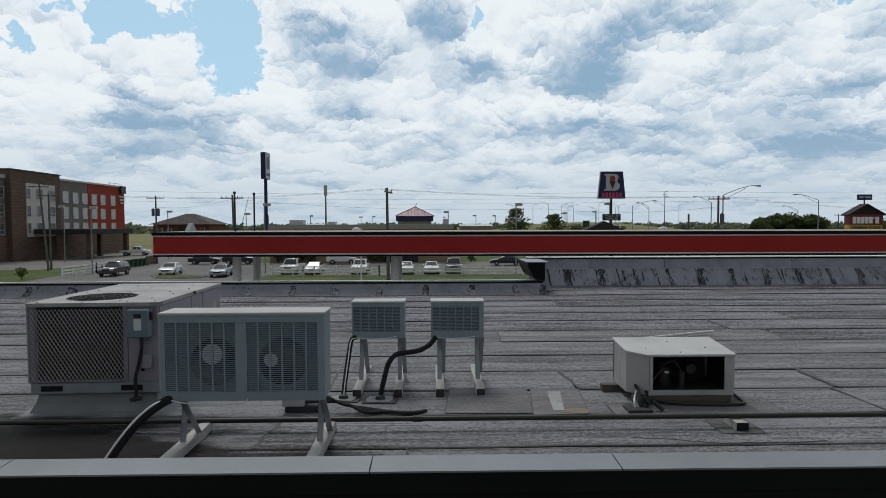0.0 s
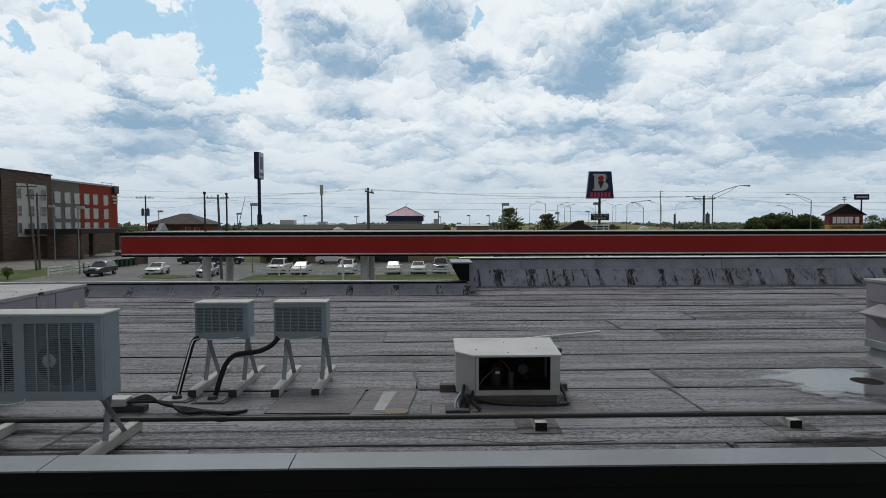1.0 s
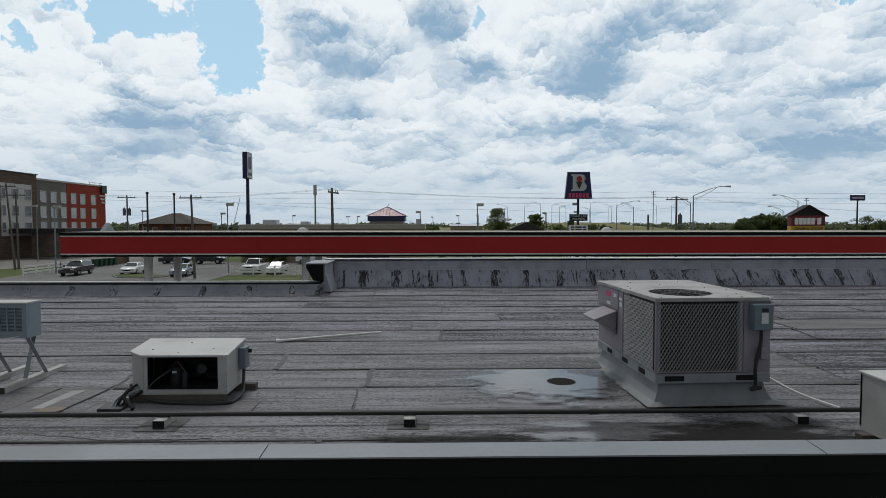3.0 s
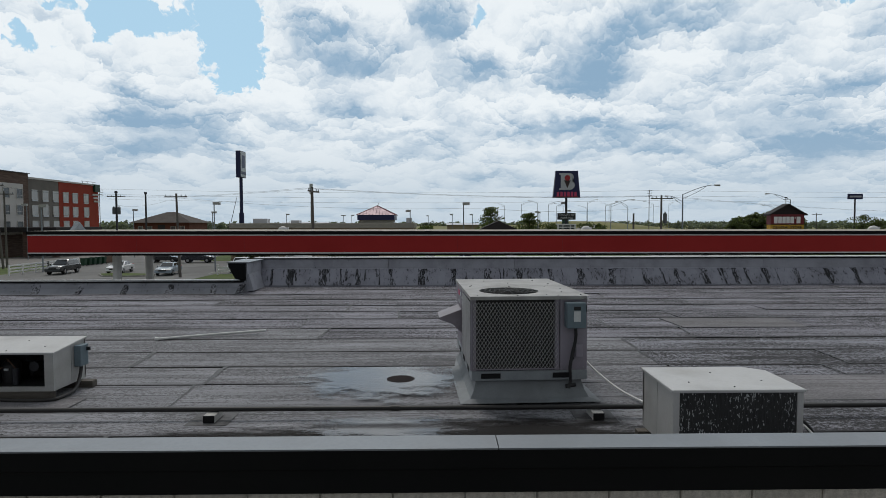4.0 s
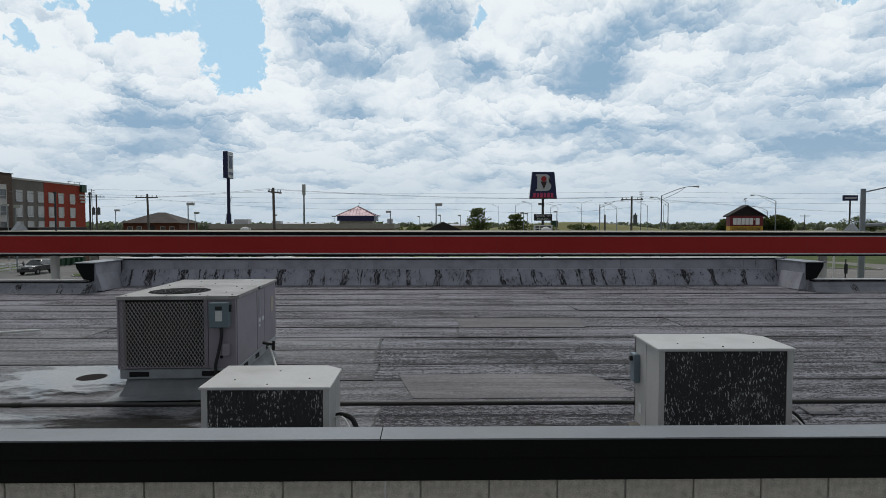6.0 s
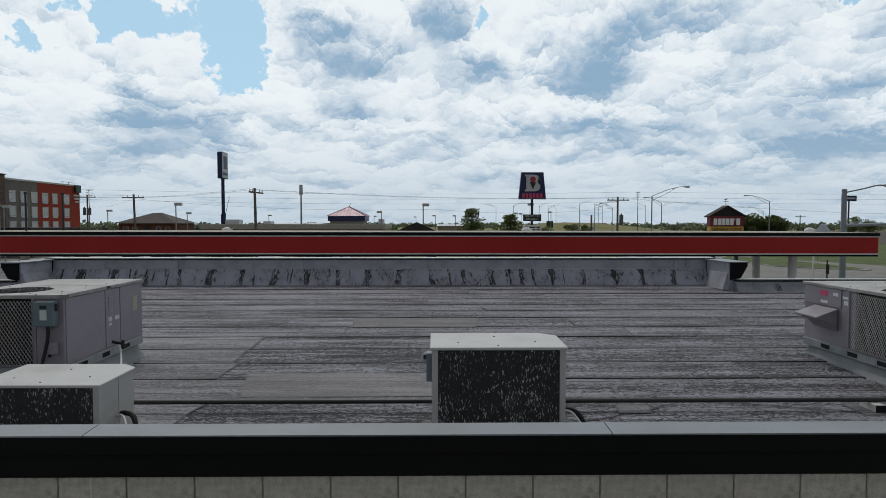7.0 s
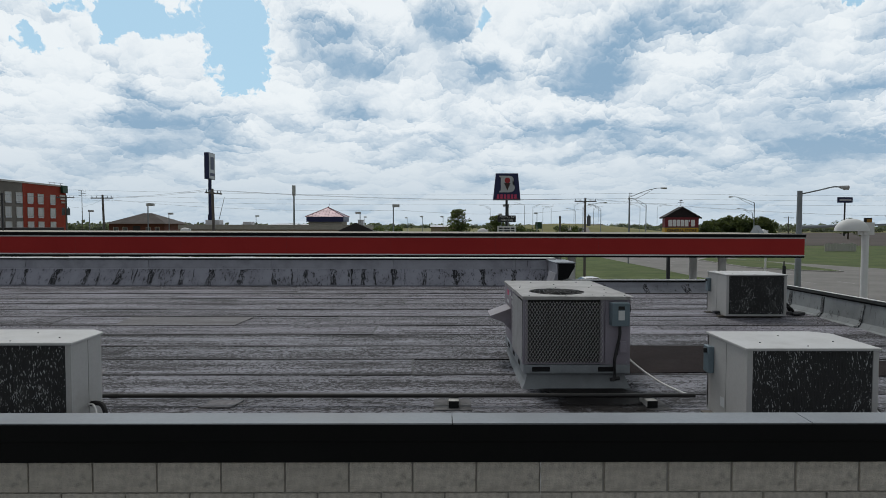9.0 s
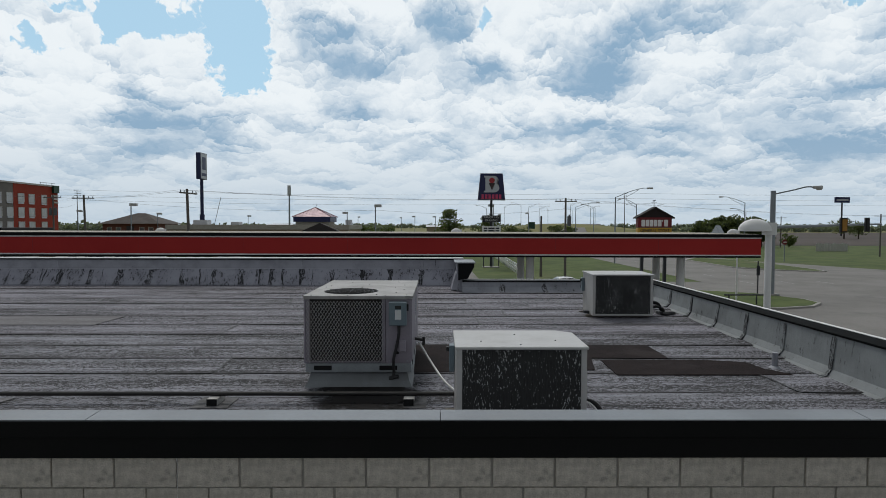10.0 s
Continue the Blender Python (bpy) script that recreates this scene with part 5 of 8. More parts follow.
def refrigeration_unit(at, W, D, H, open_front, base=0.07, hoses=True, rz=0.0, name="condensing_unit"):
    """A boxed condensing unit with a lid that is cut back at one corner; its coil on one long face, its works behind the other."""
    label = "off-white condensing unit, its open side showing the dark compressor" if open_front else "off-white condensing unit with a black fouled coil face"
    u = thing(name, at, label, "condensing unit", "boxed condensing units", rz)
    cut = 0.17 if open_front else 0.14
    # plan seen from above; the coil or open side looks to -y
    if open_front:
        plan = [(cut, 0.0), (W, 0.0), (W, D), (0.0, D), (0.0, cut * 0.8)]
    else:
        plan = [(0.0, 0.0), (W, 0.0), (W, D - cut * 0.8), (W - cut, D), (0.0, D)]
    t = 0.02
    drop = 0.055 if open_front else 0.008
    part("base_pan", slab(B(), plan, base, base + 0.03), M_WHITE_UNIT, u)

    def wall(a, b, name_="side_panel", z0=base + 0.03):
        d = (Vector((*b, 0)) - Vector((*a, 0)))
        n = Vector((-d.y, d.x, 0)).normalized() * t
        top = lambda y: H - drop * (1 - y / D) - 0.004
        bm = B()
        vs = []
        for p, q in ((a, 0), (b, 0), (b, 1), (a, 1)):
            x, y = p[0] + n.x * q, p[1] + n.y * q
            vs.append((bm.verts.new((x, y, z0)), bm.verts.new((x, y, top(y)))))
        for i in range(4):
            j = (i + 1) % 4
            bm.faces.new((vs[i][0], vs[j][0], vs[j][1], vs[i][1]))
        bm.faces.new([v[1] for v in vs])
        bm.faces.new([v[0] for v in vs][::-1])
        part(name_, bm, M_WHITE_UNIT, u)

    sides = list(zip(plan, plan[1:] + plan[:1]))
    for i, (a, b) in enumerate(sides):
        if i == 0:
            continue
        # side panels butt against the posts of the front
        if a[0] == b[0]:
            a, b = ((p[0], max(p[1], t + 0.001)) for p in (a, b))
        if abs(a[0] - b[0]) < 1e-6 and abs(a[1] - b[1]) > 0.4:
            mid = (a[0], a[1] + (b[1] - a[1]) * 0.52)
            e = 0.004 if b[1] > a[1] else -0.004
            wall(a, (mid[0], mid[1] - e))
            wall((mid[0], mid[1] + e), b)
        else:
            wall(a, b)
    a, b = plan[0], plan[1]
    hf = H - drop - 0.004
    if open_front:
        wall((a[0] + 0.008, 0), (a[0] + 0.04, 0))
        wall((b[0] - 0.09, 0), b)
        part("sill", box(B(), a[0] + 0.041, b[0] - 0.091, 0.0, t, base + 0.03, base + 0.045), M_WHITE_UNIT, u)
        part("header", box(B(), a[0] + 0.041, b[0] - 0.091, 0.0, t, hf - 0.012, hf), M_WHITE_UNIT, u)
        # near-black sheets added on walls and floor to paint in the interior's shade
        part("lining", box(B(), W - 0.026, W - 0.021, 0.022, D - 0.03, base + 0.031, H - 0.06), M_VOID, u, "added near-black sheet painting in the shade inside")
        part("lining", box(B(), 0.021, 0.026, cut, D - 0.03, base + 0.031, H - 0.06), M_VOID, u, "added near-black sheet painting in the shade inside")
        part("lining", box(B(), 0.03, W - 0.03, cut * 0.8, D - 0.03, base + 0.0305, base + 0.034), M_VOID, u, "added near-black floor sheet painting in the shade inside")
        part("lining", box(B(), cut + 0.03, W - 0.03, 0.022, cut * 0.8, base + 0.0305, base + 0.034), M_VOID, u, "added near-black floor sheet painting in the shade inside")
        part("rear_coil", box(B(), 0.06, W - 0.06, D - 0.06, D - 0.03, base + 0.03, H - 0.03), M_COIL_DARK, u, "dark finned coil")
        bm = B()
        rod(bm, (0.40, 0.25, base + 0.03), (0.40, 0.25, base + 0.22), 0.085, seg=18)
        rod(bm, (0.40, 0.25, base + 0.22), (0.40, 0.25, base + 0.27), 0.085, 0.045, seg=18)
        part("compressor", bm, M_BLACK, u, "black domed compressor", smooth=True)
        bm = B()
        rod(bm, (0.66, 0.2, base + 0.2), (0.66, 0.3, base + 0.2), 0.05, seg=14)
        part("fan_motor", bm, M_DARK_STEEL, u, "grey fan motor", smooth=True)
        bm = B()
        for k in range(5):
            a0 = 2 * math.pi * k / 5
            q = [bm.verts.new((0.66 + r * math.cos(w), 0.3 + dy, base + 0.2 + r * math.sin(w))) for r, w, dy in ((0.04, a0, 0), (0.15, a0 - 0.2, 0.02), (0.15, a0 + 0.35, -0.02), (0.04, a0 + 0.6, 0))]
            bm.faces.new(q)
        part("fan_blades", bm, M_VOID, u)
        bm = B()
        rod(bm, (0.53, 0.12, base + 0.03), (0.53, 0.12, base + 0.2), 0.03, seg=12)
        part("receiver", bm, M_DARK_STEEL, u, "dark liquid receiver", smooth=True)
        bm = B()
        hose(bm, [(0.40, 0.2, base + 0.25), (0.45, 0.12, base + 0.3), (0.53, 0.12, base + 0.2)], 0.007)
        hose(bm, [(0.36, 0.18, base + 0.2), (0.25, 0.1, base + 0.12), (0.2, 0.05, base + 0.06)], 0.008)
        part("copper_pipe", bm, M_COPPER, u, "dull copper pipework", smooth=True)
        part("terminal_box", box(B(), 0.385, 0.425, 0.155, 0.17, base + 0.17, base + 0.19), M_LABEL, u, "pale terminal cover")
    else:
        wall(a, (a[0] + 0.045, 0), "corner_post")
        wall((b[0] - 0.045, 0), b, "corner_post")
        part("header", box(B(), 0.046, W - 0.046, 0.0, t, hf - 0.014, hf), M_WHITE_UNIT, u)
        bm = B()
        box(bm, 0.046, W - 0.046, 0.006, 0.04, base + 0.031, hf - 0.015)
        part("coil", bm, M_COIL, u, "black fin coil speckled with white bird lime")
    # lid falls towards the coil or open side
    bm = B()
    o = 0.014
    cx, cy = W / 2, D / 2
    lid = [(x + o * (1 if x > cx else -1), y + o * (1 if y > cy else -1)) for x, y in plan]
    low = [bm.verts.new((x, y, H - drop * (1 - y / D) - 0.016)) for x, y in lid]
    top = [bm.verts.new((x, y, H - drop * (1 - y / D) + 0.006)) for x, y in lid]
    for i in range(5):
        bm.faces.new((low[i], low[(i + 1) % 5], top[(i + 1) % 5], top[i]))
    bm.faces.new(top)
    bm.faces.new(low[::-1])
    lid_ob = part("lid", bm, M_WHITE_LID, u, "pale sloping sheet-metal lid", bevel=0.004)
    for k, (fx, fy) in enumerate(((0.2, 0.3), (0.5, 0.72), (0.8, 0.35), (0.5, 0.1))):
        y = D * fy
        bm = B()
        rod(bm, (W * fx, y, H - drop * (1 - y / D) + 0.004), (W * fx, y, H - drop * (1 - y / D) + 0.011), 0.007, seg=6)
        part("screw", bm, M_DARK_STEEL, lid_ob)
    # timber bearers
    for y in ((-0.01 if open_front else 0.08), D - 0.16):
        s = part("bearer", box(B(), -0.16 if (open_front and y > 0.1) else (0.03 if open_front else -0.09), W + (0.16 if (open_front and y > 0.1) else -0.03), y, y + 0.085, 0.006, base), M_BEARER, u, "dark weathered timber bearer", bevel=0.004)
    return u


k1 = refrigeration_unit((2.195, 2.63, 0.0), 0.985, 0.54, 0.525, True, base=0.085)
dis = part("isolator", box(B(), 0.988, 1.06, 0.33, 0.47, 0.25, 0.47), M_BOX, k1, "green-grey isolator box", bevel=0.006)
part("lever", box(B(), 1.06, 1.095, 0.43, 0.45, 0.40, 0.44), M_BLACK, dis)
bm = B()
hose(bm, [(1.02, 0.4, 0.25), (1.03, 0.36, 0.15), (1.07, 0.2, 0.05), (1.06, 0.0, 0.03), (1.03, -0.09, 0.03), (0.9, -0.12, 0.03), (0.62, -0.11, 0.03), (0.36, -0.07, 0.035), (0.2, -0.03, 0.06)], 0.017)
part("conduit", bm, M_PIPE, k1, "black flexible conduit lying in a loop", smooth=True)
pan = thing("pitch_pan", (2.2, 2.42, 0), "square tar-filled pitch pan with pipe stubs", "flashing", "pitch pans")
part("tray", box(B(), -0.12, 0.1, -0.09, 0.09, 0.012, 0.04), M_TAR, pan, bevel=0.004)
bm = B()
hose(bm, [(0.02, 0.0, 0.03), (0.03, 0.05, 0.09), (0.05, 0.15, 0.14), (0.07, 0.3, 0.16)], 0.016)
hose(bm, [(0.05, -0.02, 0.03), (0.09, 0.05, 0.07), (0.13, 0.16, 0.10), (0.16, 0.26, 0.13)], 0.014)
part("insulated_pipe", bm, M_HOSE, pan, "black insulated pipes", smooth=True)
bm = B()
hose(bm, [(-0.03, 0.0, 0.03), (-0.02, 0.06, 0.08), (0.03, 0.16, 0.125), (0.10, 0.27, 0.15)], 0.013)
hose(bm, [(0.0, 0.01, 0.03), (0.0, 0.07, 0.07), (0.06, 0.17, 0.11), (0.16, 0.29, 0.13)], 0.011)
part("flexible_conduit", bm, M_GALV, pan, "grey flexible conduit", smooth=True)
bm = B()
rod(bm, (0.2, -0.06, 0.03), (0.12, -0.01, 0.1), 0.02)
rod(bm, (0.10, 0.02, 0.05), (0.06, 0.04, 0.12), 0.018)
part("valve", bm, M_BLACK, pan, "black shut-off valve")

k2 = refrigeration_unit((8.675, 0.97, 0.0), 0.95, 0.62, 0.542, False)
k3 = refrigeration_unit((12.13, 1.06, 0.0), 1.035, 0.54, 0.80, False)
k4 = refrigeration_unit((18.585, 1.0, 0.0), 1.06, 0.69, 0.768, False)
k5 = refrigeration_unit((21.15, 6.58, deck(6.58)), 1.06, 0.72, 0.777, False, base=0.045)
for u, W, D in ((k2, 0.95, 0.62), (k3, 1.035, 0.54), (k4, 1.06, 0.69)):
    bm = B()
    hose(bm, [(W - 0.06, D * 0.5, 0.2), (W + 0.05, D * 0.45, 0.235), (W + 0.15, D * 0.35, 0.21), (W + 0.2, D * 0.2, 0.07), (W + 0.1, D * 0.1, 0.03), (W - 0.02, D * 0.05, 0.03)], 0.02)
    part("insulated_line", bm, M_HOSE, u, "black insulated refrigerant line", smooth=True)
    bm = B()
    hose(bm, [(W - 0.03, D * 0.4, 0.22), (W + 0.08, D * 0.3, 0.24), (W + 0.17, D * 0.1, 0.12), (W + 0.17, D * -0.05, 0.03)], 0.008)
    part("white_cable", bm, M_PVC, u, "thin white cable", smooth=True)
for u, D in ((k3, 0.54), (k4, 0.69), (k5, 0.72)):
    part("isolator", box(B(), -0.05, -0.001, D - 0.13, D - 0.02, 0.42, 0.66), M_BOX, u, "blue-grey isolator box", bevel=0.005)
    part("lever", box(B(), -0.075, -0.05, D - 0.09, D - 0.06, 0.60, 0.64), M_BLACK, u, "small black lever")
for u in (k3, k4):
    part("rating_plate", box(B(), -0.0035, -0.0005, 0.36, 0.43, 0.17, 0.25), M_LABEL, u, "white rating plate")
bm = B()
hose(bm, [(1.04, 0.4, 0.2), (1.15, 0.38, 0.24), (1.3, 0.4, 0.2), (1.38, 0.42, 0.05)], 0.028)
hose(bm, [(1.04, 0.3, 0.12), (1.2, 0.28, 0.17), (1.34, 0.32, 0.13), (1.4, 0.34, 0.03)], 0.024)
part("insulated_line", bm, M_HOSE, k5, "black insulated refrigerant lines", smooth=True)
part("rail", box(B(), -0.1, -0.01, 0.2, 0.3, 0.06, 0.1), M_DARK_STEEL, k5)
pan = thing("pitch_pan", (22.58, 6.95, deck(6.95)), "tar-sealed pitch pan round pipe penetrations", "flashing", "pitch pans")
part("tray", box(B(), -0.14, 0.14, -0.1, 0.1, 0.012, 0.06), M_TAR, pan, bevel=0.004)
part("stone_ballast", box(B(), -0.1, 0.02, -0.16, -0.11, 0.012, 0.05), M_TAR, pan, bevel=0.01)

# gas pipe on block supports
pipe = thing("gas_pipe", (0, 1.98, 0), "long black gas pipe running over the roof", "pipe")
for a, b in ((-12.6, -6.2), (-6.2, 0.2), (0.2, 6.6), (6.6, 13.0), (13.0, 18.6)):
    bm = B()
    rod(bm, (a, 0, 0.099), (b, 0, 0.099), 0.021, seg=12)
    part("pipe_length", bm, M_PIPE, pipe, smooth=True)
for x in (-6.2, 0.2, 6.6, 13.0):
    bm = B()
    rod(bm, (x - 0.04, 0, 0.099), (x + 0.04, 0, 0.099), 0.027, seg=12)
    part("coupling", bm, M_PIPE, pipe, smooth=True)
for x in (-9.0, 2.86, 4.99, 8.39, 16.26, 18.15):
    s = thing("pipe_support", (x, 1.93, 0), "short timber block under the gas pipe", "block", "pipe support blocks")
    part("block", box(B(), -0.05, 0.05, -0.06, 0.16, 0.010, 0.078), M_TIMBER, s, bevel=0.004)
    part("sawn_end", box(B(), -0.049, 0.049, -0.0625, -0.0605, 0.011, 0.076), M_VOID, s, "black sawn end")
    part("slip_sheet", box(B(), -0.19, 0.17, -0.12, 0.22, 0.0095, 0.0125), M_SLIP, s, "square of cap sheet")

# loose things, patches and stains on the deck
bm = B()
hose(bm, [(2.99, 5.18, deck(5.1) + 0.03), (3.7, 5.4, deck(5.3) + 0.045), (4.42, 5.63, deck(5.6) + 0.05)], 0.018)
rod(bm, (2.98, 5.18, deck(5.1) + 0.03), (3.02, 5.19, deck(5.1) + 0.032), 0.03)
solid("plastic_pipe", bm, M_PVC, "loose white plastic pipe lying on the roof", "pipe", smooth=True)
for x, y, m in ((8.52, 3.4, M_PVC), (18.2, 3.35, M_PVC)):
    d = thing("condensate_drain", (x, y, 0), "white plastic condensate drain with a trap", "pipe", "condensate drains")
    bm = B()
    hose(bm, [(0.0, -0.1, 0.36), (0.04, -0.12, 0.3), (0.16, -0.35, 0.16), (0.3, -0.75, 0.06), (0.45, -1.15, 0.03)], 0.012)
    part("drain_pipe", bm, m, d, smooth=True)
    bm = B()
    rod(bm, (-0.06, -0.1, 0.4), (0.07, -0.1, 0.38), 0.018)
    rod(bm, (0.06, -0.1, 0.42), (0.06, -0.1, 0.32), 0.018)
    part("trap", bm, M_BLACK, d, "black trap fitting")
box_ = thing("junction_box", (-1.03, 2.42, 0), "grey junction box lying on the roof with cables", "electrical box")
part("enclosure", box(B(), 0, 0.2, 0, 0.14, 0.07, 0.14), M_WHITE_UNIT, box_, bevel=0.006)
part("block", box(B(), 0.02, 0.36, 0.02, 0.12, 0.013, 0.07), M_TAR, box_, bevel=0.006)
bm = B()
for k in range(4):
    hose(bm, [(0.2, 0.04 + 0.02 * k, 0.10), (0.35, 0.02 + 0.03 * k, 0.11 + 0.01 * k), (0.55, 0.06 - 0.02 * k, 0.09), (0.75, -0.06 + 0.04 * k, 0.035), (0.95 + 0.06 * k, -0.02 - 0.02 * k, 0.03), (1.15 + 0.05 * k, -0.08 + 0.03 * k, 0.025)], 0.013)
part("cable", bm, M_HOSE, box_, "tangled black cables", smooth=True)
bm = B()
rod(bm, (22.52, 3.33, deck(3.33)), (22.52, 3.33, deck(3.33) + 0.19), 0.035, seg=14)
rod(bm, (22.52, 3.33, deck(3.33) + 0.004), (22.52, 3.33, deck(3.33) + 0.03), 0.075, 0.04, seg=14)
solid("vent_pipe", bm, M_COATING, "short grey vent pipe with a flashed foot", "pipe", smooth=True)


def flat_patch(name, outline, z, material, label, category="patch"):
    bm = B()
    low = [bm.verts.new((x, y, deck(y) + z)) for x, y in outline]
    bm.faces.new(low)
    ext = bmesh.ops.extrude_face_region(bm, geom=bm.faces[:])
    for v in [g for g in ext["geom"] if isinstance(g, bmesh.types.BMVert)]:
        v.co.z -= 0.006
    ob = solid(name, bm, material, label, category)
    if name == "roof_patch" and material is M_PATCH:  # tar bled out along the edges
        r = random.Random(len(label) + int(outline[0][0] * 100))
        n = len(outline)
        for i in range(n):
            a, b = Vector((*outline[i], 0)), Vector((*outline[(i + 1) % n], 0))
            d = (b - a).normalized()
            side = Vector((-d.y, d.x, 0))
            bm = B()
            steps = max(2, int((b - a).length / 0.12))
            prev = None
            for j in range(steps + 1):
                p = a.lerp(b, j / steps)
                w = r.uniform(0.003, 0.011)
                c = [bm.verts.new((q.x, q.y, deck(q.y) + z + 0.0015)) for q in (p - side * w, p + side * w * 0.6)]
                if prev:
                    bm.faces.new((prev[0], c[0], c[1], prev[1]))
                prev = c
            part("tar_edge", bm, M_TAR, ob, "thin black tar edge")
    return ob


def ragged(cx, cy, rx, ry, n, seed, rough=0.25):
    r = random.Random(seed)
    w = [1 + r.uniform(-rough, rough) for _ in range(n)]
    return [(cx + rx * math.cos(2 * math.pi * i / n) * w[i], cy + ry * math.sin(2 * math.pi * i / n) * (0.5 * w[i] + 0.5 * w[(i + 1) % n])) for i in range(n)]


flat_patch("roof_patch", [(0.44, 2.38), (1.22, 2.36), (1.28, 3.1), (0.50, 3.12)], 0.016, M_PATCH, "pale rectangular cap-sheet patch on the roof")
flat_patch("roof_patch", [(1.22, 2.30), (1.72, 2.32), (1.80, 3.05), (1.32, 3.08)], 0.018, M_PATCH, "pale rectangular cap-sheet patch on the roof")
flat_patch("roof_patch", [(1.42, 2.42), (1.52, 2.42), (1.60, 2.98), (1.47, 2.98)], 0.021, M_SMEAR, "small pale smear of sealant on a patch")
flat_patch("rust_stain", ragged(1.62, 2.40, 0.14, 0.08, 12, 3), 0.0215, M_RUST, "brown rust stain on the roof patch", "stain")
flat_patch("roof_patch", [(1.95, 2.2), (3.5, 2.22), (3.5, 2.62), (1.95, 2.6)], 0.014, M_PATCH, "cap-sheet patch under the condensing unit")
flat_patch("dark_patch", [(20.49, 3.66), (21.78, 3.66), (22.27, 3.57), (22.35, 3.25), (22.55, 3.0), (20.5, 3.0)], 0.016, M_DARK_PATCH, "dark new bitumen patch on the roof")
flat_patch("dark_patch", [(17.9, 4.5), (21.36, 4.46), (21.39, 3.75), (20.4, 3.77), (20.3, 3.2), (18.0, 3.1)], 0.0165, M_DARK_PATCH, "dark new bitumen patch on the roof")
flat_patch("roof_patch", [(10.0, 3.28), (12.2, 3.28), (12.5, 2.42), (10.2, 2.42)], 0.015, M_PATCH, "long pale cap-sheet patch on the roof")
flat_patch("roof_patch", [(10.75, 6.66), (12.9, 6.66), (12.8, 5.9), (10.85, 5.9)], 0.015, M_PATCH, "long pale cap-sheet patch on the roof")


def tar_line(points, seed, width=0.008):
    """A ragged bead of tar along a split or a patch's edge."""
    r = random.Random(seed)
    bm = B()
    prev = None
    for (x0, y0), (x1, y1) in zip(points, points[1:]):
        d = Vector((x1 - x0, y1 - y0, 0))
        side = Vector((-d.y, d.x, 0)).normalized()
        steps = max(3, int(d.length / 0.07))
        for j in range(steps + 1):
            q = Vector((x0, y0, 0)) + d * (j / steps) + side * r.uniform(-0.012, 0.012)
            w = width * r.uniform(0.35, 1.3)
            z = deck(q.y) + 0.0155
            c = [bm.verts.new((p.x, p.y, z + dz)) for p, dz in ((q - side * w, -0.004), (q, 0.0), (q + side * w, -0.004))]
            if prev:
                bm.faces.new((prev[0], prev[1], c[1], c[0]))
                bm.faces.new((prev[1], prev[2], c[2], c[1]))
            prev = c
    solid("tar_bead", bm, M_TAR, "thin ragged bead of black tar on the roof deck", "tar", group="tar beads")


flat_patch("roof_patch", [(13.88, 2.12), (14.2, 2.12), (14.14, 1.88), (13.84, 1.88)], 0.016, M_PATCH, "small square cap-sheet patch on the roof")
for k, pts in enumerate(([(13.3, 1.58), (13.54, 1.69), (14.05, 1.93), (14.52, 2.2)], [(14.98, 2.22), (15.6, 2.02), (16.2, 1.86), (16.75, 1.66)], [(14.0, 1.5), (14.5, 1.62), (15.2, 1.55)],
                         [(-1.2, 1.15), (-0.2, 1.22), (0.9, 1.12), (2.1, 1.2)], [(1.9, 1.75), (2.6, 1.6), (3.4, 1.62)], [(11.2, 1.7), (11.8, 1.52), (12.05, 1.5)], [(20.0, 1.9), (21.0, 1.72), (22.3, 1.7)])):
    tar_line(pts, 60 + k)


def film(name, cx, cy, rx, ry, z, material, label, category):
    """A film on the deck; its mesh is a unit disc, stretched to size."""
    bm = B()
    c = bm.verts.new((0, 0, 0))
    ring = [bm.verts.new((1.25 * math.cos(2 * math.pi * i / 40), 1.25 * math.sin(2 * math.pi * i / 40), 0)) for i in range(40)]
    for i in range(40):
        bm.faces.new((c, ring[i], ring[(i + 1) % 40]))
    ob = solid(name, bm, material, label, category)
    ob.location, ob.scale = (cx, cy, deck(cy) + z), (rx, ry, 1)
    return ob


film("damp_patch", 7.75, 1.45, 1.35, 0.7, 0.0175, M_DAMP, "dark damp stain below the rooftop unit", "stain")
film("damp_patch", 5.6, 1.3, 1.6, 0.55, 0.0172, M_DAMP, "dark damp stain on the roof deck", "stain")
film("damp_patch", 17.7, 2.3, 0.75, 1.1, 0.0178, M_DAMP, "dark brown damp stain beside the rooftop unit", "stain")
film("damp_patch", -1.9, 1.1, 2.9, 0.75, 0.0173, M_DAMP, "dark damp stain near the parapet", "stain")
film("damp_patch", -3.2, 1.6, 2.6, 1.1, 0.0176, M_DAMP, "dark damp stain round the twin-fan condenser", "stain")
film("puddle", 6.35, 3.25, 1.15, 1.05, 0.0190, M_WET, "shallow puddle of water beside the rooftop unit", "puddle")
film("puddle", 6.5, 1.72, 0.85, 0.36, 0.0195, M_WET, "shallow film of water on the roof deck", "puddle")
bm = B()
rod(bm, (6.58, 3.2, deck(3.2) + 0.012), (6.58, 3.2, deck(3.2) + 0.0215), 0.18, 0.15, seg=24)
solid("drain_mat", bm, M_DARK_PATCH, "dark round drain patch in the puddle", "drain")


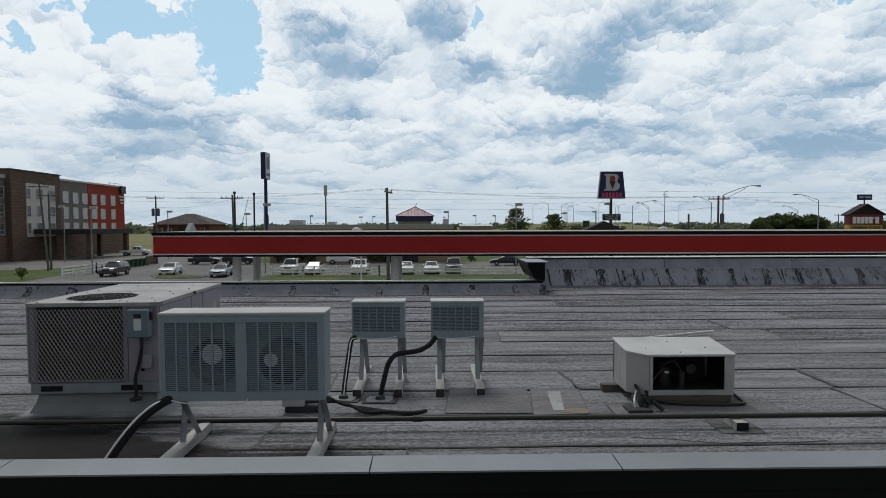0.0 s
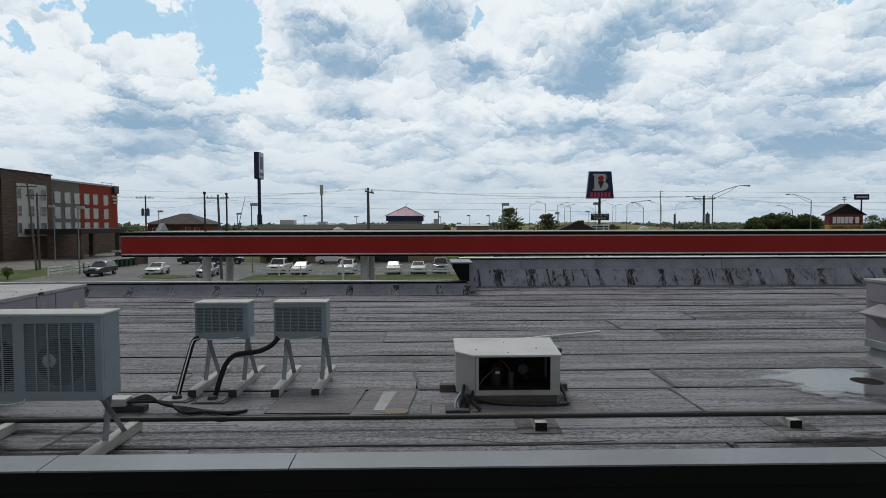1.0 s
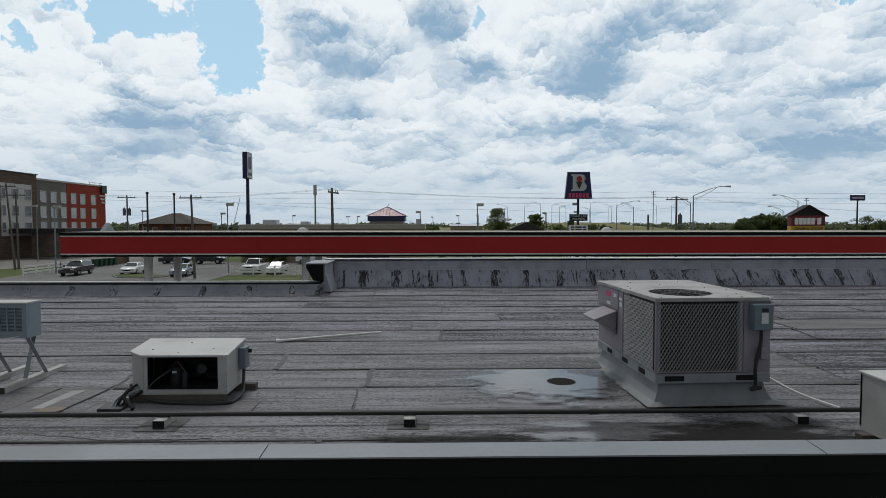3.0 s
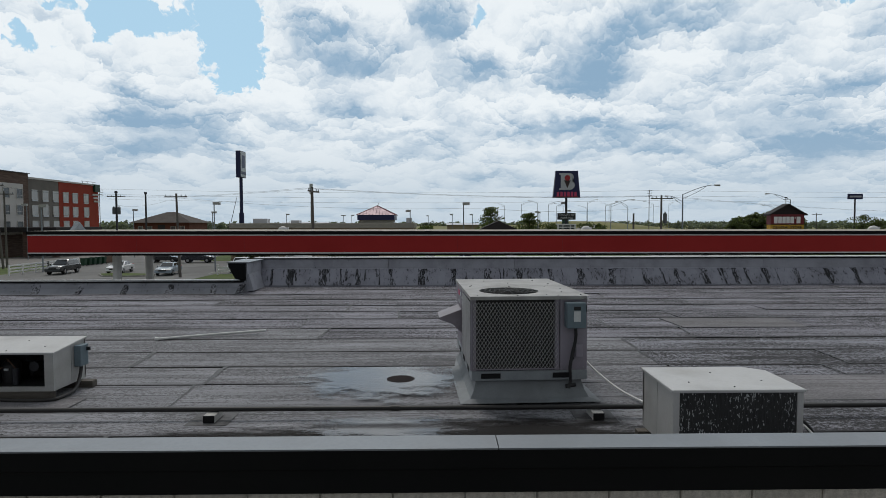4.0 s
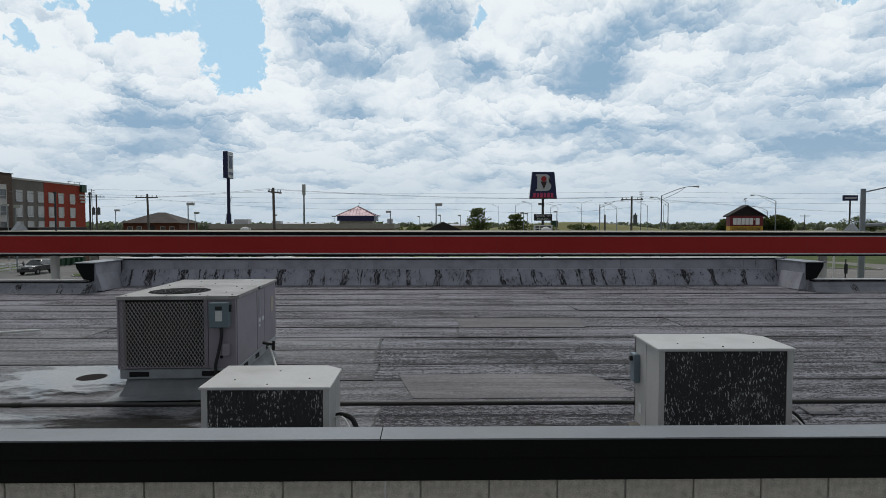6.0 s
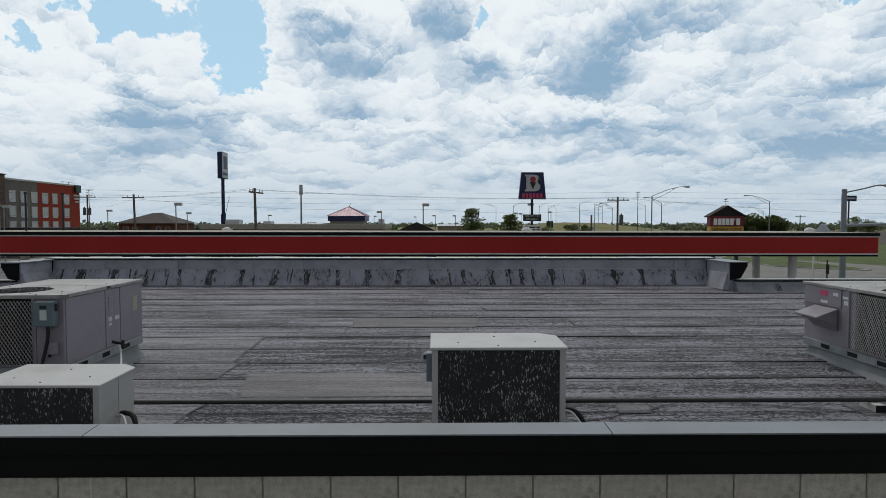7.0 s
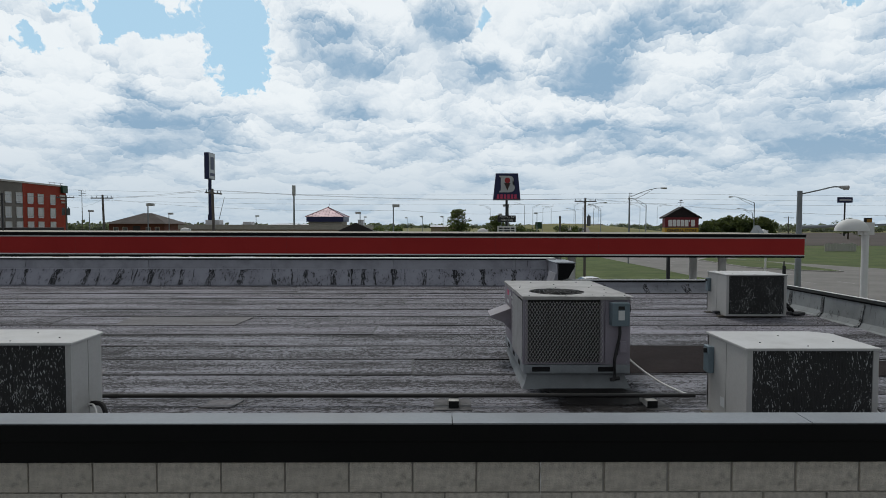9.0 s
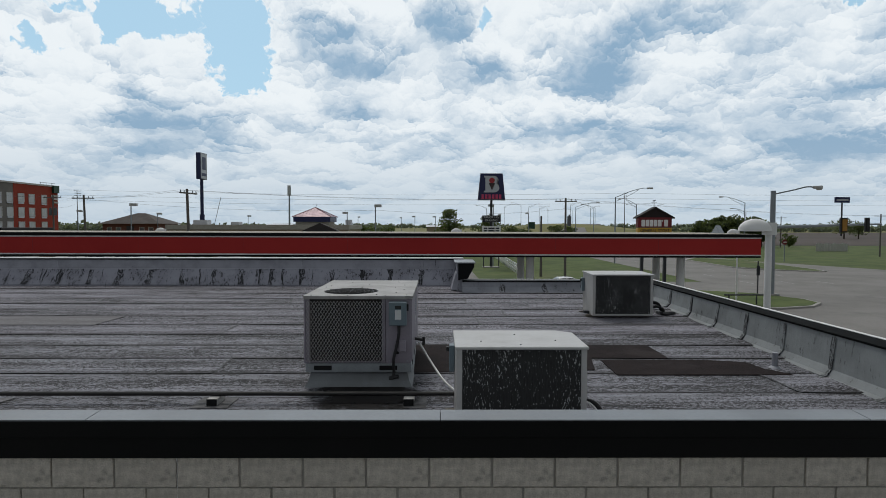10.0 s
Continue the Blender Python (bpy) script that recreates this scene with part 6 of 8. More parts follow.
# ---- the land ----
G = GROUND
bm = B()
n_x, n_y = 60, 60
xs = [-2600 + 5200 * i / n_x for i in range(n_x + 1)]
ys = [-500 + 4300 * j / n_y for j in range(n_y + 1)]
grid = [[bm.verts.new((x, y, G)) for x in xs] for y in ys]
for j in range(n_y):
    for i in range(n_x):
        bm.faces.new((grid[j][i], grid[j][i + 1], grid[j + 1][i + 1], grid[j + 1][i]))
solid("ground", bm, M_GRASS, "grassland reaching the horizon", "ground", "structure")


def area(name, outline, lift, material, label, category):
    bm = B()
    slab(bm, outline, G - 0.3, G + lift)
    return solid(name, bm, material, label, category, "structure")


area("forecourt", [(-30, -40), (47, -40), (47, 60), (-30, 60)], 0.02, M_CONCRETE, "worn concrete forecourt round the shop", "pavement")
area("road", [(47.004, -60), (82, -60), (80, 78), (71, 100), (72, 117), (64, 240), (47.004, 240)], 0.016, M_CONCRETE, "wide pale concrete road", "road")
area("side_road", [(80.2, 77.5), (82.2, -20), (400, -20), (400, 52), (200, 58)], 0.018, M_CONCRETE, "pale concrete side road", "road")
area("drive", [(-44, 60.004), (-31, 60.004), (-31, 92), (-36, 128), (-69, 128), (-69, 92), (-46, 84)], 0.016, M_ASPHALT, "grey asphalt drive to the hotel", "road")
area("hotel_court", [(-100, 79), (-54, 79), (-52.5, 84), (-54, 90), (-50, 96), (-46, 104), (-46, 127), (-69, 127), (-69.5, 100), (-100, 100)], 0.022, M_CONCRETE, "pale concrete court in front of the hotel", "pavement")
area("parking_lot", [(-30.99, 68.4), (19.5, 68.4), (19.5, 92.4), (-30.99, 92.4)], 0.018, M_ASPHALT, "grey asphalt car park", "parking lot")
area("entrance", [(-30.99, 60.004), (-19.5, 60.004), (-19.5, 68.396), (-30.99, 68.396)], 0.017, M_ASPHALT, "grey asphalt car park entrance", "road")
area("footpath", [(20.5, 60.1), (23, 60.1), (22.2, 112), (20.2, 112)], 0.05, M_CONCRETE, "narrow concrete footpath", "pavement")
area("meadow", [(-190, 134), (-46, 134), (-40, 420), (-260, 420)], 0.03, M_DRY_GRASS, "yellow dry meadow", "ground")
area("field", [(104, 176), (430, 160), (900, 560), (40, 560), (66, 240)], 0.03, M_SOIL, "brown ploughed field", "ground")
area("far_meadow", [(-600, 430), (1500, 570), (1500, 1300), (-600, 1300)], 0.05, M_DRY_GRASS, "far yellow meadow", "ground")


def island(outline, label):
    k = thing("kerbed_island", (0, 0, G), label, "traffic island", "grass islands")
    cx, cy = sum(p[0] for p in outline) / len(outline), sum(p[1] for p in outline) / len(outline)
    inner = [(cx + (x - cx) * 0.94, cy + (y - cy) * 0.94) for x, y in outline]
    part("kerb", slab(B(), outline, 0.0, 0.15), M_KERB, k, "pale concrete kerb")
    part("turf", slab(B(), inner, 0.0, 0.17), M_GRASS, k, "mown grass")
    return k


island([(40.2, 52), (46.3, 48.5), (48.4, 44), (48.2, 41.8), (46.5, 40), (43, 38.8), (40.8, 40), (39.5, 46)], "kerbed grass island round the signal pole")
island([(60.7, 81), (64, 76.2), (68.2, 73), (69.6, 73.6), (70, 76), (71, 98), (66, 106), (61.5, 100)], "long kerbed grass median between the lanes")
island([(52, 22), (58, 20), (61, 25), (57, 30), (52, 29)], "small kerbed grass island")
k = island([(-33.0, 67.6), (-31.2, 65.0), (-28, 64.4), (-26.2, 65.2), (-26.0, 67.0), (-29, 68.2), (-32, 68.7)], "kerbed grass tongue at the car park entrance")
bm = B()
box(bm, 55.5, 61.0, 33.2, 33.5, 0.0, 0.03)
solid("stop_line", bm, M_STRIPE, "white stop line painted on the road", "road marking", at=(0, 0, G + 0.0165))
for x in (51.5, 55.8, 60.0):
    for j in range(7):
        solid("lane_line", box(B(), x, x + 0.12, 58 + j * 9, 61 + j * 9, 0.0, 0.004), M_STRIPE, "white dash of a lane line", "road marking", group="lane lines", at=(0, 0, G + 0.0165))
for i in range(14):
    bm = B()
    box(bm, -20.5 + i * 2.85, -20.4 + i * 2.85, 69.0, 74.0, 0.0, 0.004)
    solid("bay_line", bm, M_STRIPE, "white parking bay line", "road marking", group="parking bay lines", at=(0, 0, G + 0.0185))

# embankment of the far overpass
bm = B()
rows_ = []
for j in range(13):
    y = 300 + j * 9
    row = []
    for i in range(41):
        x = 8 + i * 6
        h = 7.2 * math.exp(-((x - 92) / 58) ** 2) * max(0.0, math.cos((y - 354) / 62 * math.pi / 2)) ** 0.8
        row.append(bm.verts.new((x, y, G - 0.2 + h)))
    rows_.append(row)
for j in range(12):
    for i in range(40):
        bm.faces.new((rows_[j][i], rows_[j][i + 1], rows_[j + 1][i + 1], rows_[j + 1][i]))
solid("embankment", bm, M_DRY_GRASS, "grassy road embankment", "hill", "structure", smooth=True)
bm = B()
v = []
for i in range(21):
    s = i / 20
    x, y = 66 + 55 * s ** 1.5, 200 + 190 * s
    z = G + 0.25 + 6.6 * (3 * s * s - 2 * s ** 3)
    v.append((bm.verts.new((x - 5, y, z)), bm.verts.new((x + 5, y, z)), bm.verts.new((x - 12, y, G - 0.2)), bm.verts.new((x + 12, y, G - 0.2))))
for a, b in zip(v, v[1:]):
    bm.faces.new((a[0], a[1], b[1], b[0]))
    bm.faces.new((a[2], a[0], b[0], b[2]))
    bm.faces.new((a[1], a[3], b[3], b[1]))
solid("overpass_ramp", bm, M_CONCRETE, "pale road climbing to an overpass", "road", "structure", smooth=True)

# ---- fuel canopy ----
CX, CY, CL, CD = 10.9, 27.35, 49.3, 6.9
can = thing("fuel_canopy", (CX, CY, 0), "long fuel canopy with red fascia, white stripes and pale columns", "canopy")
can.rotation_euler = (0, 0.0016, 0.006)
H = CL / 2
for nm, z0, z1, o, m, lab in (("bottom_edge", 0.06, 0.155, 0.0, M_BLACK_METAL, "black lower edge"), ("white_stripe", 0.155, 0.222, 0.012, M_WHITE_TRIM, "white stripe"),
                              ("red_band", 0.222, 1.075, 0.0, M_RED, "dull red fascia band"), ("white_stripe", 1.075, 1.145, 0.012, M_WHITE_TRIM, "white stripe"),
                              ("top_edge", 1.145, 1.30, 0.05, M_BLACK_METAL, "black upper edge")):
    band = part(nm, box(B(), -H - o, H + o, -o, CD + o, z0, z1), m, can, lab)
    if nm == "red_band":
        for i in range(1, 9):  # joints between fascia lengths
            part("panel_joint", box(B(), -H + CL * i / 9 - 0.006, -H + CL * i / 9 + 0.006, -0.002, 0.01, 0.225, 1.07), M_SIGN_MAROON, band)
part("roof_deck", box(B(), -H + 0.1, H - 0.1, 0.1, CD - 0.1, 1.30, 1.32), M_BEIGE_ROOF, can)
for i in range(6):
    for y in (1.5, 5.15):
        x = -20.95 + 8.39 * i
        c = part("column", slab(B(), [(x + 0.22 * math.cos(k * math.pi / 8), y + 0.22 * math.sin(k * math.pi / 8)) for k in range(16)], G, 0.06), M_WHITE_PAINT, can, "round off-white column", smooth=True)
        part("column_base", box(B(), x - 0.4, x + 0.4, y - 0.4, y + 0.4, G, G + 0.25), M_KERB, c, "concrete footing")
for x0, y0, ry in ((-H + 0.5, CD / 2, 1), (H - 0.7, CD / 2, 1), (0.1, CD - 0.5, 0)):
    bm = B()
    if ry:
        prism(bm, [(y0 - 0.6, 1.3), (y0, 1.78), (y0 + 0.6, 1.3)], "x", x0 - 0.1, x0 + 0.15)
    else:
        prism(bm, [(x0 - 1.25, 1.3), (x0, 1.86), (x0 + 1.25, 1.3)], "y", y0 - 0.3, y0 + 0.4)
    part("gable", bm, M_DARK_ROOF if not ry else M_GREY_METAL, can, "small dark metal gable" if not ry else "small grey metal gable")
for x, y, z in ((-10.17, 32.28, 3.6), (-10.31, 29.27, 3.5)):
    vs = thing("vent_stack", (x, y, G), "slim dark tank vent pipe with a capped top", "pipe", "tank vents")
    part("pipe", rod(B(), (0, 0, 0), (0, 0, z - G - 0.12), 0.06, 0.05), M_DARK_STEEL, vs, smooth=True)
    part("cap", rod(B(), (0, 0, z - G - 0.12), (0, 0, z - G), 0.085, 0.075), M_DARK_STEEL, vs)


def dome_lamp(at, h, pole_r, dome, label):
    u = thing("dome_lamp", at, label, "street lamp", "dome lamps")
    bm = B()
    rod(bm, (0, 0, 0), (0, 0, h - 0.05), pole_r, pole_r * 0.9, seg=12)
    part("pole", bm, M_WHITE_PAINT, u, "white painted pole", smooth=True)
    part("foot", box(B(), -pole_r * 2, pole_r * 2, -pole_r * 2, pole_r * 2, 0, 0.06), M_WHITE_PAINT, u)
    bm = B()
    rings, seg = [], 20
    for k in range(7):
        a = math.pi / 2 * k / 6
        rings.append([bm.verts.new((-dome * 0.8 + dome * 0.97 * math.cos(a) * math.cos(2 * math.pi * i / seg), dome * 0.6 * math.cos(a) * math.sin(2 * math.pi * i / seg), h - dome * 0.5 + dome * 0.72 * math.sin(a))) if k < 6 else None for i in range(seg)])
    tip = bm.verts.new((-dome * 0.8, 0, h + dome * 0.22))
    for a, b in zip(rings[:6], rings[1:6]):
        for i in range(seg):
            bm.faces.new((a[i], a[(i + 1) % seg], b[(i + 1) % seg], b[i]))
    for i in range(seg):
        bm.faces.new((rings[5][i], rings[5][(i + 1) % seg], tip))
    bm.faces.new(rings[0][::-1])
    hood = part("hood", bm, M_WHITE_PAINT, u, "domed white lamp hood", smooth=True)
    part("bracket", box(B(), -pole_r * 1.3, pole_r * 1.6, -pole_r * 1.3, pole_r * 1.3, h - 0.3, h), M_WHITE_PAINT, u)
    return u


dome_lamp((26.45, 10.55, G), 6.22, 0.085, 0.42, "white domed lamp on a stout white pole beside the shop")
dome_lamp((-5.9, 48.9, G), 5.75, 0.07, 0.47, "white domed lamp on a slim white pole")
dome_lamp((20.3, 47.0, G), 5.75, 0.07, 0.47, "white domed lamp on a slim white pole")
dome_lamp((42.3, 43.3, G), 5.75, 0.07, 0.47, "white domed lamp on a slim white pole")


# ---- signs ----
def sign_letters(parent, words, size, at, material, name="lettering"):
    cu = bpy.data.curves.new(name, "FONT")
    cu.body, cu.size, cu.align_x, cu.align_y, cu.extrude = words, size, "CENTER", "CENTER", 0.01
    tmp = bpy.data.objects.new(name, cu)
    scene.collection.objects.link(tmp)
    dg = bpy.context.evaluated_depsgraph_get()
    me = bpy.data.meshes.new_from_object(tmp.evaluated_get(dg))
    bpy.data.objects.remove(tmp)
    bpy.data.curves.remove(cu)
    me.materials.clear()
    me.materials.append(material)
    ob = new(name, me)
    ob.parent = parent
    ob.location, ob.rotation_euler = at, (math.pi / 2, 0, 0)
    return ob


ice = thing("pylon_sign", (26.0, 81.5, G), "tall navy pylon sign with a silver and red cone emblem", "sign")
bm = B()
rod(bm, (0, 0.2, 0), (0, 0.2, 9.8), 0.19, 0.17, seg=12)
part("pole", bm, M_DARK_STEEL, ice, "dark steel pole", smooth=True)
part("footing", box(B(), -1.2, 1.2, -0.6, 1.0, 0, 0.12), M_KERB, ice, "concrete footing", bevel=0.02)
zb, zt = 9.70, 13.50
panel = part("panel", prism(B(), [(-1.94, zb), (1.94, zb), (1.56, zt), (-1.56, zt)], "y", -0.2, 0.6), M_NAVY, ice, "navy trapezoid panel", bevel=0.03)
bm = B()
prism(bm, [(-2.0, zb - 0.03), (2.0, zb - 0.03), (1.60, zt + 0.05), (-1.60, zt + 0.05)], "y", 0.05, 0.35)
part("surround", bm, M_SIGN_GREY, panel, "silver edge trim")
part("emblem_stem", prism(B(), [(-1.12, zb + 1.1), (-0.2, zb + 1.1), (-0.2, zb + 1.3), (-0.42, zb + 1.38), (-0.42, zt - 0.62), (-0.2, zt - 0.5), (-0.2, zt - 0.32), (-1.12, zt - 0.32), (-1.12, zt - 0.5), (-0.9, zt - 0.6), (-0.9, zb + 1.38), (-1.12, zb + 1.3)], "y", -0.24, -0.19), M_SIGN_GREY, panel, "silver emblem upright")
bow = [(-0.2, zt - 0.32)] + [(0.35 + 0.62 * math.cos(a), zt - 0.95 + 0.62 * math.sin(a)) for a in [math.pi / 2 - i * math.pi / 8 for i in range(8)]] + [(0.40 + 0.72 * math.cos(a), zb + 1.78 + 0.68 * math.sin(a)) for a in [math.pi / 2 - i * math.pi / 8 for i in range(1, 9)]] + [(-0.2, zb + 1.1), (-0.2, zb + 1.3)] + [(0.32, zb + 1.32), (0.28, zt - 0.6)] + [(-0.2, zt - 0.5)]
part("emblem_bow", prism(B(), bow, "y", -0.235, -0.195), M_SIGN_GREY, panel, "silver emblem bow")
part("emblem_cone", prism(B(), [(-0.42, zt - 1.35), (0.05, zb + 1.35), (0.5, zt - 1.35)], "y", -0.265, -0.225), M_CONE, panel, "dark brown cone")
part("emblem_fill", box(B(), -0.43, 0.34, -0.222, -0.195, zb + 1.1, zt - 0.5), M_SIGN_GREY, panel, "silver emblem middle")
part("emblem_scoop", prism(B(), [(0.04 + 0.40 * math.cos(2 * math.pi * i / 20), zt - 0.98 + 0.40 * math.sin(2 * math.pi * i / 20)) for i in range(20)], "y", -0.27, -0.23), M_SIGN_RED, panel, "red round scoop")
for i in range(6):
    x = -1.45 + i * 0.5
    part("name_bar", box(B(), x, x + 0.34, -0.24, -0.19, zb + 0.2, zb + 0.82), M_PINK, panel, "pinkish red lettering block")
part("name_strip", box(B(), -1.6, 1.6, -0.225, -0.195, zb + 0.14, zb + 0.2), M_SIGN_RED, panel)
sub = part("parking_board", box(B(), -1.3, 1.3, -0.12, 0.05, 6.55, 7.50), M_DARK_STEEL, ice, "black board with white lettering", bevel=0.02)
sign_letters(sub, "TRUCK / RV", 0.42, (0, -0.14, 7.24), M_LABEL)
sign_letters(sub, "PARKING", 0.42, (0, -0.14, 6.80), M_LABEL)
mq = part("marquee", box(B(), -1.35, 1.35, -0.15, 0.1, 5.0, 5.95), M_WHITE_PAINT, ice, "white changeable-letter board", bevel=0.02)
for z in (5.55, 5.2):
    for x, w in ((-1.1, 0.5), (-0.45, 0.9), (0.6, 0.5)):
        part("text_bar", box(B(), x, x + w, -0.165, -0.149, z, z + 0.2), M_DARK_STEEL, mq)
bm = B()
for x in (-1.1, 1.1):
    rod(bm, (x, 0, 0), (x, 0, 5.0), 0.08)
part("post", bm, M_DARK_STEEL, ice)

tall = thing("tall_pylon_sign", (-41.0, 145.3, G), "very tall navy pylon sign turned edge-on", "sign", rz=1.5)
bm = B()
rod(bm, (0, 0, 0), (0, 0, 8.6), 0.62, 0.6, seg=14)
rod(bm, (0, 0, 8.6), (0, 0, 18.0), 0.42, 0.4, seg=14)
part("pole", bm, M_NAVY, tall, "navy steel pole", smooth=True)
cab = part("cabinet", box(B(), -1.7, 1.7, -0.6, 0.6, 17.4, 23.95), M_NAVY, tall, "navy sign cabinet", bevel=0.06)
fac = part("face", box(B(), -1.6, 1.6, -0.65, -0.59, 17.55, 23.8), M_SIGN_GREY, cab, "pale grey sign face")
part("emblem", box(B(), -0.9, 0.9, -0.69, -0.65, 19.8, 22.9), M_NAVY, fac, "navy emblem")
part("name_bar", box(B(), -1.3, 1.3, -0.69, -0.65, 18.2, 18.9), M_NAVY, fac)

barn = thing("barn_sign", (36.7, 46.3, G), "barn-shaped sign with dark gable roof, maroon and yellow panels", "sign")
for x in (-0.98, 0.98):
    part("post", box(B(), x - 0.12, x + 0.12, 0.0, 0.24, 0, 5.7), M_DARK_STEEL, barn, "black square post")
gb = part("gable", prism(B(), [(-1.42, 6.8), (1.42, 6.8), (0, 7.62)], "y", -0.2, 0.45), M_GABLE, barn, "dark maroon gable")
for s in (-1, 1):
    bm = B()
    prism(bm, [(0, 7.70), (s * 1.62, 6.80), (s * 1.62, 6.70), (0, 7.60)], "y", -0.35, 0.6)
    part("roof_slope", bm, M_DARK_ROOF, barn, "dark shingled roof slope")
pn = part("name_panel", box(B(), -1.42, 1.42, -0.2, 0.45, 5.95, 6.80), M_SIGN_MAROON, barn, "maroon panel with pale lettering blocks", bevel=0.01)
for i, (x, w) in enumerate(((-1.16, 0.31), (-0.80, 0.31), (-0.44, 0.28), (-0.11, 0.29), (0.23, 0.31), (0.60, 0.07), (0.76, 0.33))):
    z = 6.42 if i == 5 else 6.04
    part("letter_block", box(B(), x, x + w, -0.235, -0.19, z, 6.60), M_FENCE, pn, "white lettering block", bevel=0.03)
yp = part("lower_panel", box(B(), -1.42, 1.42, -0.18, 0.42, 5.45, 5.92), M_SIGN_YELLOW, barn, "yellow panel with dark lettering blocks", bevel=0.01)
sign_letters(yp, "GENERAL STORE", 0.33, (0, -0.195, 5.68), M_DARK_STEEL)
bm = B()
rod(bm, (0, 0.1, 7.65), (0, 0.1, 8.25), 0.02)
rod(bm, (-0.22, 0.1, 8.05), (0.22, 0.1, 8.05), 0.02)
rod(bm, (-0.1, 0.1, 8.2), (0.16, 0.1, 8.26), 0.05, 0.02)
part("weather_vane", bm, M_DARK_STEEL, barn, "small dark weather vane")

blue = thing("road_sign", (250, 335, G), "blue oblong sign on a tall pole", "sign")
bm = B()
rod(bm, (0, 0, 0), (0, 0, 20), 0.5, 0.4)
part("pole", bm, M_DARK_STEEL, blue)
pb = part("panel", box(B(), -4.3, 4.3, -0.4, 0.4, 19.2, 22.4), M_NAVY, blue, "navy blue sign panel", bevel=0.1)
part("text_bar", box(B(), -3.4, 3.4, -0.46, -0.4, 20.3, 21.3), M_SIGN_GREY, pb)


# ---- poles, lamps and wires ----
def utility_pole(at, h, lean=0.0, arms=1, transformers=0, label="dark wooden utility pole with a crossarm", arm_w=1.4, rz=0.0):
    p = thing("utility_pole", at, label, "utility pole", "utility poles", rz)
    bm = B()
    rod(bm, (0, 0, 0), (lean, 0, h), 0.16, 0.105, seg=10)
    part("pole", bm, M_POLE_WOOD, p, smooth=True)
    for k in range(arms):
        z = h - 0.45 - 0.9 * k
        arm = part("crossarm", box(B(), lean - arm_w, lean + arm_w, -0.2, -0.08, z, z + 0.12), M_POLE_WOOD, p)
        for x in (-arm_w * 0.9, -arm_w * 0.5, arm_w * 0.5, arm_w * 0.9):
            bm = B()
            rod(bm, (lean + x, -0.14, z + 0.12), (lean + x, -0.14, z + 0.32), 0.05, 0.03, seg=6)
            part("insulator", bm, M_GREY_METAL, arm)
    for k in range(transformers):
        x = lean + (0.4 if k == 0 else -0.4)
        bm = B()
        rod(bm, (x, -0.1, h - 3.2), (x, -0.1, h - 2.1), 0.23, seg=12)
        rod(bm, (x, -0.1, h - 2.1), (x, -0.1, h - 1.9), 0.12, 0.05, seg=8)
        part("transformer", bm, M_CAN, p, "grey transformer can", smooth=True)
    return p


utility_pole((-3.5, 48.5, G), 9.25, -0.35, 1, label="weathered wooden utility pole with a short crossarm", arm_w=1.3, rz=1.42)
utility_pole((-51.7, 78.05, G), 11.7, -0.9)
utility_pole((-52.5, 79.9, G), 10.6, -0.1)
utility_pole((-43.3, 91.5, G), 10.75, 0.0, 1, 2, "wooden utility pole with crossarm and two transformers")
utility_pole((-21.9, 64.25, G), 9.5, -0.25, 1, arm_w=1.25)
utility_pole((33.0, 64.2, G), 9.25, 0.0, 1, 1, "wooden utility pole with crossarm and a transformer", arm_w=1.25)
utility_pole((30.6, 66.5, G), 7.2, 0.0, 0, label="short dark wooden pole")
utility_pole((113.5, 160, G), 8.6, 0.0, 1)
utility_pole((105.4, 112.1, G), 8.4, 0.0, 1, label="wooden utility pole with a crossarm")
utility_pole((-98, 300, G), 20, 5.0, 0, label="far dark leaning mast")


def sagging(points, sag, label, r=0.0095):
    w = thing("overhead_wire", (0, 0, 0), label, "cable", "overhead wires")
    for a, b in zip(points, points[1:]):
        a, b = Vector(a), Vector(b)
        bm = B()
        hose(bm, [a.lerp(b, t) - Vector((0, 0, sag * 4 * t * (1 - t))) for t in (0, 0.2, 0.4, 0.6, 0.8, 1.0)], r, seg=4, steps=2)
        part("span", bm, M_WIRE, w)


for dz, dx in ((0.0, -0.6), (0.0, 0.6)):
    sagging([(-110, 92, 9.0 + dz), (-52.6, 78 + dx, 6.95 + dz), (-43.3, 91.5 + dx, 6.05 + dz), (-3.9 - 0.2, 48.5 + dx, 4.75 + dz), (33.0, 64.2 + dx, 4.75 + dz), (105.4, 112.1 + dx, 3.65 + dz), (240, 130 + dx, 5.5)], 0.4, "thin dark overhead wire between poles")
for z, y in ((14.7, 222.02), (11.0, 224), (12.9, 225.98)):
    sagging([(-330, y, z + 2.0), (-120, y, z), (90, y, z - 0.8), (330, y, z)], 1.2, "thin dark overhead wire far off", 0.03)
for x in (-330, -120, 90, 330):
    utility_pole((x, 224, G), 19.2 if x in (-120, 330) else 18.6, 0.0, 3, label="tall wooden power line pole far off", arm_w=2.2, rz=math.pi / 2)
sagging([(-43.3, 91.5, 4.6), (-22.1, 64.25, 4.6), (12, 60, 3.3), (33.0, 64.2, 3.6)], 0.5, "thin dark overhead wire between poles")


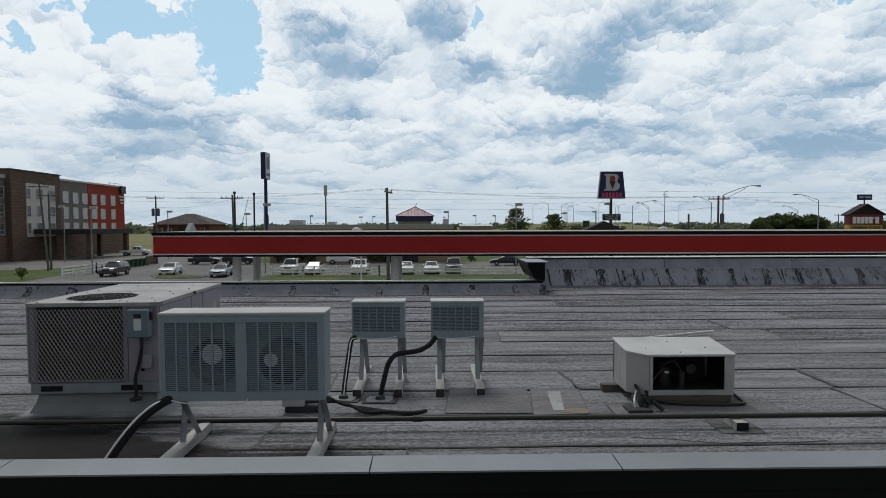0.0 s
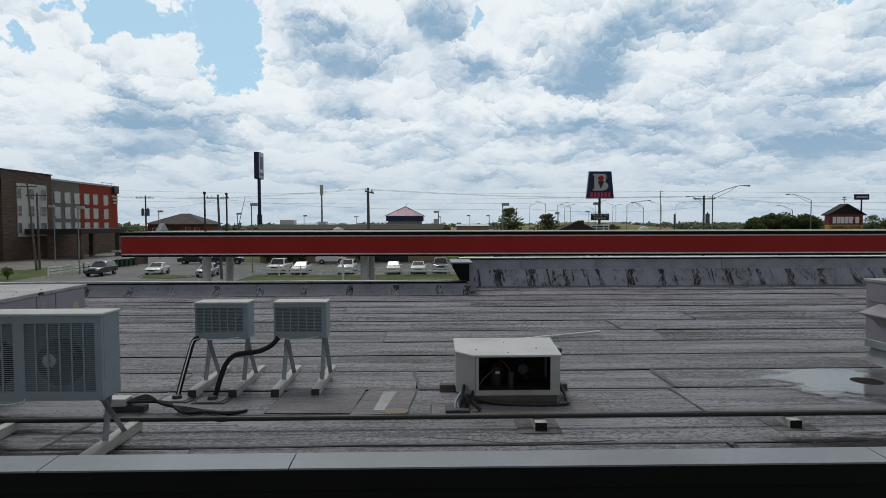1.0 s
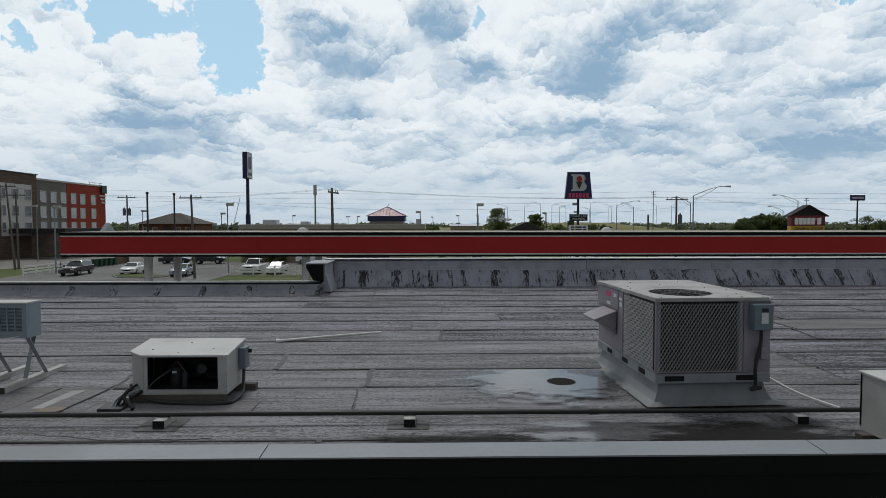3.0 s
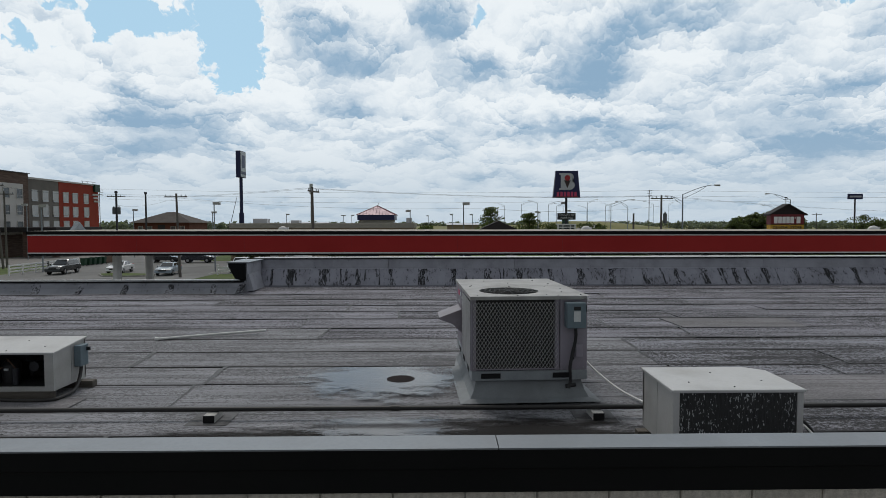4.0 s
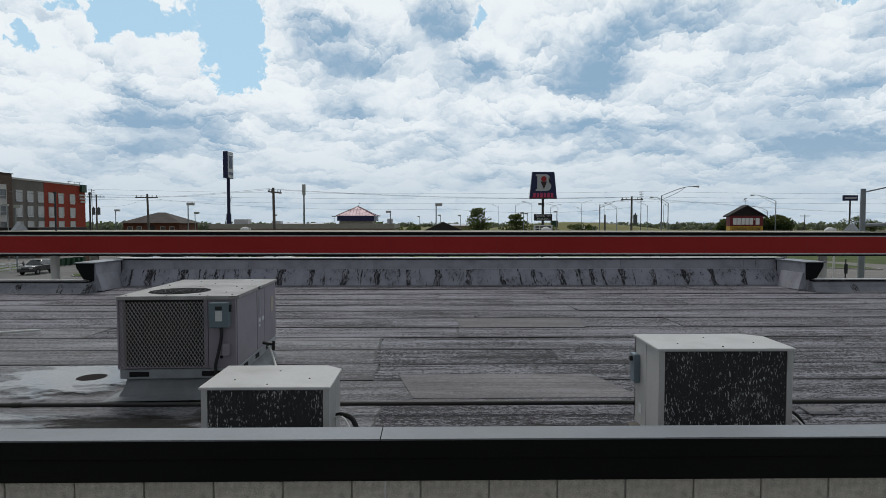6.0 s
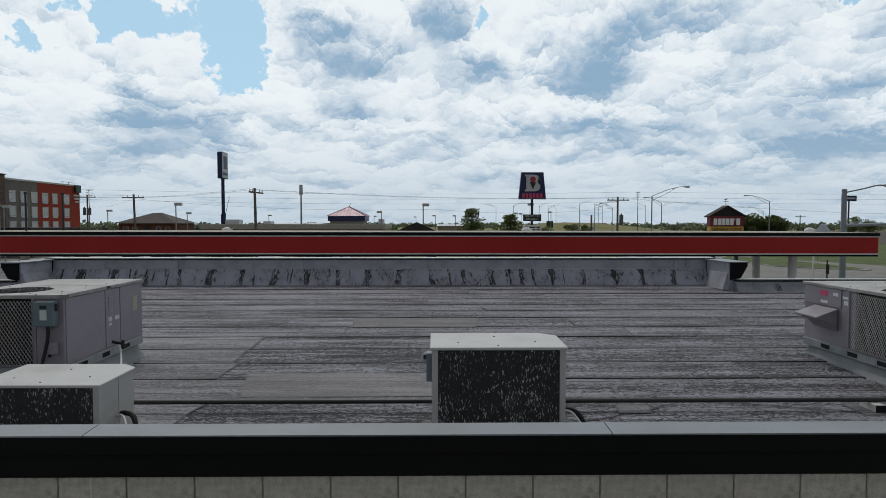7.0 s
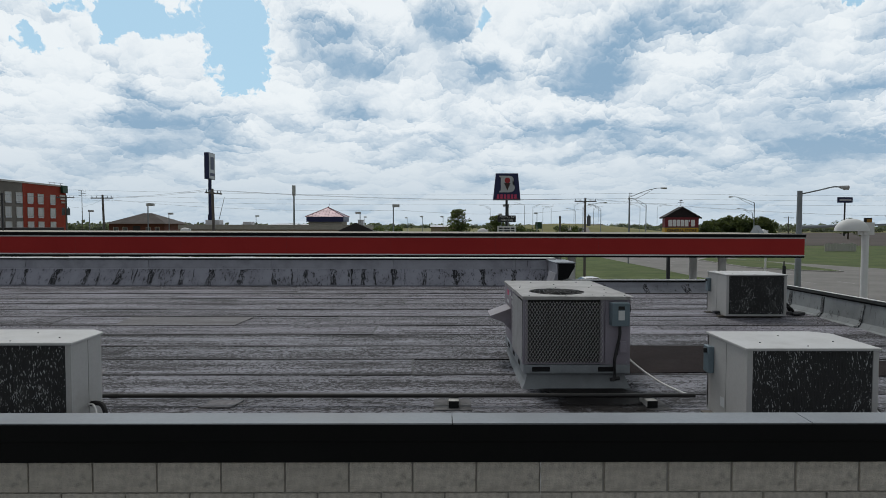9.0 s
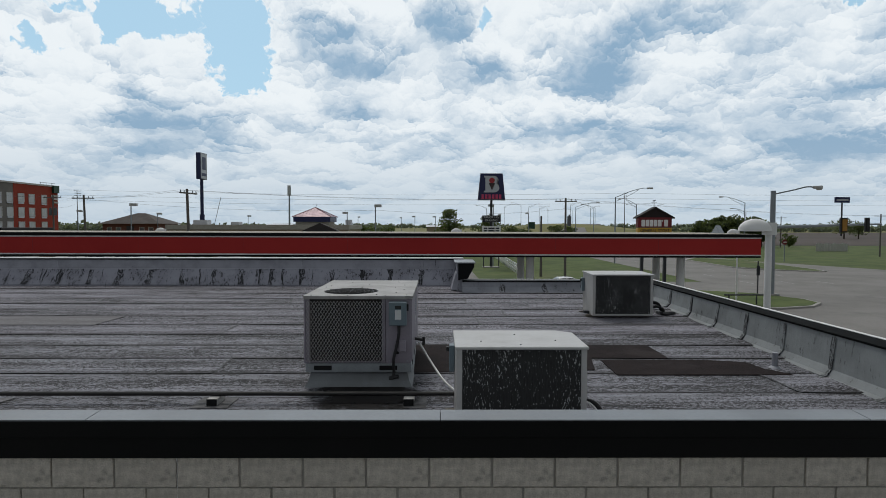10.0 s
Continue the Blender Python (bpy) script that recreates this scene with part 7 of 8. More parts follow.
def davit_lamp(at, h, reach, side, label="tall grey street lamp with a trussed arm", lift=1.3):
    s = thing("street_lamp", at, label, "street lamp", "davit street lamps")
    bm = B()
    rod(bm, (0, 0, 0), (0, 0, h), 0.13, 0.09, seg=8)
    part("pole", bm, M_GREY_METAL, s, smooth=True)
    bm = B()
    hose(bm, [(0, 0, h - 0.05), (side * reach * 0.45, 0, h + lift * 0.62), (side * reach * 0.8, 0, h + lift * 0.96), (side * reach, 0, h + lift)], 0.05, seg=6)
    hose(bm, [(0, 0, h - 0.7), (side * reach * 0.45, 0, h + lift * 0.25), (side * reach * 0.72, 0, h + lift * 0.85)], 0.035, seg=6)
    part("arm", bm, M_GREY_METAL, s, "trussed arm", smooth=True)
    bm = B()
    rod(bm, (side * reach * 0.97, 0, h + lift), (side * (reach + 0.75), 0, h + lift - 0.03), 0.10, 0.16, seg=8)
    part("luminaire", bm, M_WHITE_UNIT, s, "cobra-head luminaire", smooth=True)
    return s


davit_lamp((46.6, 90.6, G), 10.6, 5.2, 1, lift=1.45)
davit_lamp((62.5, 128, G), 10.7, 3.3, -1)
davit_lamp((87.0, 128.5, G), 11.2, 5.0, -1)
davit_lamp((57.5, 165, G), 11.3, 6.0, 1)
davit_lamp((64, 170, G), 10.9, 3.0, -1)
davit_lamp((112, 176, G), 10.0, 4.0, -1)
for i, (px, yy) in enumerate(((42, 290), (52, 300), (62, 310), (70, 300), (80, 330), (86, 300), (96, 340), (104, 330), (112, 350), (60, 270), (120, 300), (140, 330))):
    davit_lamp((px, yy, G + 1.0), 13.5 + (i % 3), 4.5, 1 if i % 2 else -1, "far grey street lamp by the overpass")
# high-mast lamp
bm = B()
hm = thing("mast_lamp", (-43.5, 242, G), "tall slim mast with a boxy grey antenna head", "mast")
rod(bm, (0, 0, 0), (0, 0, 18), 0.45, 0.3)
part("pole", bm, M_GREY_METAL, hm, smooth=True)
part("head", box(B(), -0.65, 0.65, -0.5, 0.5, 18, 22.3), M_SIGN_GREY, hm, "grey antenna shroud", bevel=0.1)


def lot_lamp(at, h, heads=1, side=1):
    s = thing("lot_lamp", at, "grey car park lamp with a flat shoebox head", "street lamp", "car park lamps")
    bm = B()
    rod(bm, (0, 0, 0), (0, 0, h), 0.09, 0.07, seg=8)
    part("pole", bm, M_GREY_METAL, s)
    for k in range(heads):
        d = side if k == 0 else -side
        part("head", box(B(), min(-0.1 * d, d * 0.75), max(-0.1 * d, d * 0.75), -0.25, 0.25, h - 0.05, h + 0.3), M_WHITE_UNIT, s, "flat shoebox lamp head", bevel=0.02)
    return s


for x, y, h, n, sd in ((10.6, 69.4, 8.35, 1, 1), (-20.7, 71.8, 8.5, 1, 1), (-47, 104, 8.4, 1, 1), (-34, 107, 8.0, 1, 1), (-42.24, 71.78, 8.2, 1, 1), (-60.5, 96, 9.1, 1, -1), (-31, 150, 8.2, 1, 1),
                       (-17, 170, 8.2, 1, 1), (3, 96, 8.0, 1, -1), (12, 155, 8.2, 1, -1), (17.5, 158, 8.2, 1, -1), (34.5, 150, 8.6, 1, -1), (40.5, 142, 8.9, 1, -1), (26.5, 84, 8.9, 1, -1), (30.5, 130, 8.4, 1, -1),
                       (-8, 190, 8.5, 1, 1), (-24, 200, 8.5, 2, 1), (5, 210, 8.5, 1, -1)):
    lot_lamp((x, y, G), h, n, sd)

# traffic signal on its mast
sg = thing("traffic_signal", (47.0, 46.7, G), "galvanised signal pole with a luminaire arm and long mast arm", "traffic light")
bm = B()
rod(bm, (0, 0, 0), (0, 0, 9.1), 0.27, 0.2, seg=14)
part("pole", bm, M_GREY_METAL, sg, "galvanised steel pole", smooth=True)
part("footing", box(B(), -0.5, 0.5, -0.5, 0.5, 0, 0.3), M_KERB, sg, "concrete footing", bevel=0.03)
bm = B()
hose(bm, [(0, 0, 8.8), (1.6, -0.1, 9.15), (2.7, -0.2, 9.42), (3.4, -0.2, 9.4)], 0.06, seg=8)
part("lamp_arm", bm, M_GREY_METAL, sg, "curved luminaire arm", smooth=True)
bm = B()
rod(bm, (3.3, -0.2, 9.4), (4.0, -0.2, 9.36), 0.12, 0.2, seg=10)
rod(bm, (3.7, -0.2, 9.3), (3.7, -0.2, 9.16), 0.17, 0.1, seg=10)
part("luminaire", bm, M_WHITE_UNIT, sg, "cobra-head luminaire", smooth=True)
bm = B()
rod(bm, (0, 0, 6.0), (15.0, 7.5, 6.3), 0.15, 0.08, seg=10)
part("mast_arm", bm, M_GREY_METAL, sg, "long horizontal mast arm", smooth=True)
for s_, z_, w_ in ((0.60, 5.5, 0.33), (0.83, 5.55, 0.2)):
    x, y = 15.0 * s_, 7.5 * s_
    hd = part("signal_head", box(B(), x - w_, x + w_, y - 0.4, y - 0.18, z_, z_ + 1.35), M_BLACK, sg, "black signal head with amber face", bevel=0.02)
    part("signal_face", box(B(), x - w_ * 0.55, x + w_ * 0.75, y - 0.46, y - 0.4, z_ + 0.12, z_ + 1.22), M_AMBER if w_ > 0.3 else M_BLACK, hd)
pt = thing("sign_post", (46.5, 47.9, G), "dark post with a small sign seen from behind", "sign")
part("post", box(B(), -0.04, 0.04, -0.04, 0.04, 0.15, 3.0), M_DARK_STEEL, pt)
part("plate", box(B(), -0.15, 0.15, -0.06, -0.04, 1.75, 2.6), M_DARK_STEEL, pt, "small sign plate")
ne = thing("round_sign", (77.5, 96.8, G), "round dark red sign plate with a white bar on a post", "sign")
part("post", box(B(), -0.05, 0.05, -0.05, 0.05, 0, 3.2), M_GREY_METAL, ne)
dp = part("disc", prism(B(), [(0.45 * math.cos(k * math.pi / 10), 3.3 + 0.45 * math.sin(k * math.pi / 10)) for k in range(20)], "y", -0.1, -0.05), M_SIGN_MAROON, ne, "dark red round plate")
part("bar", box(B(), -0.3, 0.3, -0.12, -0.1, 3.22, 3.38), M_LABEL, dp)
gs = thing("road_sign", (46, 172, G), "small green road sign on two posts", "sign")
part("post", box(B(), -0.6, -0.5, 0, 0.1, 0, 6.0), M_GREY_METAL, gs)
part("panel", box(B(), -1.0, 1.0, -0.05, 0, 5.0, 7.0), M_GREEN_BIN, gs, "green sign panel")


# ---- fences, bins ----
def rail_fence(points, label, rails=3, h=1.3, gap=2.4):
    f = thing("rail_fence", (0, 0, G), label, "fence", "white rail fences")
    for a, b in zip(points, points[1:]):
        a, b = Vector((*a, 0)), Vector((*b, 0))
        n = max(1, round((b - a).length / gap))
        d = (b - a).normalized()
        side = Vector((-d.y, d.x, 0)) * 0.035
        for i in range(n + 1):
            p = a.lerp(b, i / n)
            part("post", box(B(), p.x - 0.07, p.x + 0.07, p.y - 0.07, p.y + 0.07, 0, h), M_FENCE, f)
        for r in range(rails):
            z = h * (0.3 + 0.27 * r)
            bm = B()
            slab(bm, [tuple((a - side - Vector((0, 0, 0))).xy), tuple((b - side).xy), tuple((b + side).xy), tuple((a + side).xy)], z, z + 0.19)
            part("rail", bm, M_FENCE, f)
    return f


rail_fence([(-43.2, 80.8), (-42.8, 73.6), (-42.75, 66.5)], "white three-rail fence beside the drive")
rail_fence([(-18.8, 67.4), (-6, 67.3), (11.2, 67.6)], "white three-rail fence in front of the car park", 2, 1.25)
rail_fence([(28.2, 66.5), (28.6, 88), (29.1, 108)], "white three-rail fence beside the lawn")
for i in range(5):
    b_ = thing("wheelie_bin", (-43.5 + i * 0.12, 82.6 + 1.05 * i, G), "dark green wheeled rubbish bin", "bin", "rubbish bins")
    part("body", prism(B(), [(-0.26, 0.1), (0.26, 0.1), (0.34, 1.05), (-0.34, 1.05)], "y", -0.35, 0.3), M_GREEN_BIN, b_, bevel=0.02)
    part("lid", prism(B(), [(-0.38, 0.0), (0.36, 0.0), (0.36, 0.06), (-0.38, 0.1)], "x", -0.36, 0.36), M_GREEN_BIN, b_).location = (0, 0, 1.05)
    for x in (-0.3, 0.24):
        part("wheel", rod(B(), (x, 0.28, 0.12), (x + 0.06, 0.28, 0.12), 0.12), M_TYRE, b_)
ba = thing("barrier_arm", (40.0, 40.5, G), "low dark barrier bar on posts", "barrier")
part("bar", box(B(), 0, 3.2, 0, 0.1, 0.85, 0.95), M_DARK_STEEL, ba)
for x in (0.3, 2.4):
    part("post", box(B(), x, x + 0.08, 0, 0.08, 0, 0.85), M_DARK_STEEL, ba)
sc = thing("timber_screen", (-43.6, 88.2, G), "brown timber screen beside the rubbish bins", "fence")
for i in range(14):
    part("board", box(B(), 0, 0.05, i * 0.29, i * 0.29 + 0.27, 0, 1.3 + 0.02 * math.sin(i * 3.1)), M_BROWN_BOARD, sc)


# ---- buildings ----
def window(parent, axis, at, w, h, depth=0.12, frame_mat=None, glass=None):
    """A window on a wall that looks to +x ("x") or -y ("y"): frame, sash bar and recessed pane."""
    frame_mat = frame_mat or M_HOTEL_WHITE
    x, y, z = at
    def bx(a0, a1, d0, d1, z0, z1):
        return box(B(), x + d0, x + d1, y + a0, y + a1, z0, z1) if axis == "x" else box(B(), x + a0, x + a1, y - d1, y - d0, z0, z1)
    wn = part("window", bx(-w / 2, w / 2, 0.0, 0.05, z, z + h), glass or M_WINDOW, parent, "pale curtained window" if not glass else "dark glazed window")
    for a0, a1, z0, z1 in ((-w / 2 - 0.08, -w / 2, z - 0.08, z + h + 0.08), (w / 2, w / 2 + 0.08, z - 0.08, z + h + 0.08), (-w / 2, w / 2, z + h, z + h + 0.08), (-w / 2, w / 2, z - 0.08, z), (-w / 2, w / 2, z + h * 0.3, z + h * 0.3 + 0.06)):
        part("window_frame", bx(a0, a1, 0.0, depth, z0, z1), frame_mat, wn)
    return wn


def curtained(name):
    m = surface(name, (0.62, 0.62, 0.63), (0.45, 0.46, 0.48), 0.7, 0.8, 3.0, rough=0.25, bump=0, stretch=(1, 3, 0.3))
    return m


M_WINDOW = curtained("curtained_glass")
hotel = thing("hotel", (0, 0, G), "four-storey hotel with dark stone tower and grey and red wings", "hotel")
hz = lambda z: z - G
part("wing_grey", box(B(), -90, -71.6, 111.0, 122.2, 0, hz(10.4)), M_HOTEL_GREY, hotel, "grey rendered wing")
part("wing_red", box(B(), -89.9, -71.55, 122.2, 136.8, 0, hz(10.4)), M_HOTEL_RED, hotel, "red rendered wing")
part("parapet", box(B(), -90.2, -71.4, 111.0, 137.0, hz(10.4), hz(10.75)), M_HOTEL_WHITE, hotel, "pale parapet trim")
tower = part("tower", box(B(), -73.3, -70.6, 98.3, 111.5, 0, hz(11.2)), M_HOTEL_BROWN, hotel, "dark stone tower")
part("inset", box(B(), -71.5, -70.52, 101.9, 109.9, hz(-0.3), hz(9.15)), M_HOTEL_WHITE, tower, "pale rendered inset")
part("cap", box(B(), -73.5, -70.4, 98.1, 111.7, hz(11.2), hz(11.35)), M_DARK_STEEL, tower)
M_DARK_GLASS = surface("dark_window", (0.06, 0.07, 0.08), (0.2, 0.21, 0.22), 0.8, 0.9, 3.0, rough=0.15, bump=0)
front = part("near_wing", box(B(), -90, -71.6, 82, 98.3, 0, hz(9.7)), M_HOTEL_GREY, hotel, "grey rendered near wing")
part("near_parapet", box(B(), -90.2, -71.4, 81.8, 98.3, hz(9.7), hz(10.3)), M_HOTEL_WHITE, hotel, "pale parapet trim")
for y0, y1 in ((82, 98.3), (111.5, 136.8)):
    part("stone_base", box(B(), -71.6, -71.4, y0, y1, 0, hz(0.05)), M_HOTEL_BROWN, hotel, "dark stone base storey")
for z in (7.0, 3.95, 0.9):
    for y in (114.7, 117.9, 121.1, 124.45, 127.75, 131.85):
        window(hotel, "x", (-71.55 if y > 122.2 else -71.6, y, hz(z - 0.45)), 1.75, 1.75)
        part("air_grille", box(B(), -71.55, -71.46, y - 0.85, y + 0.85, hz(z - 0.9), hz(z - 0.56)), M_SIGN_GREY, hotel, "pale grille below a window")
    for y in (102.45, 105.4, 108.8):
        window(tower, "x", (-70.52, y, hz(z - 0.55)), 1.5 if y > 103 else 0.8, 1.75, glass=M_DARK_GLASS)
    for y in (97.0, 93.4, 89.8):
        window(front, "x", (-71.6, y, hz(z - 0.6)), 1.7, 1.8, glass=M_DARK_GLASS)
part("corner_emblem", box(B(), -71.5, -71.0, 134.7, 136.6, hz(9.0), hz(10.7)), M_GREEN_BIN, hotel, "green emblem panel")
for k in range(3):
    part("sign_bar", box(B(), -71.5, -71.35, 134.3 + 0.25 * k, 136.7, hz(8.1 - k * 0.75), hz(8.5 - k * 0.75)), M_HOTEL_WHITE, hotel, "pale lettering block")
bm = B()
for y in (131.5, 133.5, 135.5):
    rod(bm, (-72, y, hz(10.7)), (-72, y, hz(11.25)), 0.05)
rod(bm, (-72, 131, hz(11.25)), (-72, 136.5, hz(11.25)), 0.05)
part("roof_rail", bm, M_GREY_METAL, hotel, "thin roof rail")
porch = part("porch_roof", box(B(), -70.5, -60.5, 103.5, 118.2, hz(0.15), hz(1.05)), M_DARK_ROOF, hotel, "dark flat porch roof", bevel=0.05)
for x, y in ((-61.3, 104.5), (-61.3, 117.2), (-66.5, 104.5), (-66.5, 117.2)):
    part("porch_column", box(B(), x - 0.4, x + 0.4, y - 0.4, y + 0.4, 0, hz(0.15)), M_HOTEL_BROWN, hotel, "dark stone porch column")

brick = thing("brick_building", (-74.5, 182, G), "low red-brick building with a brown hipped roof", "building")
part("wall", box(B(), -8.3, 8.3, -7, 7, 0, 6.4), M_BRICK, brick, "red brick walls")
bm = B()
e = [bm.verts.new(p) for p in ((-9.3, -8.1, 6.3), (9.3, -8.1, 6.3), (9.3, 8.1, 6.3), (-9.3, 8.1, 6.3))]
r = [bm.verts.new(p) for p in ((-1.3, 0, 9.6), (1.3, 0, 9.6))]
for f in ((e[0], e[1], r[1], r[0]), (e[1], e[2], r[1]), (e[2], e[3], r[0], r[1]), (e[3], e[0], r[0]), (e[3], e[2], e[1], e[0])):
    bm.faces.new(f)
part("roof", bm, M_SHINGLE, brick, "brown shingled hipped roof")
for x in (-6.2, -3.5, 3.5, 6.2):
    window(brick, "y", (x, -7.0, 3.6), 1.3, 1.6, glass=M_DARK_GLASS)
part("entrance", box(B(), -1.1, 1.1, -7.06, -6.9, 3.0, 5.6), M_DARK_STEEL, brick, "dark doorway")

shop = thing("diner_building", (-11.2, 93.2, G), "long low tan building with a navy cupola and metal roof", "building")
part("wall", box(B(), -14.8, 14.8, 0, 16, 0, 5.3), M_TAN, shop, "tan rendered walls")
part("roof_edge", box(B(), -15.0, 15.0, -0.25, 16.2, 5.3, 6.1), M_BEIGE_ROOF, shop, "pale beige parapet band", bevel=0.03)
cup = part("cupola", box(B(), 5.9, 11.4, 1.2, 6.6, 6.1, 6.75), M_BEIGE_ROOF, shop, "beige cupola wall")
part("band", box(B(), 5.6, 11.7, 0.9, 6.9, 6.6, 7.45), M_NAVY, cup, "navy cupola band")
bm = B()
b4 = [bm.verts.new(p) for p in ((5.45, 0.75, 7.45), (11.85, 0.75, 7.45), (11.85, 7.05, 7.45), (5.45, 7.05, 7.45))]
tip = bm.verts.new((8.65, 3.9, 9.05))
for i in range(4):
    bm.faces.new((b4[i], b4[(i + 1) % 4], tip))
bm.faces.new(b4[::-1])
for i in range(4):
    part("hip_cap", rod(B(), b4[i].co, tip.co, 0.07, seg=5), M_SIGN_MAROON, cup, "dark red hip cap")
pyr = part("pyramid_roof", bm, M_METAL_ROOF, cup, "pink-toned standing seam roof")
for k in range(1, 12):
    x = 5.45 + 6.4 * k / 12
    z = 7.45 + 1.6 * (1 - abs(x - 8.65) / 3.2)
    bm = B()
    yt = 0.75 + 3.15 * (1 - abs(x - 8.65) / 3.2)
    rod(bm, (x, 0.75, 7.47), (x, yt, z + 0.02), 0.035, seg=4)
    part("seam", bm, M_METAL_ROOF, pyr)
bm = B()
rod(bm, (8.65, 3.9, 9.0), (8.95, 3.9, 9.7), 0.03)
part("finial", bm, M_DARK_STEEL, cup)
for x in (-9, -5.5, 2.0):
    window(shop, "y", (x, 0.0, 1.0), 1.8, 1.6)
part("doorway", box(B(), 3.6, 9.2, -0.05, 0.1, 0.0, 2.5), M_DARK_STEEL, shop, "dark glazed entrance")
for x, z1, w in ((-13.0, 6.9, 2.4), (-6.5, 6.6, 1.4), (13.4, 7.0, 0.9)):
    part("roof_plant", box(B(), x, x + w, 6, 8, 6.1, z1), M_SIGN_GREY, shop, "grey roof plant box", bevel=0.03)
for at, w, h, m, lab in (((-66, 330, G), 26, 6.5, M_SIGN_GREY, "far pale grey warehouse"), ((-40, 300, G), 18, 6.0, M_HOTEL_WHITE, "far white shed"), ((-52, 260, G), 9, 6.6, M_BRICK, "far red shed"), ((20, 260, G), 14, 6.0, M_TAN, "far tan shed")):
    sh = thing("shed", at, lab + " with a shallow roof", "building", "far sheds")
    part("wall", box(B(), -w / 2, w / 2, 0, 12, 0, h - 0.8), m, sh)
    part("roof", prism(B(), [(-0.4, h - 0.8), (6, h), (12.4, h - 0.8)], "x", -w / 2 - 0.4, w / 2 + 0.4), M_SIGN_GREY, sh)
    part("door", box(B(), -1.5, 1.5, -0.05, 0.05, 0, 3.2), M_DARK_STEEL, sh)
fb = thing("board_fence", (111.9, 135.7, G), "weathered grey board screen in the field", "fence")
for i in range(11):
    part("board", box(B(), -4.0 + i * 0.69, -3.4 + i * 0.69, 0, 0.1, 0, 1.85 + 0.1 * math.sin(i * 2.3)), M_TIMBER, fb)


# ---- vehicles ----
PAINTS = {}


def paint(name, c):
    if name not in PAINTS:
        m = surface(name + "_car_paint", c, tuple(v * 0.9 for v in c), 0.3, 1.0, 10, rough=0.25, bump=0)
        m.node_tree.nodes["Principled BSDF"].inputs["Coat Weight"].default_value = 0.6
        PAINTS[name] = m
    return PAINTS[name]


SHAPES = {  # length, width, lower body outline, cabin outline (x along the car, front at +x)
    "sedan": (4.7, 1.8, [(-2.35, 0.35), (-2.3, 0.92), (-1.6, 1.0), (0.85, 0.98), (1.9, 0.86), (2.32, 0.68), (2.35, 0.32)], [(-1.75, 0.97), (-0.95, 1.42), (0.15, 1.45), (1.05, 0.96)]),
    "suv": (4.75, 1.9, [(-2.35, 0.42), (-2.36, 1.08), (-1.9, 1.14), (0.95, 1.12), (2.0, 1.02), (2.36, 0.8), (2.37, 0.4)], [(-2.2, 1.1), (-1.85, 1.68), (0.0, 1.74), (1.0, 1.1)]),
    "pickup": (5.6, 2.0, [(-2.8, 0.5), (-2.8, 1.12), (-0.45, 1.14), (1.35, 1.14), (2.6, 1.06), (2.8, 0.9), (2.82, 0.45)], [(-0.55, 1.12), (-0.35, 1.82), (0.75, 1.85), (1.5, 1.12)]),
}


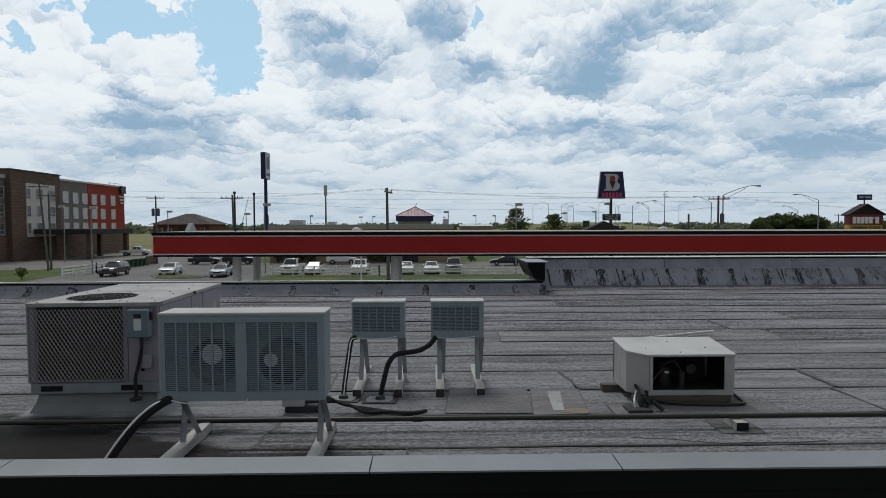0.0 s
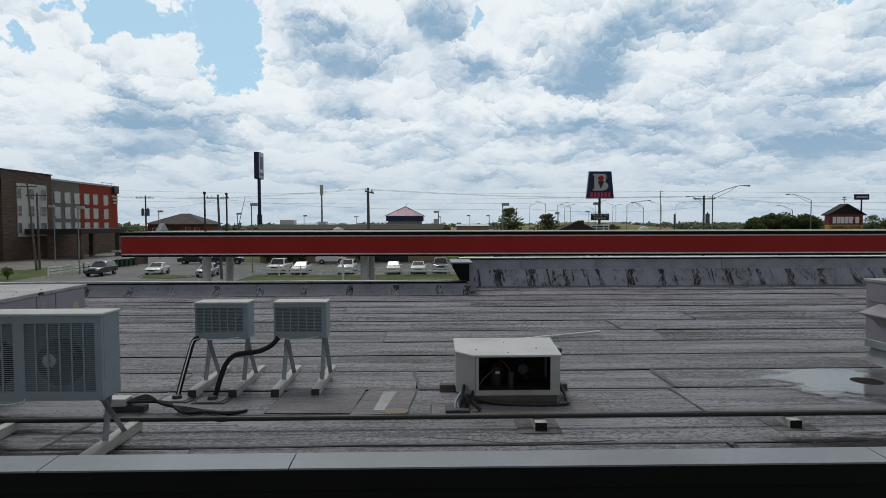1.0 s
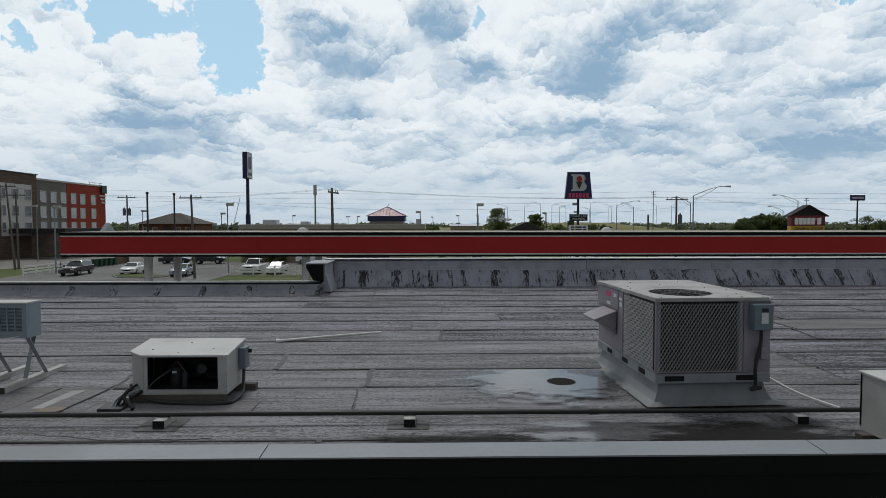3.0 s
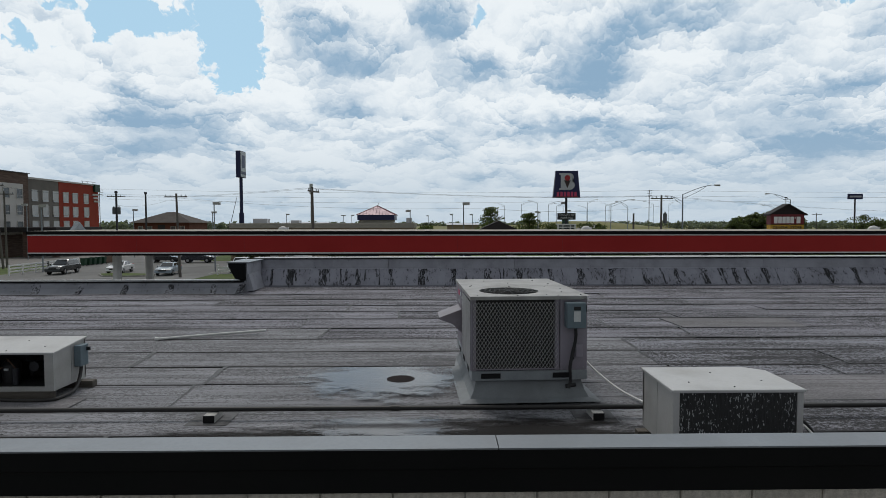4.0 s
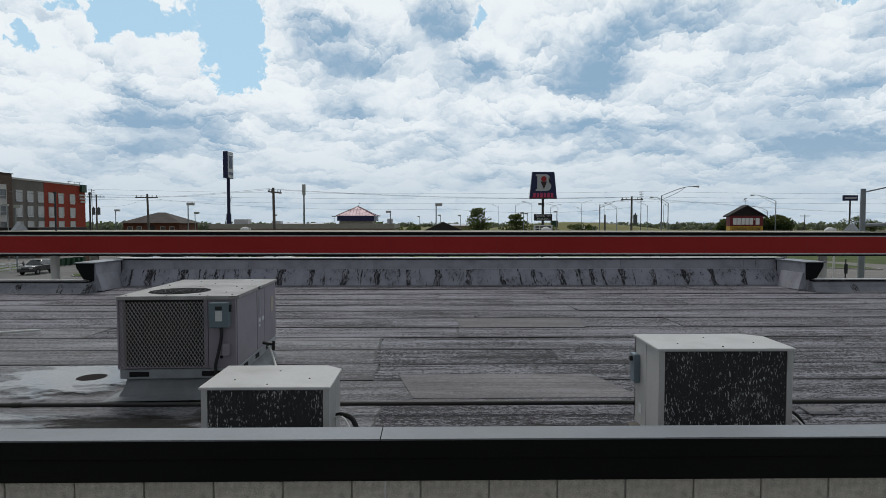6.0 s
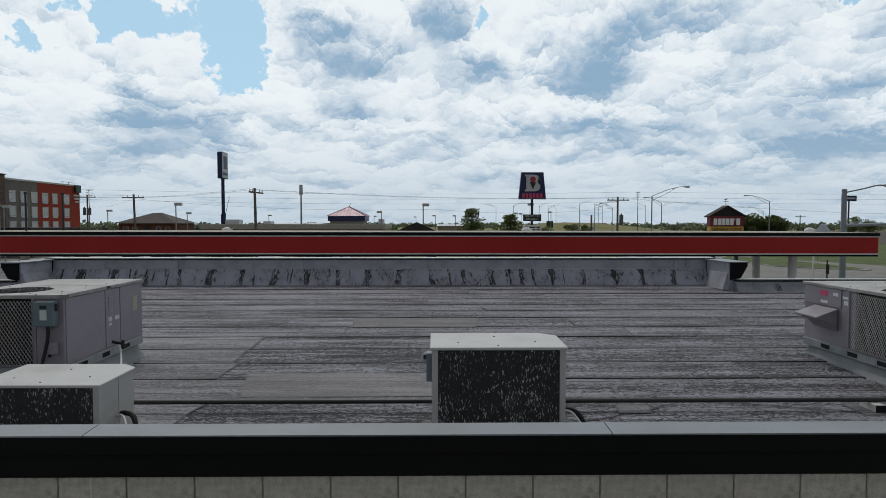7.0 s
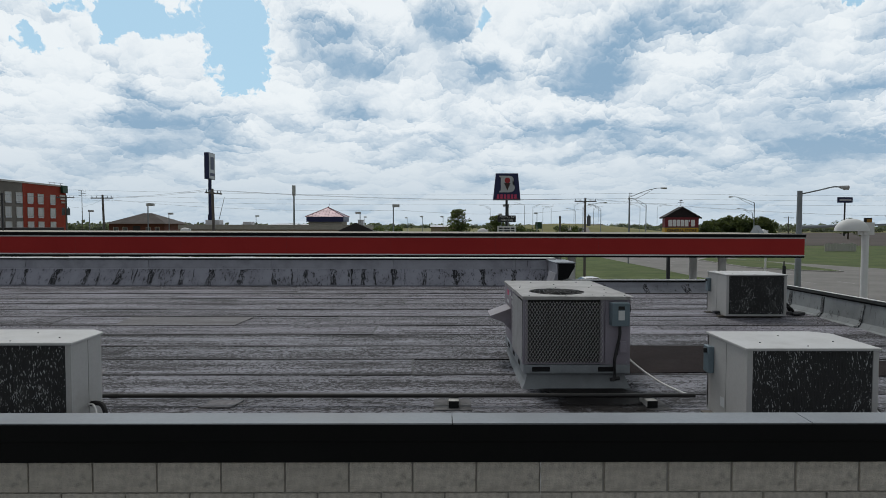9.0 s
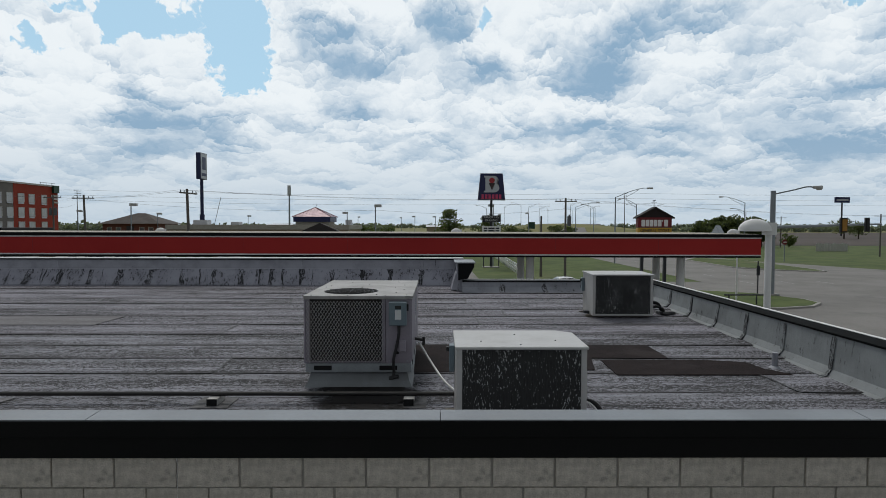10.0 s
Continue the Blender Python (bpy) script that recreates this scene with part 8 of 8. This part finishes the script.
def car(kind, at, rz, colour, label):
    L, W, low, cab = SHAPES[kind]
    u = thing("car" if kind != "pickup" else "pickup_truck", at, label, "car" if kind != "pickup" else "truck", "parked vehicles", rz)
    body = part("body", prism(B(), low, "y", -W / 2, W / 2), colour, u, bevel=0.07, smooth=True)
    bm = B()
    wl, wt = W / 2 - 0.08, W / 2 - 0.26
    one = [bm.verts.new((x, -(wl if i in (0, 3) else wt), z)) for i, (x, z) in enumerate(cab)]
    two = [bm.verts.new((x, (wl if i in (0, 3) else wt), z)) for i, (x, z) in enumerate(cab)]
    for i in range(4):
        bm.faces.new((one[i], one[(i + 1) % 4], two[(i + 1) % 4], two[i]))
    bm.faces.new(one[::-1])
    bm.faces.new(two)
    part("cabin", bm, colour, u, bevel=0.05, smooth=True)
    def lerp(p, q, t):
        return (p[0] + (q[0] - p[0]) * t, p[1] + (q[1] - p[1]) * t)
    # glass: side windows, windscreen, rear window, laid just proud of the cabin
    for s in (-1, 1):
        for t0, t1 in ((0.07, 0.47), (0.52, 0.93)):
            a, b = lerp(cab[0], cab[3], t0), lerp(cab[0], cab[3], t1)
            c, d = lerp(cab[1], cab[2], t1), lerp(cab[1], cab[2], t0)
            a, b, c, d = (lerp(a, d, 0.16), lerp(b, c, 0.16), lerp(b, c, 0.86), lerp(a, d, 0.86))
            bm = B()
            def yy(z):
                f = (z - cab[0][1]) / (cab[1][1] - cab[0][1])
                return s * (wl + (wt - wl) * f + 0.012)
            v = [bm.verts.new((p[0], yy(p[1]), p[1])) for p in (a, b, c, d)]
            v2 = [bm.verts.new((p[0], yy(p[1]) - s * 0.03, p[1])) for p in (a, b, c, d)]
            bm.faces.new(v)
            bm.faces.new(v2[::-1])
            for i in range(4):
                bm.faces.new((v[i], v2[i], v2[(i + 1) % 4], v[(i + 1) % 4]))
            part("side_window", bm, M_CAR_GLASS, u)
    for p, q, nm in ((cab[3], cab[2], "windscreen"), (cab[0], cab[1], "rear_window")):
        a, b = lerp(p, q, 0.12), lerp(p, q, 0.9)
        out_ = 0.02 if nm == "windscreen" else -0.02
        bm = B()
        v = [bm.verts.new(c) for c in ((a[0] + out_, -wl + 0.14, a[1]), (a[0] + out_, wl - 0.14, a[1]), (b[0] + out_, wt - 0.08, b[1] + 0.01), (b[0] + out_, -wt + 0.08, b[1] + 0.01))]
        v2 = [bm.verts.new(c.co - Vector((out_ * 1.5, 0, 0))) for c in v]
        bm.faces.new(v)
        bm.faces.new(v2[::-1])
        for i in range(4):
            bm.faces.new((v[i], v2[i], v2[(i + 1) % 4], v[(i + 1) % 4]))
        part(nm, bm, M_CAR_GLASS, u)
    rw = 0.33 if kind == "sedan" else 0.38
    for x in (-L * 0.29, L * 0.30):
        for s in (-1, 1):
            bm = B()
            rod(bm, (x, s * (W / 2 - 0.2), rw), (x, s * (W / 2 + 0.015), rw), rw, seg=18)
            ty = part("wheel", bm, M_TYRE, u, "black tyre")
            bm = B()
            rod(bm, (x, s * (W / 2 - 0.02), rw), (x, s * (W / 2 + 0.024), rw), rw * 0.62, rw * 0.5, seg=14)
            part("rim", bm, M_RIM, ty, "alloy rim")
    fz = low[-2][1]
    for s in (-1, 1):
        part("headlight", box(B(), L / 2 - 0.14, L / 2 + 0.01, s * (W / 2 - 0.3) - 0.2, s * (W / 2 - 0.3) + 0.2, fz - 0.06, fz + 0.08), M_LIGHT_LENS, u, "clear headlight", bevel=0.02)
        part("tail_light", box(B(), -L / 2 - 0.012, -L / 2 + 0.1, s * (W / 2 - 0.2) - 0.14, s * (W / 2 - 0.2) + 0.14, 0.75, 0.98), M_SIGN_RED, u, "red tail light", bevel=0.02)
        part("mirror", box(B(), cab[3][0] - 0.25, cab[3][0] - 0.1, s * (W / 2 + 0.08) - 0.08, s * (W / 2 + 0.08) + 0.08, cab[3][1] + 0.02, cab[3][1] + 0.16), colour, u, bevel=0.02)
    part("grille", box(B(), L / 2 - 0.03, L / 2 + 0.022, -0.42, 0.42, fz - 0.14, fz + 0.02), M_BLACK, u, "black grille")
    part("bumper", box(B(), L / 2 - 0.1, L / 2 + 0.05, -W / 2 + 0.08, W / 2 - 0.08, 0.34, 0.5), colour if kind != "pickup" else M_RIM, u, bevel=0.03)
    if kind == "pickup":
        part("load_bed", box(B(), -2.72, -0.6, -W / 2 + 0.14, W / 2 - 0.14, 1.10, 1.145), M_VOID, u, "dark open load bed")
    return u


WHITE, BLACKP, SILVER, DARKB, GREYP = paint("white", (0.82, 0.82, 0.82)), paint("black", (0.012, 0.013, 0.016)), paint("silver", (0.3, 0.36, 0.42)), paint("dark_blue", (0.015, 0.018, 0.03)), paint("grey", (0.2, 0.2, 0.21))
q = math.pi / 2
gz = G + 0.02
car("suv", (-38.35, 69.6, gz), -1.5, BLACKP, "black sport utility car on the drive")
car("sedan", (-32.0, 70.6, gz), -1.43, WHITE, "white saloon car beside the grass tongue")
car("sedan", (-24.8, 67.9, gz), -1.45, SILVER, "silver-blue saloon car in the car park")
car("suv", (-29.6, 89.0, gz), 0.15, DARKB, "dark sport utility car at the back of the car park")
car("sedan", (-35.2, 90.0, gz), 0.1, BLACKP, "black saloon car at the back of the car park")
car("pickup", (-17.3, 72.0, gz), -q, WHITE, "white pickup truck parked nose to the fence")
car("sedan", (-14.4, 71.2, gz), -q, WHITE, "white saloon car parked nose to the fence")
car("suv", (-8.7, 71.4, gz), -q, WHITE, "white sport utility car parked nose to the fence")
car("sedan", (-2.9, 71.0, gz), -q, WHITE, "white saloon car parked nose to the fence")
car("sedan", (0.2, 71.2, gz), -q, WHITE, "white saloon car parked nose to the fence")
car("pickup", (3.0, 72.2, gz), -q, GREYP, "grey pickup truck parked nose to the fence")
car("suv", (-13.6, 88.5, gz), 0.05, WHITE, "white sport utility car parked side-on")
car("sedan", (11.2, 84.0, gz), 3.05, DARKB, "dark saloon car parked side-on")
car("pickup", (-59.5, 117.5, gz), 0.2, WHITE, "white pickup truck beside the hotel porch")
car("sedan", (30.2, 49.5, gz), 0.1, WHITE, "white saloon car passing the lawn")


# ---- trees ----
def leaf_cloud(bm, centre, size, count, leaf, rnd, clumps=None):
    clumps = clumps or [(0, 0, 0, 1.0)]
    for _ in range(count):
        cx, cy, cz, s = rnd.choice(clumps)
        while True:
            p = Vector((rnd.uniform(-1, 1), rnd.uniform(-1, 1), rnd.uniform(-1, 1)))
            if 0.35 < p.length < 1.0:
                break
        c = Vector(centre) + Vector((cx + p.x * size[0] * s, cy + p.y * size[1] * s, cz + p.z * size[2] * s))
        n = Vector((rnd.uniform(-1, 1), rnd.uniform(-1, 1), rnd.uniform(-0.3, 1))).normalized()
        t = n.orthogonal().normalized()
        b = n.cross(t)
        k = leaf * rnd.uniform(0.6, 1.4)
        v = [bm.verts.new(c + t * k * a + b * k * w) for a, w in ((-1, 0), (0, -0.6), (1, 0), (0, 0.6))]
        bm.faces.new(v)


def tree(at, h, spread, seed, label, material, conifer=False, count=1500, leaf=0.28):
    rnd = random.Random(seed)
    u = thing("tree", at, label, "tree", "trees")
    bm = B()
    rod(bm, (0, 0, 0), (0.05 * h * rnd.uniform(-1, 1), 0, h * 0.55), 0.035 * h, 0.018 * h, seg=8)
    for k in range(6):
        a, z = rnd.uniform(0, 6.28), h * rnd.uniform(0.3, 0.6)
        rod(bm, (0, 0, z), (math.cos(a) * spread * 0.55, math.sin(a) * spread * 0.55, z + h * 0.22), 0.014 * h, 0.006 * h, seg=6)
    part("trunk", bm, M_BARK, u, "tapered trunk with limbs")
    bm = B()
    if conifer:
        clumps = []
        for k in range(60):
            f = rnd.uniform(0.05, 1.0)
            a = rnd.uniform(0, 6.28)
            r = spread * (1 - f) ** 0.7 * rnd.uniform(0.2, 1.0)
            clumps.append((r * math.cos(a), r * math.sin(a), h * (0.1 + 0.85 * f), 0.30 + 0.18 * (1 - f)))
        leaf_cloud(bm, (0, 0, 0), (spread, spread, h * 0.13), count, leaf, rnd, clumps)
    else:
        clumps = []
        for k in range(16):
            a, r = rnd.uniform(0, 6.28), spread * rnd.uniform(0.1, 0.75)
            clumps.append((r * math.cos(a), r * math.sin(a), h * rnd.uniform(0.35 if h > 5 else 0.22, 0.88) - h * 0.12 * (r / spread), rnd.uniform(0.25, 0.42)))
        leaf_cloud(bm, (0, 0, 0), (spread, spread, h * 0.4), count, leaf, rnd, clumps)
    crown = part("crown", bm, material, u, "uneven leafy crown")
    tagged(crown, kind="stuff")
    return u


tree((21.2, 143, G), 10.2, 5.4, 1, "ragged upright evergreen tree", M_LEAF_DARK, True, 2600, 0.26)
tree((31.0, 146, G), 8.8, 5.0, 2, "ragged upright evergreen tree", M_LEAF_DARK, True, 2200, 0.26)
tree((35.0, 146, G), 6.4, 4.0, 3, "low rounded green leafy tree", M_LEAF_DARK, False, 1200)
tree((40.5, 150, G), 6.0, 4.0, 4, "low rounded green leafy tree", M_LEAF_DARK, False, 1200)
for i, (dx, h, s) in enumerate(((-9, 8.2, 4.2), (-4.5, 9.4, 4.8), (1.0, 9.8, 5.2), (6.0, 9.2, 4.6), (9.8, 8.0, 4.0), (-1.5, 8.6, 4.5), (3.5, 8.8, 4.6))):
    tree((100 + dx, 160 + (i % 3) * 3, G), h, s, 10 + i, "dark rounded broadleaf tree in a grove", M_LEAF_DARK, False, 3600, 0.3)
tree((-6.5, 150, G), 6.0, 3.4, 21, "low rounded green leafy tree", M_LEAF)
tree((-1.5, 152, G), 6.2, 4.2, 22, "low rounded green leafy tree", M_LEAF)
tree((4.0, 153, G), 5.9, 3.8, 23, "low rounded green leafy tree", M_LEAF)
tree((57, 190, G), 6.6, 3.6, 24, "low rounded green leafy tree", M_LEAF_DARK)
tree((62, 192, G), 6.0, 3.6, 25, "low rounded green leafy tree", M_LEAF)
tree((200, 260, G), 10, 6, 26, "dark rounded broadleaf tree", M_LEAF_DARK)
tree((208, 262, G), 9, 5, 27, "dark rounded broadleaf tree", M_LEAF_DARK)
tree((150, 240, G), 6, 5, 28, "low rounded green leafy tree", M_LEAF_DARK)
tree((117.4, 162.5, G), 4.2, 2.6, 35, "broad green shrub beside the field", M_LEAF, False, 1500, 0.2)
tree((-58.5, 76, G), 3.6, 1.3, 29, "young thin street tree", M_LEAF, False, 300, 0.12)
tree((-46, 64.5, G), 1.5, 0.9, 30, "small round green shrub", M_LEAF, False, 400, 0.1)
for i, x in enumerate((-24.4, -22.6, -20.8, -19.2, -9.5, -7.8, 6.5)):
    tree((x, 92.2, G), 2.2, 1.1, 40 + i, "dark clipped shrub against the building", M_LEAF_DARK, False, 500, 0.12)


def far_woods(label, runs, seed, material):
    rnd = random.Random(seed)
    bm = B()
    for x0, x1, y, h, n in runs:
        for i in range(n):
            x = x0 + (x1 - x0) * (i + rnd.random()) / n
            s = h * rnd.uniform(0.5, 1.1)
            leaf_cloud(bm, (x, y + rnd.uniform(-8, 8), G + s * 0.5), (s * 0.7, s * 0.5, s * 0.5), 30, s * 0.26, rnd)
    ob = solid("far_woods", bm, material, label, "woods", "stuff")
    return ob


far_woods("belt of far trees along the horizon, haze put into their colour", [(-330, -160, 420, 6.6, 70), (-170, -20, 430, 6.8, 80), (-90, -10, 330, 5.6, 40), (190, 420, 520, 5.5, 90), (330, 760, 700, 7.5, 110), (-700, -300, 620, 9, 100), (60, 200, 620, 6, 60), (-250, 700, 1000, 8, 220)], 5, M_TREE_HAZED)


# ---- blocks of the front wall, course by course ----
BW, BH = 0.4064, 0.2032
rng = random.Random(9)
block_meshes = []
for k in range(5):
    bm = B()
    box(bm, 0.005, 0.3965, 0.0, 0.03, 0.005, BH - 0.005)
    bmesh.ops.bevel(bm, geom=bm.edges[:], offset=0.003, segments=1, affect="EDGES")
    for v_ in bm.verts:
        if v_.co.y < 0.01:
            v_.co += Vector((rng.uniform(-0.0012, 0.0012), rng.uniform(-0.0015, 0.0015), rng.uniform(-0.0012, 0.0012)))
    block_meshes.append(mesh_of("block", bm, M_BLOCK))
X_JOINT = 16.754
for row, z in enumerate((0.058, 0.058 - BH, 0.058 - 2 * BH)):
    off = X_JOINT + (BW / 2 if row % 2 else 0.0)
    first = -int((off - 3.0) / BW)
    for i in range(first, int((ROOF_R + 0.1 - off) / BW)):
        piece("block", rng.choice(block_meshes), wall_front, (off + i * (BW if i >= 0 else 0.4015), -0.002 + rng.uniform(-0.001, 0.001), z))
for x in (16.754, 10.12):
    bm = B()
    prev = None
    for j in range(14):
        z = 0.26 - j * 0.06
        c = bm.verts.new((x + rng.uniform(-0.006, 0.006), -0.0045, z)), bm.verts.new((x + 0.008 + rng.uniform(-0.004, 0.006), -0.0045, z))
        if prev:
            bm.faces.new((prev[0], prev[1], c[1], c[0]))
        prev = c
    part("control_joint", bm, M_WHITE_TRIM, wall_front, "ragged pale sealant in a control joint")
